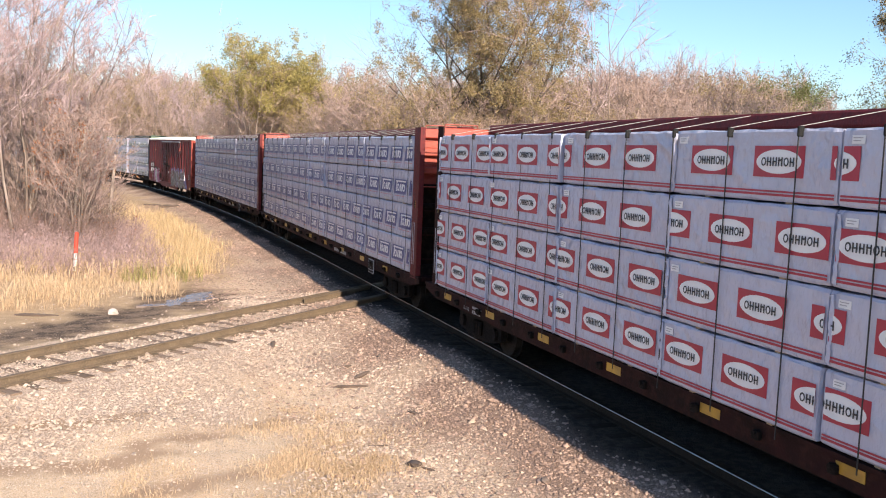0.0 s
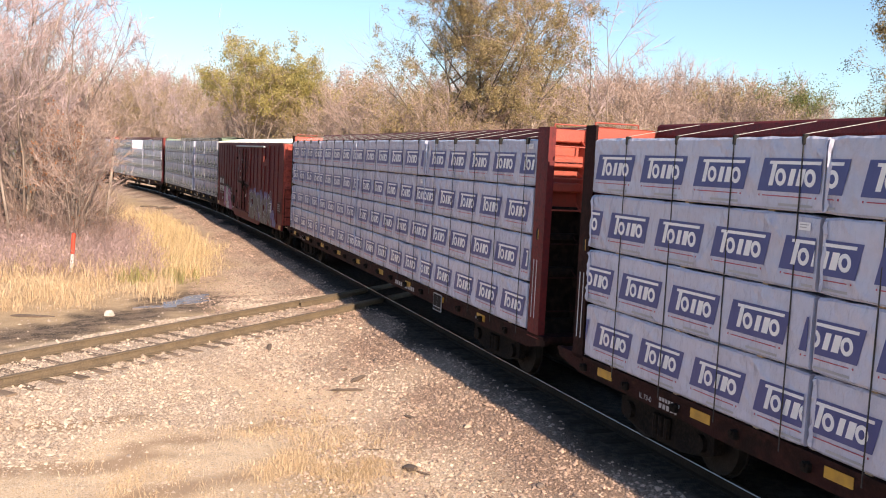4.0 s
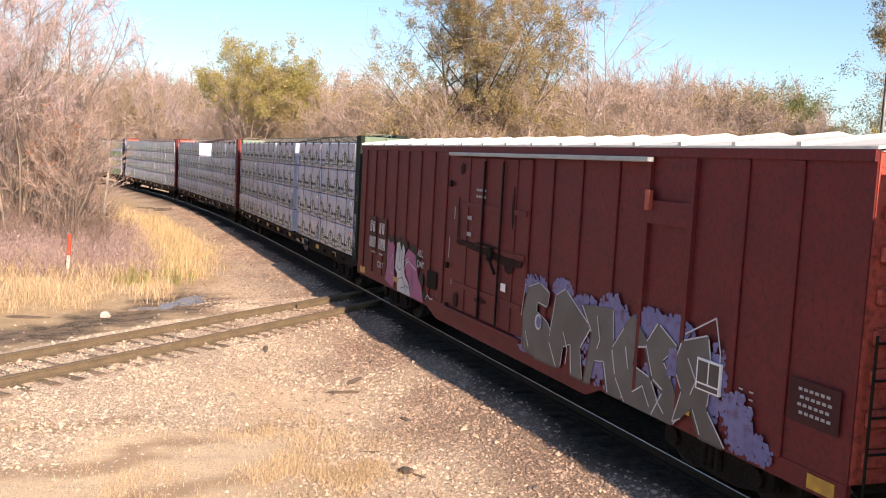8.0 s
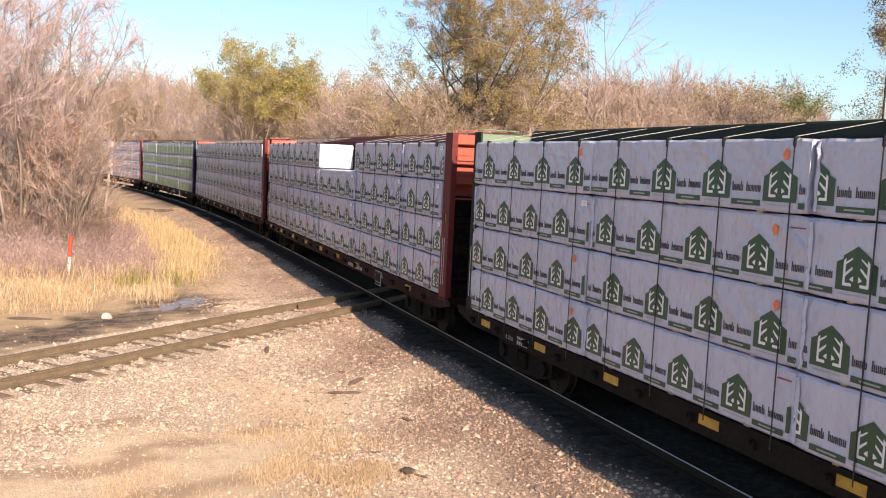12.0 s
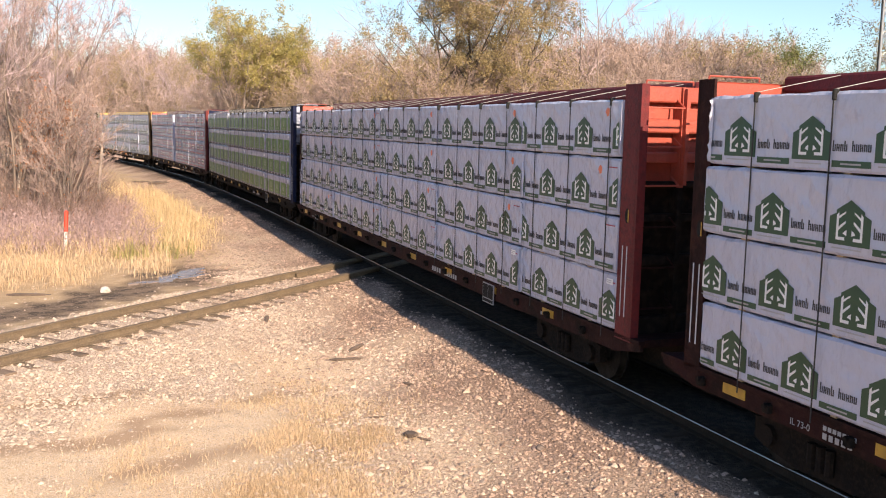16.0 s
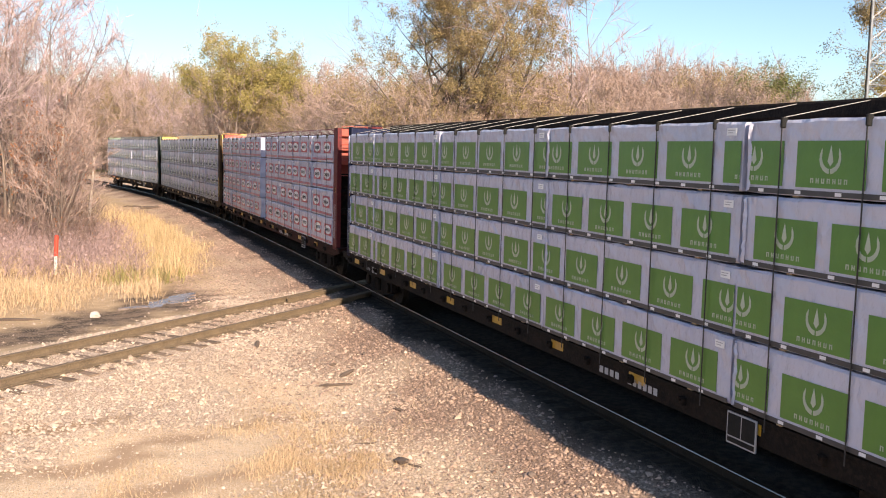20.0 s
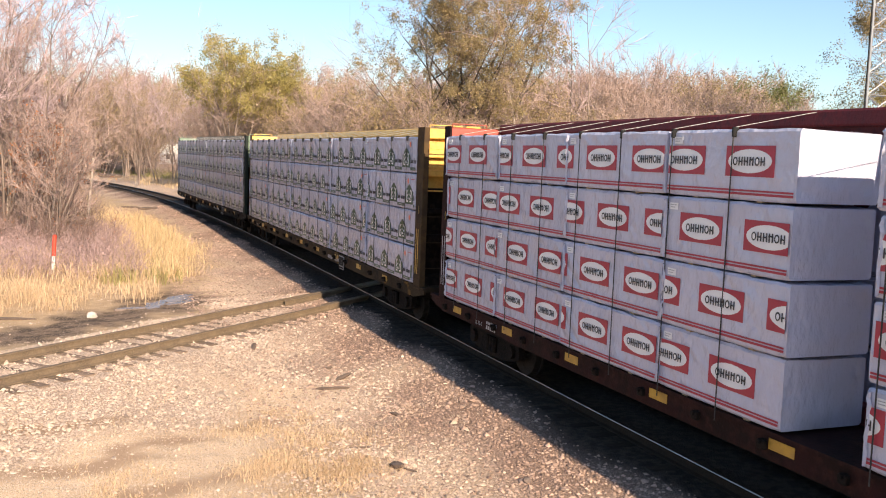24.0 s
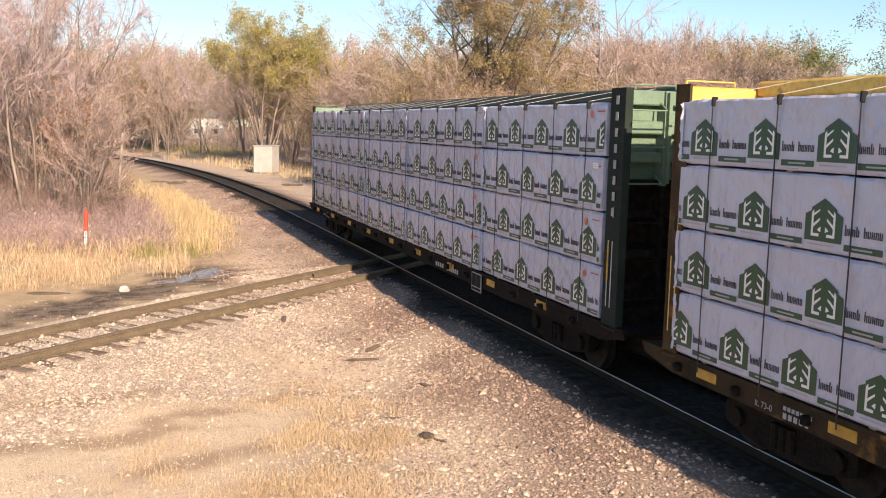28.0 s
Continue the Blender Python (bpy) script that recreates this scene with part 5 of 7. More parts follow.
    marks.plate(ellipse(2.52, 1.45, 0.13, 0.14, 12), y - 0.026, 0.002, 1).plate(ellipse(2.54, 1.45, 0.09, 0.10, 12), y - 0.029, 0.002, 0)
    for pts in ([(3.45, 1.45), (3.62, 1.2), (3.58, .95)], [(4.5, 1.9), (4.62, 1.55), (4.55, 1.4)], [(5.6, 1.0), (5.85, 1.15), (6.05, .9)], [(6.85, 1.75), (7.05, 1.5), (6.95, 1.3)], [(2.05, 1.2), (2.2, .95)], [(5.35, 1.6), (5.45, 1.3)], [(6.2, 1.05), (6.4, .9)]):
        stroke(marks, pts, 0.02, y - 0.030, 1)
    marks.plate([(6.38, 1.42), (6.62, 1.46), (6.60, 1.82), (6.42, 1.80)], y - 0.027, 0.002, 0)
    stroke(marks, [(6.75, 2.05), (7.36, 2.36), (7.49, 1.95), (7.50, 1.75)], 0.020, y - 0.027, 1)
    stroke(marks, [(1.83, 1.45), (1.94, 2.02), (2.0, 2.03)], 0.016, y - 0.027, 1)
    mark("graffiti_line", marks, (GRAF_BLUE, GRAF_WHITE), "thin sprayed lines and a blue ring")
    # magenta and white shapes with a dark green edge
    spray("graffiti_edge", [(-6.2, 2.02, 0.28, 0.14), (-5.5, 2.04, 0.25, 0.12), (-5.05, 2.0, 0.2, 0.12), (-4.45, 1.93, 0.30, 0.14), (-4.05, 1.68, 0.16, 0.28), (-3.75, 1.28, 0.16, 0.22), (-6.55, 1.5, 0.12, 0.5), (-3.55, 0.98, 0.14, 0.12)], GRAF_GREEN, y - 0.001, "dark green sprayed edge", 90, 0.04)
    for k, pts in enumerate(([(-6.5, 2.05), (-6.25, 1.95), (-6.05, 2.0), (-5.88, 1.9), (-5.85, 1.4), (-5.75, 1.0), (-5.9, .83), (-6.6, .95), (-6.45, 1.3)],
                             [(-5.0, 1.75), (-4.75, 1.95), (-4.2, 1.85), (-4.05, 1.55), (-3.95, 1.35), (-3.7, 1.2), (-3.5, .82), (-4.45, .82), (-4.6, 1.15), (-4.85, 1.3)],
                             [(-5.65, 2.0), (-5.45, 2.05), (-5.3, 1.85), (-5.15, 2.02), (-5.0, 1.9), (-5.05, 1.45), (-4.9, 1.25), (-4.6, 1.1), (-4.45, .82), (-5.5, .82), (-5.55, 1.25), (-5.75, 1.35)])):
        part("graffiti_letter", Shape().plate(pts[::-1], y - 0.006 - 0.003 * k, 0.002), GRAF_WHITE if k == 2 else GRAF_PINK, car, "white sprayed block" if k == 2 else "magenta sprayed block")
    tag_lines = Shape()
    for pts, w, slot in (([(-5.55, 1.42), (-5.42, 1.36), (-5.25, 1.38), (-5.2, 1.9)], 0.022, 1), ([(-5.4, 1.9), (-5.38, 1.55)], 0.02, 1), ([(-5.5, 1.12), (-5.1, 1.2), (-4.95, 1.05), (-4.6, 1.0)], 0.02, 1),
                         ([(-5.05, 1.3), (-4.9, 1.55), (-4.7, 1.66), (-4.1, 1.5)], 0.032, 0), ([(-4.98, 1.62), (-4.7, 1.72)], 0.02, 0), ([(-6.05, 1.2), (-6.12, 1.5), (-5.95, 1.68), (-5.86, 1.45), (-5.9, 1.18), (-6.05, 1.2)], 0.02, 0),
                         ([(-4.5, 1.75), (-4.35, 1.35), (-4.4, .95)], 0.014, 1), ([(-3.35, .92), (-3.2, 1.05), (-3.0, .98), (-2.85, 1.02)], 0.03, 0), ([(-5.2, .92), (-4.9, 1.0), (-4.75, .9)], 0.02, 1)):
        stroke(tag_lines, pts, w, y - 0.016, slot)
    mark("graffiti_line", tag_lines, (GRAF_WHITE, INK_BLACK), "thin sprayed lines")
    part("stencil_panel", Shape().rect(-3.35, -2.72, 1.22, 1.62, y + 0.002, 0, 0.003), UNDER, car, "dark repainted panel")
    for a, z0, z1 in ((-1.78, 2.9, 3.16), (-2.02, 2.05, 2.5), (-1.80, 1.5, 1.62)):
        part("reflective_strip", Shape().rect(a, a + 0.03, z0, z1, y - 0.004), INK_GREY, car, "pale vertical strip")
    for a, z0 in ((-2.08, 3.58), (-2.1, 1.82), (-2.0, 0.95)):
        part("hinge_block", Shape().box(a, a + 0.11, -hw - 0.09, -hw - 0.03, z0, z0 + 0.13, c=0.012), UNDER, car)
    part("grease", Shape().plate([(-1.3, 2.42), (-.6, 2.36), (.3, 2.32), (1.1, 2.22), (1.7, 2.28), (1.75, 2.38), (1.0, 2.4), (.2, 2.46), (-.7, 2.5), (-1.35, 2.52)], -hw - 0.078, 0.003), SILL_RED, door, "dark grease smear")
    word("ALL", -4.03, 1.86, y - 0.014, 0.24, GRAF_WHITE, car)
    word("DAY", -4.02, 1.60, y - 0.014, 0.24, GRAF_WHITE, car)
    word("CULT", -7.36, 1.20, y - 0.004, 0.22, GRAF_WHITE, car)
    for sg in (-1, 1):
        coupler(car, sg * 9.3, sg)
        lad = Shape()
        x = sg * 9.74
        for yy in (-1.45, -1.05):
            lad.tube((x, yy, 0.9), (x, yy, 2.6), 0.016, n=6)
        for i in range(5):
            lad.tube((x, -1.45, 1.0 + i * 0.38), (x, -1.05, 1.0 + i * 0.38), 0.014, n=6)
        part("ladder", lad, UNDER, car)
    part("center_sill", Shape().box(-9.3, 9.3, -0.35, 0.35, 0.60, 1.02), UNDER, car)
    running_gear(car, 6.9)
    return car


SEAMS = {
    0: ("red", (11.18, 7.65, 4.45, 1.25, -1.87, -5.12, -8.18, -11.2), 0.61),
    1: ("navy", (11.18, 6.58, 1.50, -0.92, -6.03, -11.0), 9.69),
    2: ("navy", (11.18, 5.17, -1.12, -6.14, -11.0), 7.13),
    4: ("house", (11.2, 6.78, 3.17, 2.35, -1.60, -6.40, -11.2), 5.54),
    5: ("house", (11.35, 8.15, 3.55, -1.14, -6.50, -11.1), -5.33),
    6: ("house", (11.3, 7.85, 3.40, -1.00, -6.12, -11.06), 10.90),
    7: ("lime", (11.1, 6.25, 1.22, -3.80, -8.67, -11.1), 8.11),
    8: ("red", (11.23, 8.45, 5.66, 3.00, 0.42, -0.70, -3.15, -5.9, -8.55, -11.14), 10.51),
    9: ("house", (11.29, 7.30, 3.35, -2.55, -6.84, -11.25), 8.12),
    10: ("house", (11.13, 6.00, 0.70, -3.55, -7.4, -11.3), 9.30),
}
# where a printed panel begins on the packs of each layer, lowest layer first
BEGINS = {
    0: "1.08 -.44 -4.12 -6.58 -10.22/1.93 -.27 -4.06 -6.79 -10.24/1.28 -.93 -4.42 -6.75 -10.58/.67 -1.42 -4.43 -6.85 -10.22",
    1: "7.12 2.07 -.52 -4.85 -10.7/7.6 1.6 -.6 -5.12 -10.0/7.14 1.78 -.08 -5.25 -9.16/6.72 3.25 -.37 -5.5 -9.63",
    2: "6.23 .05 -4.68 -9.23/5.8 -.82 -4.82 -8.67/6.18 -.66 -5.37 -8.48/5.44 -.11 -5.46 -9.66",
    4: "6.95 3.9 -.73 -5.21 -10.54/6.82 3.23 -.24 -4.71 -10.03/6.45 3.87 -1.13 -5.04 -10.01/6.28 3.47 -.67 -5.84 -10.73",
    5: "10.73 -.37 -5.42 -8.41/10.67 .19 -6.05 -8.82/9.98 .14 -5.53 -8.94/9.8 3.58 -5.66",
    6: "8.36 3.99 1.04 -3.77 -9.64/8.84 4.57 1.09 -3.89 -9.67/8.6 5.03 1.25 -3.91 -8.98/8.67 6.05 1.32 -4.3 -10.32",
    7: "7.11 2.59 -2.28 -7.06 -9.9/7.1 1.98 -2.85 -7.64 -10.49/6.49 1.47 -2.94 -7.02 -11.04/7.09 2.29 -2.87 -7.61 -10.68",
    8: "9.01 7.17 3.96 1.11 -2.02 -5.31 -8.12 -10.04/8.78 7.07 3.41 1.77 -2.31 -5.33 -8.02 -10.31/8.74 6.93 3.43 1.17 -2.76 -4.87 -7.15 -10.55/8.77 6.99 3.56 .66 -1.93 -5.23 -7.54 -9.89",
    9: "8.75 4.91 -1.49 -6.26 -10.12/7.67 4.68 -1.36 -6.18 -9.8/8.17 5.19 -1.4 -6.56 -9.9/7.88 5.33 -.78 -6.49 -9.75",
    10: "7.8 3.23/8.07 3.28/8.02 2.47/8.49 2.51",
}
# red cars: dirt and shade put into the darker red of the side plates
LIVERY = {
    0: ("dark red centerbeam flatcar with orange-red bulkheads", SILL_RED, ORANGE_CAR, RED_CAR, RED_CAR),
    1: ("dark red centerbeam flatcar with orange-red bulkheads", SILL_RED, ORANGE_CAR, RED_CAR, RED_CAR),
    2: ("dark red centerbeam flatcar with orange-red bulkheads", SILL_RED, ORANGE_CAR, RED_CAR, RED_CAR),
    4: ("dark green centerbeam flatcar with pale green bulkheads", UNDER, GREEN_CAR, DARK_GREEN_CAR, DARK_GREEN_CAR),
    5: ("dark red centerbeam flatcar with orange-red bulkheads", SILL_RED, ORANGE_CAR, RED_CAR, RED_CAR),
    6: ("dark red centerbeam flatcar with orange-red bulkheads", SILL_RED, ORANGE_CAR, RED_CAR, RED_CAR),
    7: ("dark blue centerbeam flatcar with a pale blue front bulkhead", UNDER, PALE_BLUE_CAR, BLUE_CAR, UNDER),
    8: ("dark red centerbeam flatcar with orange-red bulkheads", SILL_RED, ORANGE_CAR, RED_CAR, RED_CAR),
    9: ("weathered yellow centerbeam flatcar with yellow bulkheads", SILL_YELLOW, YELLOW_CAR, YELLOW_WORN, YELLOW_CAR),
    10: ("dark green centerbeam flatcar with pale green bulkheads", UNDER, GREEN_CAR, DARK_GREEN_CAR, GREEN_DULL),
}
# words on the last car: a warning on the top rib, and the name down the side plate as plain bars


def dress(car):
    for i in range(8):
        part("letter_bar", Shape().rect(11.42, 11.50, 4.50 - i * 0.245, 4.63 - i * 0.245, -1.426), INK_GREY, car, "pale letter bar")
    part("reflector", Shape().rect(11.36, 11.40, 1.75, 2.35, -1.428, 0, 0.006), MARK_YELLOW, car, "yellow reflector strip")


OFFSET = (0.0, 24.4, 48.79, 71.04, 92.99, 117.39, 141.78, 166.18, 190.58, 214.97, 239.37)
consist = []                        # (thing, number of its car)
for k in range(11):
    if k == 3:
        consist.append((boxcar(), 3))
        continue
    consist.append((centerbeam(*LIVERY[k], seed=k, plate_x={1: 7.45, 4: 4.63, 8: 7.05, 9: 4.6, 10: 5.6}.get(k, 6.2)), k))
    if k == 10:
        dress(consist[-1][0])
    kind, seams, first_cable = SEAMS[k]
    begins = [[float(q) for q in layer.split()] for layer in BEGINS[k].split("/")]
    seams = (min(seams[0], 11.22), *seams[1:-1], max(seams[-1], -11.22))
    consist.append((lumber_load(kind, seams, 100 + k, begins, first_cable, missing=((3, 2),) if k == 5 else (), gaps={8: (4,), 4: (2,)}.get(k, ())), k))
# ---- trees and brush ----
class Limbs:
    """Tapered limbs collected as number arrays, and drawn as thin prisms."""

    def __init__(self, seed):
        self.r = np.random.RandomState(seed)
        self.a, self.b, self.ra, self.rb = [], [], [], []

    def run(self, start, way, length, r0, r1, n, wander, rise):
        """One limb of n pieces; gives back its joints."""
        pts, p, d = [np.array(start, float)], np.array(start, float), np.array(way, float)
        d /= np.linalg.norm(d)
        for i in range(n):
            d = d + self.r.normal(0, wander, 3) + np.array((0, 0, rise))
            d /= np.linalg.norm(d)
            q = p + d * length / n
            self.a.append(p)
            self.b.append(q)
            self.ra.append(r0 + (r1 - r0) * i / n)
            self.rb.append(r0 + (r1 - r0) * (i + 1) / n)
            p = q
            pts.append(q)
        return pts

    def arrays(self, sides):
        a, b = np.array(self.a), np.array(self.b)
        ra, rb = np.array(self.ra), np.array(self.rb)
        w = b - a
        w /= np.linalg.norm(w, axis=1, keepdims=True) + 1e-9
        helper = np.where(np.abs(w[:, 2:3]) > 0.9, np.array([[1.0, 0, 0]]), np.array([[0, 0, 1.0]]))
        u = np.cross(w, helper)
        u /= np.linalg.norm(u, axis=1, keepdims=True) + 1e-9
        v = np.cross(w, u)
        ang = np.arange(sides) * 2 * np.pi / sides
        ring = u[:, None] * np.cos(ang)[None, :, None] + v[:, None] * np.sin(ang)[None, :, None]
        vs = np.concatenate([a[:, None] + ring * ra[:, None, None], b[:, None] + ring * rb[:, None, None]], 1)
        i = np.arange(sides)
        f = np.stack([i, (i + 1) % sides, (i + 1) % sides + sides, i + sides], 1)
        f = f[None] + (np.arange(len(a)) * 2 * sides)[:, None, None]
        return vs.reshape(-1, 3), f.reshape(-1, 4)


    def points(self):
        """The finest twigs: each one thin three-cornered sliver."""
        a, b, ra = np.array(self.a), np.array(self.b), np.array(self.ra)
        side = np.cross(b - a, self.r.normal(0, 1, a.shape))
        side /= np.linalg.norm(side, axis=1, keepdims=True) + 1e-9
        side *= ra[:, None] * 1.25
        v = np.stack([a - side, a + side, b], 1).reshape(-1, 3)
        return v, np.arange(3 * len(a)).reshape(-1, 3)


def in_threes(f):
    return np.concatenate([f[:, :3], f[:, [0, 2, 3]]])


def leaf_quads(r, centres, size, droop=0.0):
    """Small three-cornered leaves turned every way round the given places."""
    n = len(centres)
    u = r.normal(0, 1, (n, 3))
    u[:, 2] -= droop
    u /= np.linalg.norm(u, axis=1, keepdims=True)
    v = np.cross(u, r.normal(0, 1, (n, 3)))
    v /= np.linalg.norm(v, axis=1, keepdims=True) + 1e-9
    s = size * (0.6 + 0.8 * r.rand(n, 1))
    c = np.asarray(centres)
    vs = np.stack([c - u * s, c + v * s * 0.75 + u * s * 0.2, c + u * s * 0.8 - v * s * 0.35], 1).reshape(-1, 3)
    return vs, np.arange(n * 3).reshape(n, 3)


def tree(name, seed, height, stems, limbs, subs, twigs, spread, bark, twig_mat, label, leaf=None, leaves=0, leaf_size=0.07, clump=0.22, trunk_r=0.16, fork=0.28, upright=0.5, droop=0.0, leaf_low=0.0, leaf_high=2.0, limb_r=0.36, dome=0.0, keep_tips=0.55, lean_out=0.17, trim=None, category="tree"):
    big, fine, ends = Limbs(seed), Limbs(seed + 1), Limbs(seed + 2)
    r = big.r
    tips = []
    for k in range(stems):
        lean = r.normal(0, 0.07 if stems == 1 else lean_out, 2)
        base = np.array((r.normal(0, 0.15) * (stems > 1), r.normal(0, 0.15) * (stems > 1), -0.15))
        tr = big.run(base, (lean[0], lean[1], 1), height * (0.9 if k == 0 else r.uniform(0.65, 0.9)), trunk_r * (1 if k == 0 else 0.75), 0.010, 9, 0.085, 0.04)
        for i in range(limbs):
            h = fork + (0.97 - fork) * (i + r.rand()) / limbs
            j = min(int(h * 9), 8)
            p = tr[j] + (tr[j + 1] - tr[j]) * (h * 9 - j)
            az = r.rand() * 6.283
            reach = height * spread * (1.0 - 0.62 * h + dome * math.sin(math.pi * h) * 0.6) * r.uniform(0.5, 1.15) + 0.4
            way = np.array((math.cos(az), math.sin(az), upright + 0.5 * r.rand()))
            lr = max(0.016, trunk_r * limb_r * (1.1 - h))
            lim = big.run(p, way, reach, lr, 0.007, 5, 0.085, 0.06 - droop * 0.1)
            for s_ in range(subs):
                q = 0.25 + 0.75 * r.rand()
                jj = min(int(q * 5), 4)
                sp = lim[jj] + (lim[jj + 1] - lim[jj]) * (q * 5 - jj)
                d = lim[jj + 1] - lim[jj]
                d = d / np.linalg.norm(d) + r.normal(0, 0.55, 3) + np.array((0, 0, 0.2 - droop))
                sub = fine.run(sp, d, reach * r.uniform(0.3, 0.55), 0.011, 0.007, 2, 0.12, 0.05 - droop * 0.12)
                for t_ in range(twigs):
                    jx = r.randint(0, 2)
                    tp = sub[jx] + (sub[jx + 1] - sub[jx]) * r.rand()
                    d2 = (sub[jx + 1] - sub[jx])
                    d2 = d2 / np.linalg.norm(d2) + r.normal(0, 0.6, 3) + np.array((0, 0, 0.15 - droop))
                    tw = ends.run(tp, d2, reach * r.uniform(0.16, 0.34) + 0.14, 0.0085, 0.003, 1, 0.0, 0.03 - droop * 0.1)
                    tips += [(tw[0] + tw[1]) / 2, tw[1]]
    thing = tagged(new(name), label, category)
    # bring it to its full height
    grow = height / np.percentile(np.array(ends.b)[:, 2], 99.3)
    for L_ in (big, fine, ends):
        L_.a, L_.b = [p * grow for p in L_.a], [p * grow for p in L_.b]
    tips = [p * grow for p in tips]
    v, f = big.arrays(4)
    part("trunk", fast_mesh("trunk", v, f, [bark], smooth=True), (), thing)
    v, f = fine.arrays(3)
    v2, f2 = ends.points()
    f = np.concatenate([in_threes(f), f2 + len(v)])
    v = np.concatenate([v, v2])
    slots = np.zeros(len(f), int)
    mats = [twig_mat]
    if leaves:
        tips = np.array(tips)
        tips = tips[(tips[:, 2] > height * leaf_low) & (tips[:, 2] < height * leaf_high)]
        if trim:
            mid = tips.mean(0)
            tips = tips[((tips[:, 0] - mid[0]) / trim[0]) ** 2 + ((tips[:, 1] - mid[1]) / trim[0]) ** 2 + ((tips[:, 2] - trim[1]) / trim[2]) ** 2 < 1]
        # leaves hang in clumps: some twigs carry many, others none
        keep = tips[r.rand(len(tips)) < keep_tips]
        c = keep[r.randint(0, len(keep), leaves)] + r.normal(0, clump, (leaves, 3))
        lv, lf = leaf_quads(r, c, leaf_size, droop)
        f = np.concatenate([f, lf + len(v)])
        v = np.concatenate([v, lv])
        slots = np.concatenate([slots, np.ones(leaves, int)])
        mats.append(leaf)
    part("crown", fast_mesh("crown", v, f, mats, slots), (), thing)
    return thing


def placed(x, y, turn=0.0, size=1.0, lean=0.0, sink=0.0):
    z = float(ground_z(np.array([x]), np.array([y]))[0])
    return Matrix.Translation((x, y, z - sink)) @ Euler((lean, 0, turn)).to_matrix().to_4x4() @ Matrix.Diagonal((size, size, size, 1))


PROTO = {
    "bare_tall": tree("bare_tree", 11, 13.0, 2, 12, 7, 8, 0.27, BARK, TWIG_PINK, "tall bare tree with fine grey-pink twigs", trunk_r=0.085, fork=0.3, upright=0.75, dome=0.3),
    "bare_wide": tree("bare_tree", 23, 12.0, 3, 9, 7, 8, 0.34, BARK, TWIG, "many-stemmed bare tree with spreading tan branches", leaf=LEAF_TAN, leaves=2200, leaf_size=0.05, clump=0.2, leaf_high=0.8, trunk_r=0.10, fork=0.25, upright=0.6, dome=0.5),
    "bush_tan": tree("bare_tree", 35, 8.0, 7, 7, 5, 11, 0.30, BARK, TWIG, "small bushy tree with bare twigs and tan leaves", leaf=LEAF_TAN, leaves=6000, leaf_size=0.045, clump=0.16, leaf_high=0.95, trunk_r=0.06, fork=0.12, upright=0.6, dome=0.6),
    "bush_bare": tree("bare_tree", 47, 7.0, 7, 7, 5, 11, 0.30, BARK, TWIG_BROWN, "dense leafless shrub-like tree", leaf=LEAF_TAN, leaves=2400, leaf_size=0.04, clump=0.15, leaf_high=0.9, trunk_r=0.055, fork=0.10, upright=0.7, dome=0.5),
    "olive": tree("leafy_tree", 59, 12.5, 7, 8, 6, 5, 0.36, BARK, TWIG, "round tree with olive-yellow autumn leaves on fanning stems", leaf=LEAF_YELLOW, leaves=40000, leaf_size=0.07, clump=0.18, keep_tips=0.30, trim=(5.4, 9.2, 4.8), trunk_r=0.15, fork=0.42, upright=0.45, dome=0.7, lean_out=0.26, leaf_low=0.48),
    "bush_olive": tree("leafy_tree", 63, 7.5, 6, 7, 5, 5, 0.32, BARK, TWIG, "bushy small tree with thin olive leaves", leaf=LEAF_OLIVE, leaves=9000, leaf_size=0.055, clump=0.2, keep_tips=0.4, leaf_high=0.95, trunk_r=0.07, fork=0.15, upright=0.6, dome=0.6),
    "green": tree("leafy_tree", 71, 10.0, 2, 14, 6, 5, 0.30, BARK_DARK, TWIG, "tree still carrying green leaves", leaf=LEAF_GREEN, leaves=17000, leaf_size=0.075, clump=0.25, keep_tips=0.35, trunk_r=0.14, fork=0.2, upright=0.4, dome=0.6),
    "birch": tree("birch_tree", 83, 11.0, 1, 14, 7, 7, 0.22, BARK_PALE, TWIG, "slender pale-barked bare tree", trunk_r=0.10, fork=0.45, upright=0.9),
    "round_bare": tree("bare_tree", 131, 13.0, 3, 9, 6, 6, 0.30, BARK, TWIG_PINK, "round-crowned bare tree with a haze of fine twigs", trunk_r=0.085, limb_r=0.28, fork=0.38, upright=0.75, dome=0.6),
    "rust": tree("leafy_tree", 95, 6.5, 3, 8, 5, 4, 0.30, BARK, TWIG_BROWN, "small tree with rust-brown leaves", leaf=LEAF_RUST, leaves=1300, leaf_size=0.06, clump=0.2, keep_tips=0.2, trunk_r=0.06, fork=0.25),
}
big_tree = tree("big_tree", 101, 19.0, 7, 10, 7, 7, 0.34, BARK_DARK, TWIG_BROWN, "large old tree with dark limbs and thinning olive-brown leaves", leaf=LEAF_OLIVE, leaves=125000, leaf_size=0.058, clump=0.17, keep_tips=0.26, trim=(8.2, 10.5, 8.8), trunk_r=0.27, limb_r=0.5, fork=0.28, upright=0.5, droop=0.2, dome=0.5, lean_out=0.2, leaf_low=0.15)
big_tree.matrix_basis = placed(1.3, 63.0, 0.4)
right_tree = tree("big_tree", 113, 15.5, 3, 10, 7, 6, 0.34, BARK_DARK, TWIG, "large tree with green-brown leaves and hanging twigs", leaf=LEAF_OLIVE, leaves=95000, leaf_size=0.052, clump=0.18, trunk_r=0.26, fork=0.25, upright=0.35, droop=0.3, leaf_low=0.1)
right_tree.matrix_basis = placed(32.0, 57.0, 1.0, 1.2)

used = set()


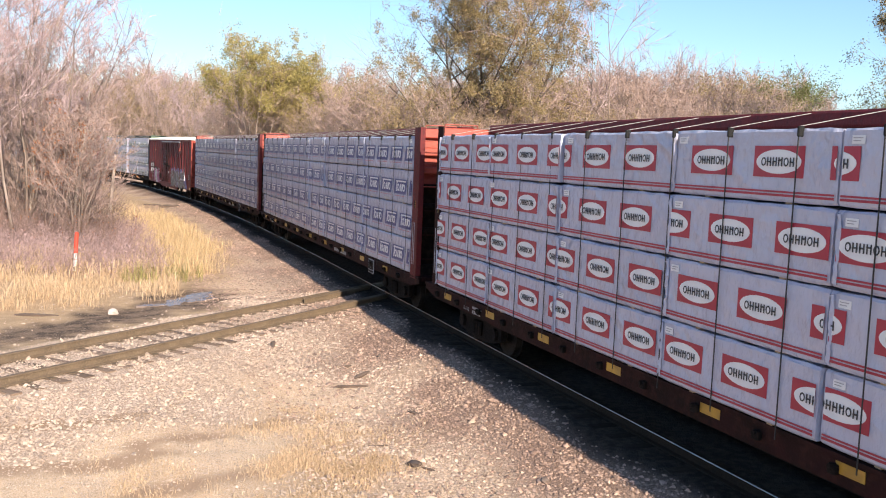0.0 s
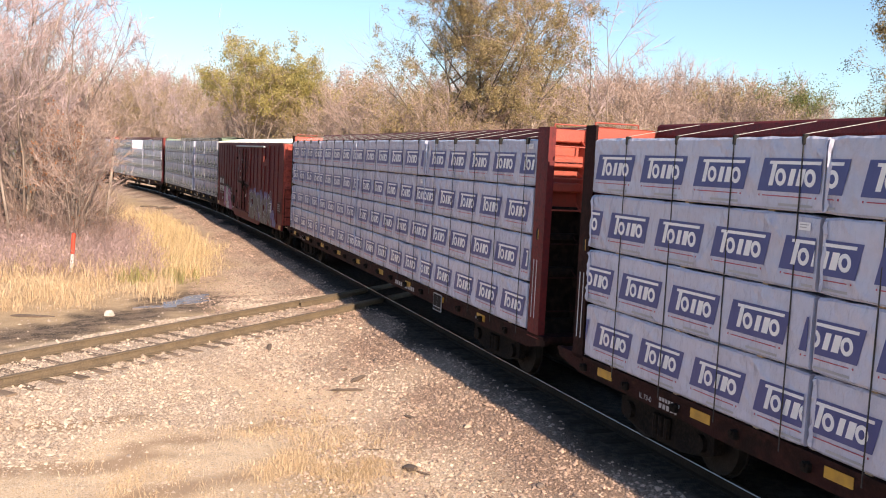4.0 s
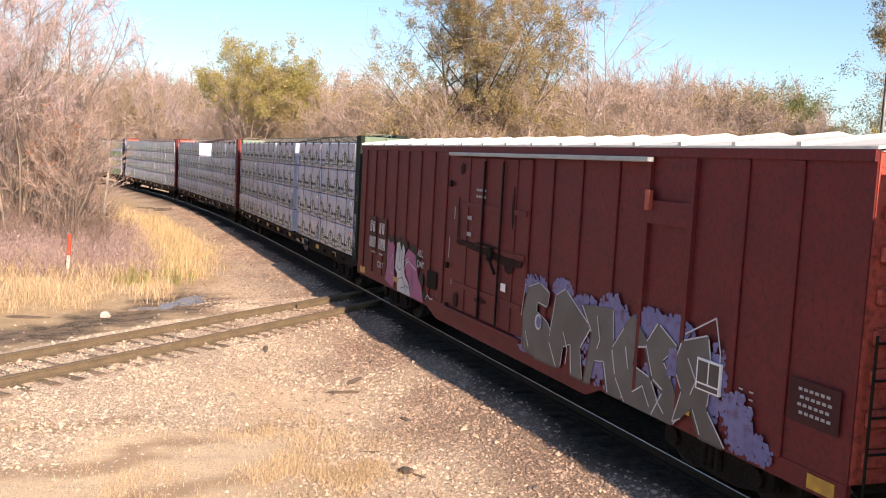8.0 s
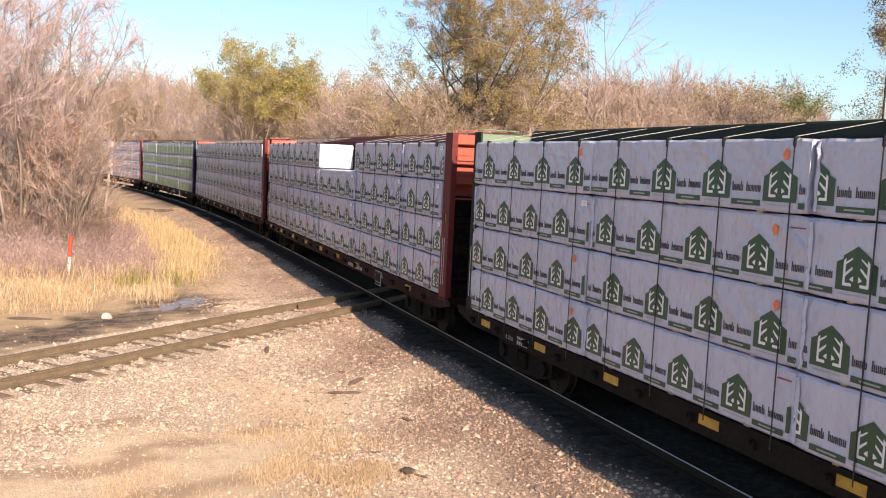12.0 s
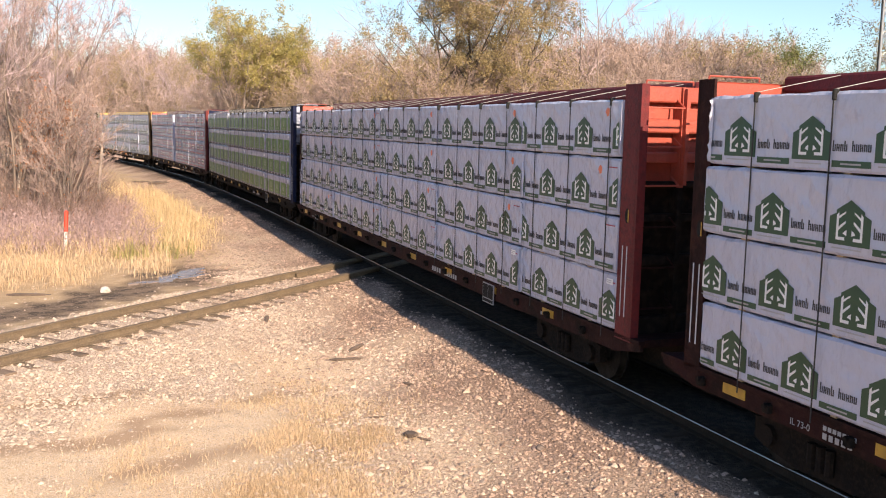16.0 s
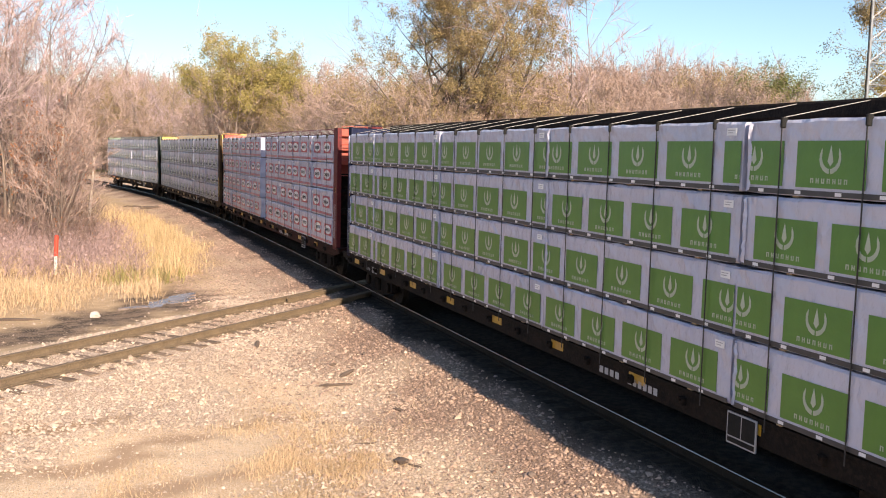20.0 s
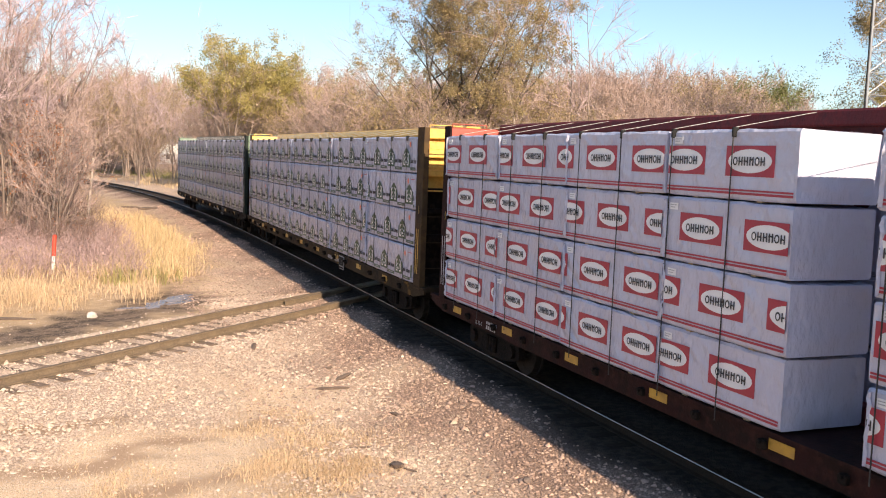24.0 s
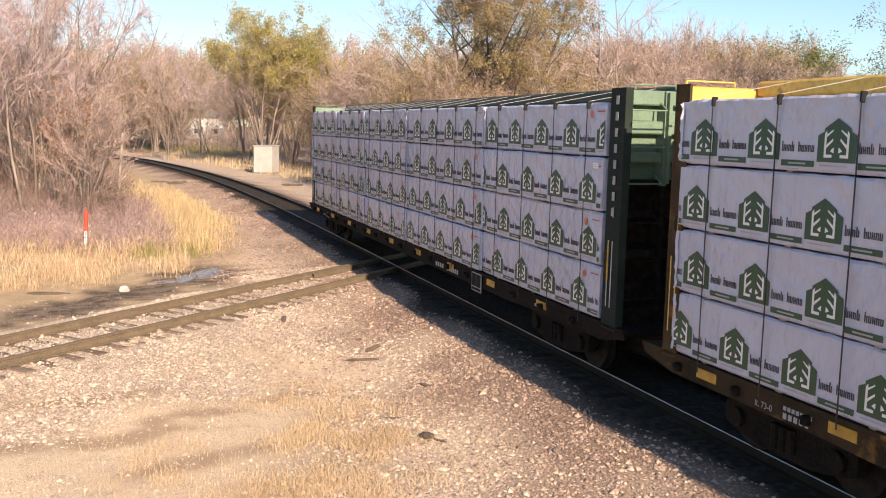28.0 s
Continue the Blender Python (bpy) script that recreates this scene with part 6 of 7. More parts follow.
def plant(kind, x, y, turn, size, lean=0.0):
    """The first of a kind is the built one; the others are copies of it."""
    m = placed(x, y, turn, size, lean)
    if kind not in used:
        used.add(kind)
        PROTO[kind].matrix_basis = m
        return PROTO[kind]
    c = copy_thing(PROTO[kind], m)
    c.matrix_basis = m
    return c


HEIGHT = {"bare_tall": 13.0, "bare_wide": 12.0, "bush_tan": 8.0, "bush_bare": 7.0, "olive": 12.5, "bush_olive": 7.5, "green": 10.0, "birch": 11.0, "rust": 6.5, "round_bare": 13.0}
tr_ = random.Random(77)
# single trees that stand out
for kind, ratio, y, h in (("olive", -0.200, 97, 16.8), ("olive", -0.172, 101, 15.0), ("bush_olive", -0.15, 96, 10.5), ("round_bare", 0.205, 88, 15.5), ("round_bare", 0.262, 90, 15.0), ("round_bare", -0.268, 128, 17.0), ("round_bare", -0.232, 134, 16.0), ("birch", 0.093, 60, 11.0), ("round_bare", 0.165, 64, 16.8), ("bare_tall", -0.285, 118, 15.5), ("bare_tall", -0.262, 122, 14.5),
                          ("green", 0.365, 92, 12.2), ("green", 0.392, 96, 9.6), ("green", 0.350, 99, 12.0), ("bush_olive", -0.045, 62, 8.5), ("bush_olive", 0.105, 64, 9.5), ("bush_olive", 0.30, 90, 13.0), ("bare_wide", -0.305, 110, 11),
                          ("bush_olive", 0.285, 88, 12.5), ("bush_tan", 0.325, 94, 12.6), ("bare_wide", 0.49, 50, 7.5), ("olive", 0.525, 54, 9.5), ("bush_olive", 0.02, 60, 8.0), ("bush_olive", 0.06, 61, 7.4)):
    plant(kind, ratio * y, y, tr_.uniform(0, 6.28), h / HEIGHT[kind])
# the wood behind the train, row upon row
prof_r = (-0.60, -0.36, -0.34, -0.29, -0.233, -0.16, -0.115, -0.057, 0.1, 0.21, 0.3, 0.36, 0.395, 0.43, 0.48, 0.56, 0.7)
prof_e = (0.13, 0.088, 0.088, 0.086, 0.088, 0.098, 0.102, 0.098, 0.100, 0.105, 0.100, 0.090, 0.050, 0.036, 0.05, 0.10, 0.11)
count = 0
for row, (y0, step) in enumerate(((58, 0.034), (66, 0.032), (76, 0.032), (90, 0.030), (112, 0.028), (140, 0.026), (175, 0.020))):
    ratio = -0.48
    while ratio < (0.62 if y0 < 170 else -0.08):
        y = y0 + tr_.uniform(-5, 5)
        q = ratio + tr_.uniform(-0.5, 0.5) * step
        x = q * y
        s, side = line_of(np.array([x]), np.array([y]))
        ratio += step
        if side[0] > -9.0 - (6 if 55 < s[0] < 100 else 0):
            if not (y0 >= 112 and side[0] > 12):
                continue
        top = np.interp(q, prof_r, prof_e) * y + 4.0
        k = tr_.random()
        if row < 2:
            kind = "bush_tan" if k < 0.45 else "bush_bare" if k < 0.7 else "bush_olive" if k < 0.82 else "bare_wide"
        else:
            kind = "bare_tall" if k < 0.18 else "bare_wide" if k < 0.48 else "bush_tan" if k < 0.78 else "bush_olive" if k < 0.88 else "bush_bare"
        if q < -0.14 and row > 3:
            kind = "bush_olive" if k < 0.35 else "bush_tan" if k < 0.8 else "bare_wide"
        if q > 0.1 and kind in ("bare_tall", "bare_wide"):
            kind = "bush_tan" if k < 0.25 else "bush_bare"
        if -0.292 < q < -0.240 and 95 < y < 205:
            continue
        h = top * tr_.uniform(0.84, 1.04) * (0.85 if row < 2 else 1.0)
        plant(kind, x, y, tr_.uniform(0, 6.28), h / HEIGHT[kind])
        count += 1
# more of it closing the view along the curve
ratio = -0.43
while ratio < -0.25:
    for y in (132, 152, 176):
        q, y = ratio + tr_.uniform(-0.006, 0.006), y + tr_.uniform(-6, 6)
        s, side = line_of(np.array([q * y]), np.array([y]))
        if abs(side[0]) < 10 or -0.292 < q < -0.240:
            continue
        k = tr_.random()
        kind = "bare_wide" if k < 0.4 else "bush_tan" if k < 0.75 else "bush_olive" if k < 0.9 else "bare_tall"
        plant(kind, q * y, y, tr_.uniform(0, 6.28), (0.082 * y + 4.0) * tr_.uniform(0.8, 1.1) / HEIGHT[kind])
    ratio += 0.014
for q in np.arange(-0.36, -0.19, 0.012):
    kind = tr_.choice(("bush_olive", "bush_tan", "bare_wide"))
    plant(kind, float(q) * 232, 232 + tr_.uniform(-6, 6), tr_.uniform(0, 6.28), tr_.uniform(17, 22) / HEIGHT[kind])
# the wood on the near side of the curve
for i in range(34):
    y = 37 + 52 * (i / 33.0) ** 1.3 + tr_.uniform(-2, 2)
    q = tr_.uniform(-0.56, -0.375)
    x = q * y
    s, side = line_of(np.array([x]), np.array([y]))
    if side[0] < 9.5 or y < 36:
        continue
    k = tr_.random()
    kind = "bare_tall" if k < 0.6 else "bare_wide" if k < 0.72 else "bush_bare" if k < 0.92 else "bush_tan"
    h = {"bare_tall": 12.5, "bare_wide": 11.0, "bush_bare": 6.5, "bush_tan": 6.0}[kind] * tr_.uniform(0.8, 1.1)
    plant(kind, x, y, tr_.uniform(0, 6.28), h / HEIGHT[kind], tr_.uniform(-0.05, 0.05))
for kind, x, y, h in (("birch", -19.9, 45, 12.5), ("birch", -17.6, 44.5, 9.5), ("bare_tall", -18.6, 46, 12.5), ("bare_tall", -21.3, 48, 13.0), ("rust", -18.3, 47, 7.0), ("rust", -20.8, 50, 7.2), ("rust", -17.6, 41.5, 6.2), ("bare_wide", -22.5, 49, 12.0), ("bush_bare", -20.6, 53, 5.0),
                      ("bare_tall", -24.0, 52, 13.5), ("birch", -25.5, 56, 12.0)):
    plant(kind, x, y, tr_.uniform(0, 6.28), h / HEIGHT[kind])
for k_, ob in PROTO.items():
    if k_ not in used:
        plant(k_, -40, 100, 0, 1)

# a broken pole of a trunk that leans towards the track
stub = Limbs(5)
bole = stub.run((0, 0, -0.1), (0.16, 0, 1), 4.0, 0.10, 0.055, 6, 0.03, 0)
v, f = [], []
for i, p in enumerate(bole):
    v += [(p[0] + (0.10 - 0.0075 * i) * math.cos(k * 0.8976), p[1] + (0.10 - 0.0075 * i) * math.sin(k * 0.8976), p[2]) for k in range(7)]
    if i:
        f += [((i - 1) * 7 + k, (i - 1) * 7 + (k + 1) % 7, i * 7 + (k + 1) % 7, i * 7 + k) for k in range(7)]
snag = tagged(new("broken_trunk"), "pale broken tree trunk leaning at the wood's edge", "tree trunk")
part("trunk", fast_mesh("trunk", v, f, [BARK_PALE], smooth=True), (), snag)
snag.matrix_basis = placed(-17.2, 47.5)


def brush(name, count, place, height, mat, label, seed, leaf=None, leaves=0, leaf_size=0.05, r0=0.009):
    """A tangle of thin stems with side twigs; place(r, n) gives the feet."""
    L = Limbs(seed)
    r = L.r
    x, y = place(r, count)
    z = ground_z(x, y)
    tips = []
    for i in range(len(x)):
        h = height * r.uniform(0.45, 1.15)
        pts = L.run((x[i], y[i], z[i] - 0.03), (r.normal(0, 0.3), r.normal(0, 0.3), 1), h, r0, 0.005, 3, 0.15, 0)
        for k in range(4):
            j = r.randint(1, 3)
            L.run(pts[j] + (pts[j + 1] - pts[j]) * r.rand(), (r.normal(0, 0.7), r.normal(0, 0.7), 0.7), h * r.uniform(0.2, 0.45), 0.006, 0.004, 1, 0, 0)
        tips += pts[1:]
    v, f = L.arrays(3)
    f = in_threes(f)
    slots, mats = np.zeros(len(f), int), [mat]
    if leaves:
        tips = np.array(tips)
        c = tips[r.randint(0, len(tips), leaves)] + r.normal(0, 0.22, (leaves, 3))
        lv, lf = leaf_quads(r, c, leaf_size)
        f, v = np.concatenate([f, lf + len(v)]), np.concatenate([v, lv])
        slots, mats = np.concatenate([slots, np.ones(leaves, int)]), [mat, leaf]
    return tagged(new(name, fast_mesh(name, v, f, mats, slots)), label, "brush", kind="stuff")


def wood_edge(lo, hi, y0, y1, bias=1.0):
    def pick(r, n):
        ss = y0 + (y1 - y0) * r.rand(n) ** bias
        off = lo + (hi - lo) * r.rand(n)
        th = np.interp(ss, RS, RTH)
        return np.interp(ss, RS, RX) - np.cos(th) * off, np.interp(ss, RS, RY) - np.sin(th) * off
    return pick


brush("undergrowth", 1800, wood_edge(7.4, 17, 29, 85, 1.3), 1.9, BRUSH_BROWN, "tangled bare undergrowth along the wood", 201, LEAF_RUST, 2200, 0.045)
brush("mauve_brush", 2800, wood_edge(6.6, 15, 23.5, 41), 0.95, PURPLE_STEM, "low mauve-grey stems of dead weeds", 202, PURPLE_STEM, 11000, 0.04, r0=0.006)
brush("far_undergrowth", 1700, wood_edge(-13, -30, 42, 150, 1.2), 3.0, TWIG, "tangled brush under the far trees", 203, LEAF_TAN, 6000, 0.08)
brush("distant_brush", 900, wood_edge(-14, -70, 100, 240), 5.5, TWIG, "tall tangled brush behind the far curve", 204, LEAF_TAN, 9000, 0.16, r0=0.025)
brush("distant_brush", 700, wood_edge(10, 45, 75, 230), 5.0, TWIG, "tall tangled brush inside the curve", 205, LEAF_TAN, 7000, 0.15, r0=0.022)


def short_blades(name, x, y, height, mat, label, seed, width):
    """Short grass: each blade one thin leaning point."""
    r = np.random.RandomState(seed)
    n = len(x)
    z = ground_z(x, y)
    h = height * r.uniform(0.3, 1.3, n)
    az, face = r.rand(n) * 6.283, r.rand(n) * 6.283
    out = h * np.abs(r.normal(0, 0.9, n))
    b = np.stack([x, y, z - 0.01], 1)
    w = np.stack([np.cos(face) * width, np.sin(face) * width, 0 * x], 1)
    v = np.stack([b - w, b + w, np.stack([x + np.cos(az) * out, y + np.sin(az) * out, z + h], 1)], 1).reshape(-1, 3)
    return tagged(new(name, fast_mesh(name, v, np.arange(3 * n).reshape(n, 3), [mat])), label, "grass", kind="stuff")


def blades(name, x, y, height, mat, label, seed, width=0.012, bend=0.35, heads=0.0):
    """Grass: each blade a tapering strip of three pieces that bends over."""
    r = np.random.RandomState(seed)
    n = len(x)
    z = ground_z(x, y)
    h = height * r.uniform(0.35, 1.2, n) * np.clip(0.8 + 0.35 * soft_noise(x, y, 1.3, seed), 0.35, 1.4)
    az, tilt = r.rand(n) * 6.283, np.abs(r.normal(0, bend, n))
    face = r.rand(n) * 6.283
    wx, wy = np.cos(face), np.sin(face)
    rows_ = []
    for k, (f_, wd) in enumerate(((0, 1.0), (0.4, 0.9), (0.75, 0.7 + heads * 2.5), (1.0, 0.15 + heads))):
        out = h * tilt * f_ ** 1.8
        cx, cy, cz = x + np.cos(az) * out, y + np.sin(az) * out, z - 0.02 + h * f_ * np.cos(np.minimum(tilt * f_, 1.2))
        for sg in (-1, 1):
            rows_.append(np.stack([cx + wx * width * wd * sg, cy + wy * width * wd * sg, cz], 1))
    v = np.stack(rows_, 1).reshape(-1, 3)
    f = np.array([(0, 1, 3, 2), (2, 3, 5, 4), (4, 5, 7, 6)])[None] + (8 * np.arange(n))[:, None, None]
    return tagged(new(name, fast_mesh(name, v, f.reshape(-1, 4), [mat])), label, "grass", kind="stuff")


gr_ = np.random.RandomState(91)


def scatter(n, pick, chance):
    x, y = pick(gr_, n)
    ok = gr_.rand(n) < chance(x, y)
    return x[ok], y[ok]


def tufty(sc, seed, lo=0.2):
    return lambda x, y: np.clip(0.5 + 0.6 * soft_noise(x, y, sc, seed), lo, 1)


x, y = scatter(62000, wood_edge(2.8, 7.6, 19, 60, 1.3), lambda x, y: tufty(1.6, 31, 0.15)(x, y) * np.clip((line_of(x, y)[1] - np.interp(line_of(x, y)[0], (19, 22, 25, 31, 40, 62), (8.2, 6.2, 4.0, 2.9, 2.7, 3.6)) - 0.2 + 0.35 * soft_noise(x, y, 1.7, 13)) * 0.55, 0, 1) * np.clip((7.4 + 0.6 * soft_noise(x, y, 1.1, 15) - line_of(x, y)[1]) * 0.7, 0.05, 1) * np.clip((60 - line_of(x, y)[0]) / 25, 0, 1))
grass_e = line_of(x, y)[1] - np.interp(line_of(x, y)[0], (19, 22, 25, 31, 40, 62), (8.2, 6.2, 4.0, 2.9, 2.7, 3.6))
blades("tall_dry_grass", x, y, 0.30 + 0.50 * np.clip(grass_e / 2.2, 0, 1), DRY_GRASS, "tall golden dry grass beside the main track", 92, 0.0065, 0.42, 0.12)
x, y = scatter(24000, wood_edge(6.4, 13.5, 17.5, 31), lambda x, y: tufty(2.0, 33, 0.1)(x, y) * np.clip((branch_of(x, y)[1] - 5.0 + 0.7 * soft_noise(x, y, 2.0, 3)) * 0.5, 0, 1))
blades("pale_dry_grass", x, y, 0.52, PALE_GRASS, "pale dry grass along the ditch", 93, 0.0055, 0.55, 0.15)
x, y = scatter(150000, lambda r, n: (r.uniform(-5.2, 0.2, n), r.uniform(9.5, 16.8, n)), lambda x, y: np.clip(zones(x, y)[2] * 1.1 + 0.03, 0, 1) * tufty(4.5, 35, 0.05)(x, y))
short_blades("short_dry_grass", x, y, 0.09, PALE_GRASS, "thin short dry grass on trodden dirt", 94, 0.0045)
x, y = scatter(3000, wood_edge(-14, -26, 110, 150), lambda x, y: 1.0 + 0 * x)
blades("green_grass", x, y, 0.6, GREEN_BLADE, "green grass strip by the far curve", 95, 0.03, 0.4)
x, y = scatter(5000, wood_edge(-6.5, -14, 55, 120), tufty(1.0, 37, 0))
blades("bank_grass", x, y, 0.7, DRY_GRASS, "dry grass on the bank across the track", 96, 0.02, 0.4)
x, y = scatter(1500, wood_edge(5.4, 8.2, 22.5, 30), tufty(3.0, 39, 0.15))
blades("green_weeds", x, y, 0.45, GREEN_BLADE, "patches of green weeds among the dry grass", 97, 0.012, 0.6)
# ---- things beside the line ----
def stand(x, y, turn=0.0, up=0.0):
    return pose(x, y, float(ground_z(np.array([x]), np.array([y]))[0]) + up, 0, 0, turn)


# marker post: white below, red sleeve above
post = tagged(new("marker_post"), "slim marker post, white below and red above, in dry grass", "marker post")
part("pole", Shape().tube((0, 0, -0.3), (0, 0, 0.80), 0.055, 0.055, 12), POST_WHITE, post, "white lower half")
part("sleeve", Shape().tube((0, 0, 0.80), (0, 0, 1.50), 0.068, 0.068, 12).tube((0, 0, 1.50), (0, 0, 1.53), 0.068, 0.03, 12), POST_RED, post, "red upper sleeve")
post.matrix_basis = stand(-12.75, 32.2, 0.0, -0.17) @ pose(0, 0, 0, 0, 3.0, 0)


def rough_block(seed, dx, dy, dz, n=10):
    """A lump with broken edges: a drawn-out ball whose points are pushed in and out."""
    r = random.Random(seed)
    sh = Shape()
    v = [(0, 0, dz)]
    rings = 5
    for i in range(1, rings):
        a = math.pi * i / rings
        for j in range(n):
            b = 2 * math.pi * j / n
            k = r.uniform(0.78, 1.12)
            v.append((dx * math.sin(a) * math.cos(b) * k, dy * math.sin(a) * math.sin(b) * k, dz * math.cos(a) * r.uniform(0.85, 1.1)))
    v.append((0, 0, -dz))
    f = [(0, 1 + j, 1 + (j + 1) % n) for j in range(n)]
    for i in range(rings - 2):
        for j in range(n):
            f.append((1 + i * n + j, 1 + (i + 1) * n + j, 1 + (i + 1) * n + (j + 1) % n, 1 + i * n + (j + 1) % n))
    last = len(v) - 1
    f += [(last, 1 + (rings - 2) * n + (j + 1) % n, 1 + (rings - 2) * n + j) for j in range(n)]
    return sh.add(v, f)


def loose(name, label, category, seed, x, y, size, mat, turn=0.0, group=""):
    ob = part(name, rough_block(seed, *size), mat)
    tagged(ob, label, category, group)
    ob.matrix_basis = stand(x, y, turn, size[2] * 0.55)
    return ob


PALE_ROCK = paint("pale_rock", (0.60, 0.52, 0.47), (0.48, 0.41, 0.36), 4, 0.85, 0.5, 20)
DARK_ROCK = paint("dark_rock", (0.12, 0.095, 0.08), (0.17, 0.13, 0.11), 4, 0.85, 0.5, 20)
loose("rock", "pale rounded rock beside the ditch", "rock", 1, -8.75, 24.7, (0.15, 0.12, 0.11), PALE_ROCK, 20)


def splinter(label, seed, x, y, length, thick, turn, tilt=0.0):
    """A split piece of an old tie: a rough-ended wedge of dark wood."""
    r = random.Random(seed)
    sh = Shape()
    v, k = [], 5
    for i in range(6):
        u = -length / 2 + length * i / 5
        w = thick * (0.45 if i in (0, 5) else 1) * r.uniform(0.75, 1.15)
        for j in range(k):
            a = 2 * math.pi * j / k + 0.3
            v.append((u + r.uniform(-0.02, 0.02), w * math.cos(a), w * 0.6 * math.sin(a)))
    f = [tuple(range(k - 1, -1, -1)), tuple(range(5 * k, 6 * k))]
    for i in range(5):
        f += [(i * k + j, i * k + (j + 1) % k, (i + 1) * k + (j + 1) % k, (i + 1) * k + j) for j in range(k)]
    ob = part("wood_piece", sh.add(v, f), DARK_WOOD)
    tagged(ob, label, "wood piece", "scattered pieces of old ties")
    ob.matrix_basis = stand(x, y, turn, thick * 0.45 + abs(math.sin(radians(tilt))) * length * 0.3) @ pose(0, 0, 0, 0, tilt, 0)


SPLIT = "dark split piece of old railway tie on gravel"
splinter(SPLIT, 1, -0.30, 13.45, 0.34, 0.085, -60, -14)
splinter(SPLIT, 2, -0.10, 13.40, 0.22, 0.03, -35)
splinter(SPLIT, 3, -1.58, 18.75, 0.42, 0.07, 50, -12)
splinter(SPLIT, 4, -1.70, 17.95, 0.62, 0.05, 12)
splinter(SPLIT, 5, -3.72, 20.6, 0.28, 0.06, 100, -18)
splinter(SPLIT, 6, -1.95, 19.6, 0.16, 0.05, 30)
splinter(SPLIT, 7, -0.42, 16.15, 0.24, 0.05, -40)
splinter(SPLIT, 8, -0.91, 14.4, 0.34, 0.025, 15)
splinter("weathered plank lying in the ditch mud", 9, -10.6, 24.3, 1.1, 0.07, 8)
splinter("dark old tie lying beside the main track", 10, -19.9, 67.6, 1.5, 0.2, 30)
splinter("dark old tie lying beside the main track", 11, -21.8, 69.5, 1.3, 0.14, 10)
splinter("dark old ties stacked by the far side of the line", 12, -12.0, 69.8, 1.6, 0.2, 10)
splinter("dark scrap heap by the far curve", 13, -43.6, 130, 3.2, 0.5, 10)
loose("rock", "dark stone lying on the ballast", "rock", 4, 1.55, 12.9, (0.07, 0.06, 0.05), DARK_ROCK, 10)
loose("rock", "dark stone lying on the ballast", "rock", 5, -1.35, 20.6, (0.06, 0.05, 0.04), DARK_ROCK, 70)


# shallow water in the ditch
def pool(name, label, cx, cy, a, b, turn, mat, up, seed):
    r = random.Random(seed)
    n = 36
    ph = [r.uniform(0, 6.28) for _ in range(3)]
    v, z = [], float(ground_z(np.array([cx]), np.array([cy]))[0]) + up
    for k in range(n):
        t = 2 * math.pi * k / n
        q = 1 + 0.22 * math.sin(2 * t + ph[0]) + 0.16 * math.sin(3 * t + ph[1]) + 0.12 * math.sin(5 * t + ph[2])
        px, py = a * q * math.cos(t), b * q * math.sin(t)
        v.append((cx + px * math.cos(turn) - py * math.sin(turn), cy + px * math.sin(turn) + py * math.cos(turn), z))
    v += [(p[0], p[1], z - 0.12) for p in v]
    f = [tuple(range(n))] + [(i + n, (i + 1) % n + n, (i + 1) % n, i) for i in range(n)]
    return tagged(part(name, Shape().add(v, f), mat), label, "puddle", kind="structure")


for i, (px, py, a, b, turn) in enumerate(((-7.5, 28.4, 0.85, 0.34, 70), (-7.75, 27.0, 0.70, 0.30, 95), (-7.2, 27.6, 0.5, 0.16, 60), (-8.2, 26.4, 0.45, 0.16, 40))):
    pool("water", "shallow puddle reflecting the light in the ditch", px, py, a, b, math.radians(turn), PUDDLE, 0.03, 2 + i)


# signal cabinet across the track
cab = tagged(new("signal_cabinet"), "pale grey steel signal cabinet on a gravel pad", "signal cabinet")
CW, CD, CH = 1.8, 1.5, 2.45
shell = part("body", Shape().box(-CW / 2, CW / 2, -CD / 2, CD / 2, 0.1, CH, c=0.02), CABINET, cab)
part("roof", Shape().add([(-CW / 2 - 0.06, -CD / 2 - 0.06, CH + 0.004), (CW / 2 + 0.06, -CD / 2 - 0.06, CH + 0.004), (CW / 2 + 0.06, CD / 2 + 0.06, CH + 0.004), (-CW / 2 - 0.06, CD / 2 + 0.06, CH + 0.004),
                          (-CW / 2 - 0.06, -CD / 2 - 0.06, CH + 0.06), (CW / 2 + 0.06, -CD / 2 - 0.06, CH + 0.06), (CW / 2 + 0.06, CD / 2 + 0.06, CH + 0.12), (-CW / 2 - 0.06, CD / 2 + 0.06, CH + 0.12)],
                         [(3, 2, 1, 0), (4, 5, 6, 7), (0, 1, 5, 4), (1, 2, 6, 5), (2, 3, 7, 6), (3, 0, 4, 7)]), CABINET, cab)
door = part("door", Shape().box(-0.45, 0.45, -CD / 2 - 0.03, -CD / 2 - 0.002, 0.25, 2.2, c=0.008), CABINET, cab)
part("handle", Shape().box(0.32, 0.36, -CD / 2 - 0.07, -CD / 2 - 0.03, 1.1, 1.3), GALV, door)
for sx in (-1, 1):
    part("lifting_lug", Shape().box(sx * CW / 2 - 0.04, sx * CW / 2 + 0.04, -0.06, 0.06, CH + 0.1, CH + 0.24), GALV, cab)
part("footing", Shape().box(-CW / 2 - 0.05, CW / 2 + 0.05, -CD / 2 - 0.05, CD / 2 + 0.05, -0.4, 0.1), HOUSE_ROOF, cab)
cab.matrix_basis = stand(-17.2, 86.0, -14)

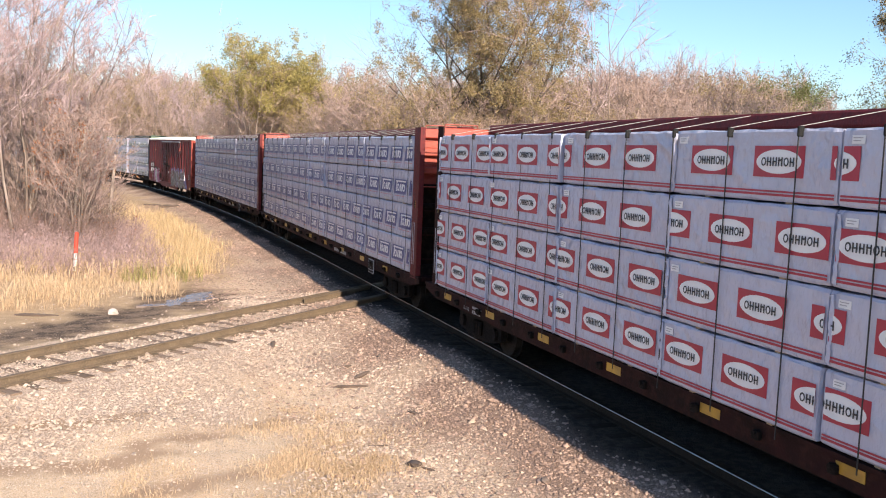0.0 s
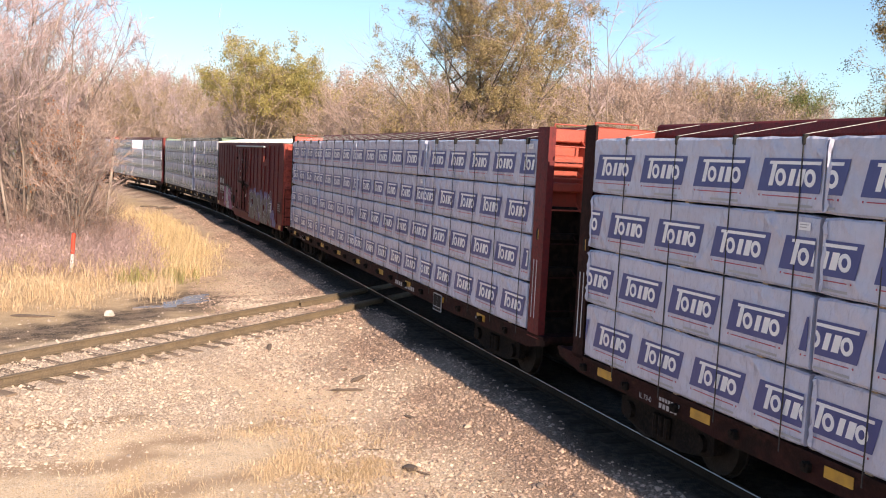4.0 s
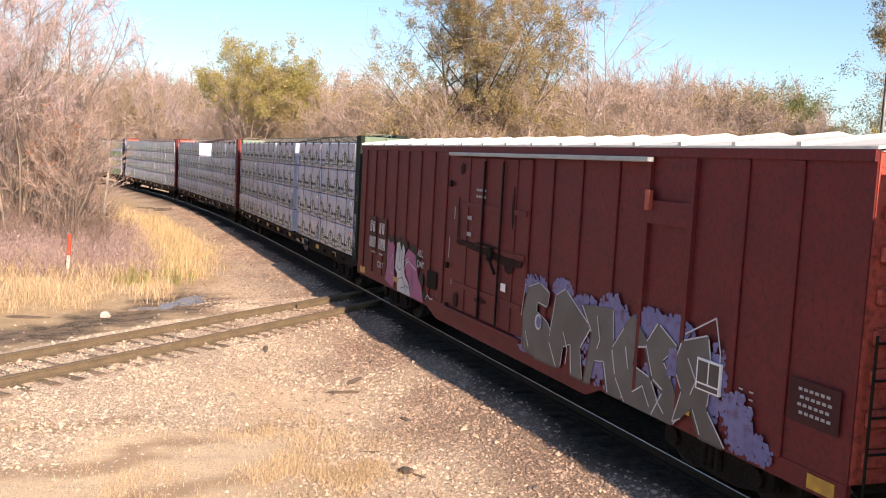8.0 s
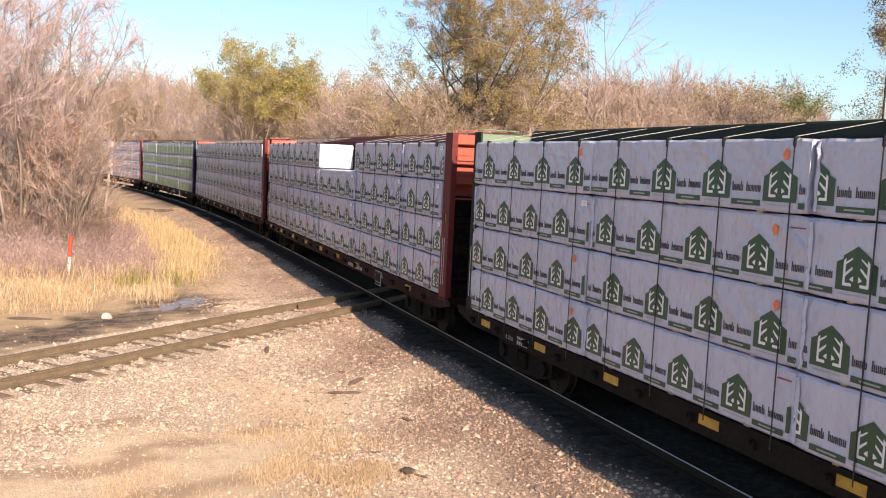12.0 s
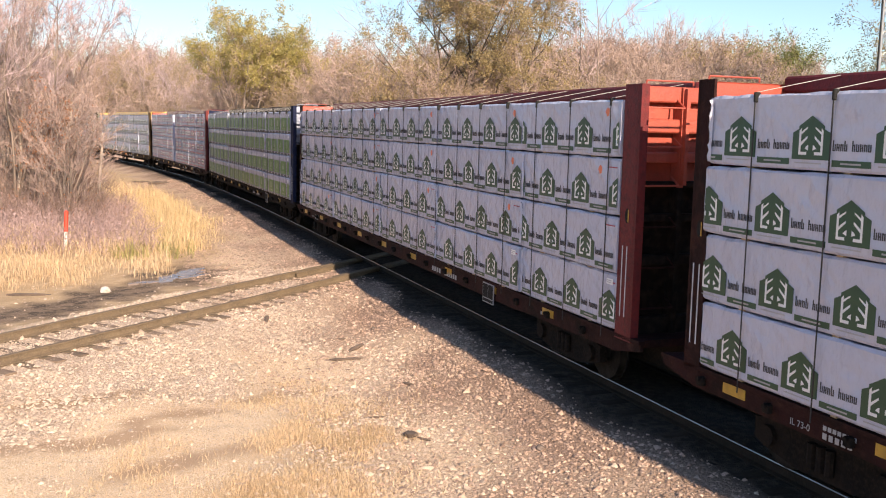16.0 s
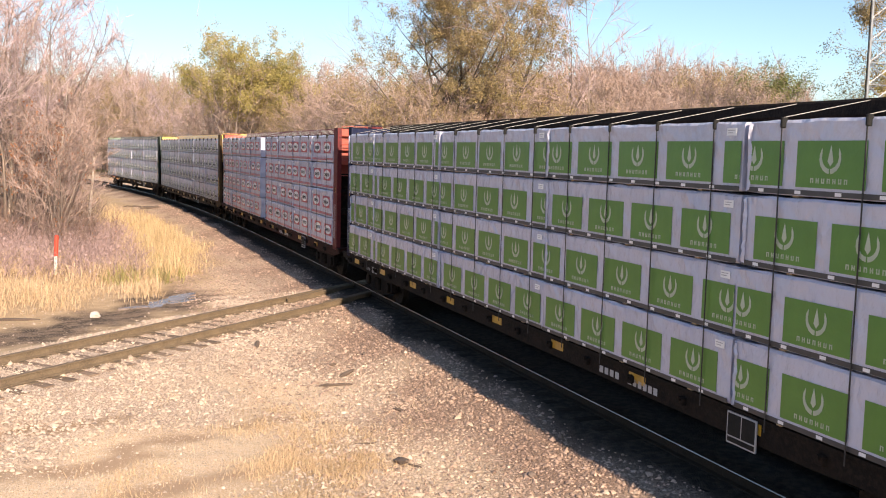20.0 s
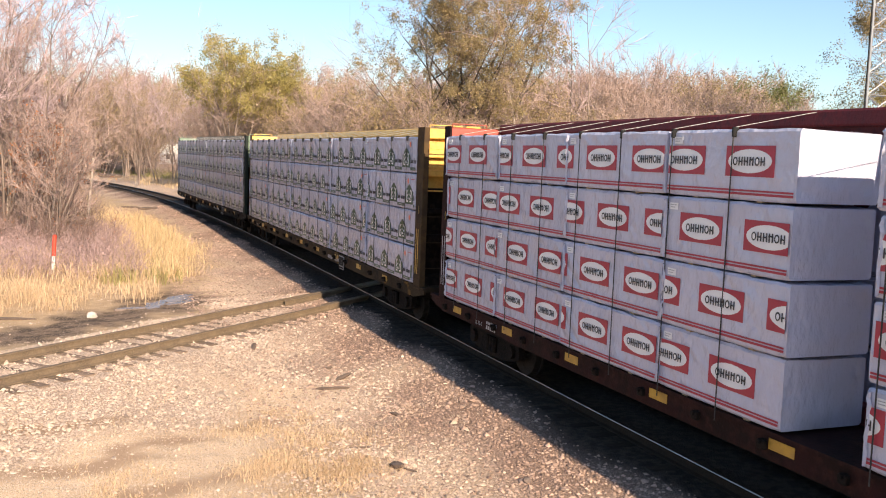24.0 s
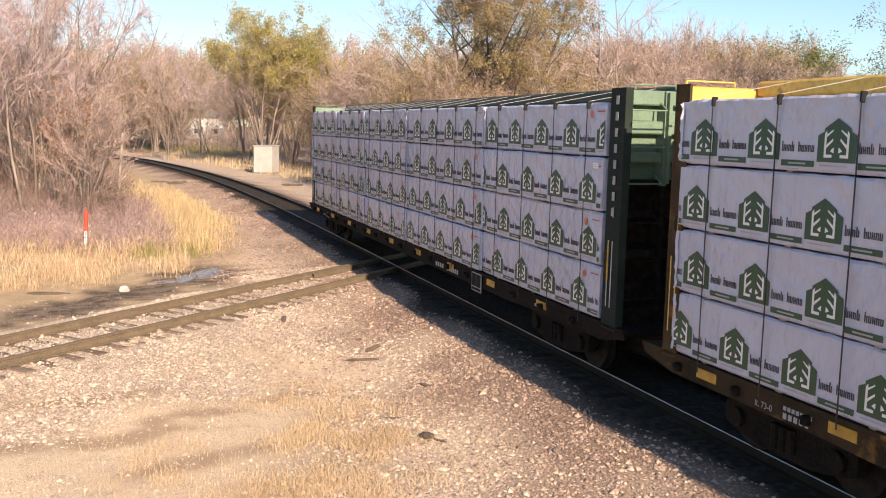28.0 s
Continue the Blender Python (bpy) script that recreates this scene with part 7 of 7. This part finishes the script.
# lattice mast behind the train
mast = tagged(new("lattice_mast"), "tall galvanised steel lattice mast with crossed braces", "lattice mast")
MW, MH = 1.36, 26.0
corners = [(MW / 2, -MW * 0.2887), (-MW / 2, -MW * 0.2887), (0.05, MW * 0.577)]
for cx, cy in corners:
    part("leg", Shape().tube((cx, cy, -0.3), (cx, cy, MH), 0.05, 0.045, 8), GALV, mast)
lo = 0.3
while lo < MH - 1:
    for i in range(3):
        (ax, ay), (bx, by) = corners[i], corners[(i + 1) % 3]
        part("brace", Shape().tube((ax, ay, lo), (bx, by, lo + 1.05), 0.02, n=5), GALV, mast)
        part("brace", Shape().tube((bx, by, lo), (ax, ay, lo + 1.05), 0.02, n=5), GALV, mast)
        part("strut", Shape().tube((ax, ay, lo), (bx, by, lo), 0.02, n=5), GALV, mast)
    lo += 1.05
part("conduit", Shape().tube((-MW / 2 - 0.09, -MW * 0.2887, 0), (-MW / 2 - 0.09, -MW * 0.2887, MH), 0.03, n=6), RUBBER, mast)
mast.matrix_basis = stand(0.471 * 46.0, 46.0, 6)


# a white house far behind the curve
def house(x, y, turn, w, d, h, label):
    ob = tagged(new("house"), label, "house")
    part("wall", Shape().box(-w / 2, w / 2, -d / 2, d / 2, -1.0, h), HOUSE_WHITE, ob)
    part("roof", Shape().add([(-w / 2 - 0.3, -d / 2 - 0.3, h), (w / 2 + 0.3, -d / 2 - 0.3, h), (w / 2 + 0.3, d / 2 + 0.3, h), (-w / 2 - 0.3, d / 2 + 0.3, h), (-w / 2 - 0.3, 0, h + d * 0.32), (w / 2 + 0.3, 0, h + d * 0.32)],
                             [(3, 2, 1, 0), (0, 1, 5, 4), (2, 3, 4, 5), (1, 2, 5), (3, 0, 4)]), HOUSE_ROOF, ob)
    for sx in (-w * 0.28, w * 0.22):
        win = part("window", Shape().box(sx - 0.5, sx + 0.5, -d / 2 - 0.04, -d / 2 - 0.002, 1.0, 2.1), POST_WHITE, ob)
        part("pane", Shape().box(sx - 0.42, sx + 0.42, -d / 2 - 0.06, -d / 2 - 0.041, 1.08, 2.02), GLASS_DARK, win)
    ob.matrix_basis = stand(x, y, turn)


house(-0.262 * 205, 205, 12, 8, 7, 4.3, "small white house half hidden by bare trees")
# ---- what moves ----
def gone(t):
    """Metres that the train's first car stands along the track at t seconds; it comes towards s = 0 and below."""
    return -0.30091 - 7.84458 * t - 0.02461 * t * t / 2 + 0.00134 * t ** 3 / 6


def car_pose(k, t):
    s, half = gone(t) + OFFSET[k], 6.9 if k == 3 else 9.15
    if s < -60:
        # past the last of the curve the line runs on straight
        a, b = on_line(-60 - half), on_line(-60 + half)
        d = (b - a).normalized()
        a, b = a + d * (s + 60), b + d * (s + 60)
    else:
        a, b = on_line(s - half), on_line(s + half)
    mid, way = (a + b) / 2, (a - b).normalized()
    return pose(mid.x, mid.y, mid.z, 0, -math.degrees(math.asin(way.z)), math.degrees(math.atan2(way.y, way.x)))


def motions():
    for thing, k in consist:
        walk(thing, [(float(t), car_pose(k, t)) for t in range(29)])
    turns = [(i / 15.0, (gone(0) - gone(i / 15.0)) / 0.457) for i in range(28 * 15 + 1)]
    for w, x in wheels:
        walk(w, [(t, Matrix.LocRotScale((x, 0, 0.457), Euler((0, a, 0)), None)) for t, a in turns])


motions()
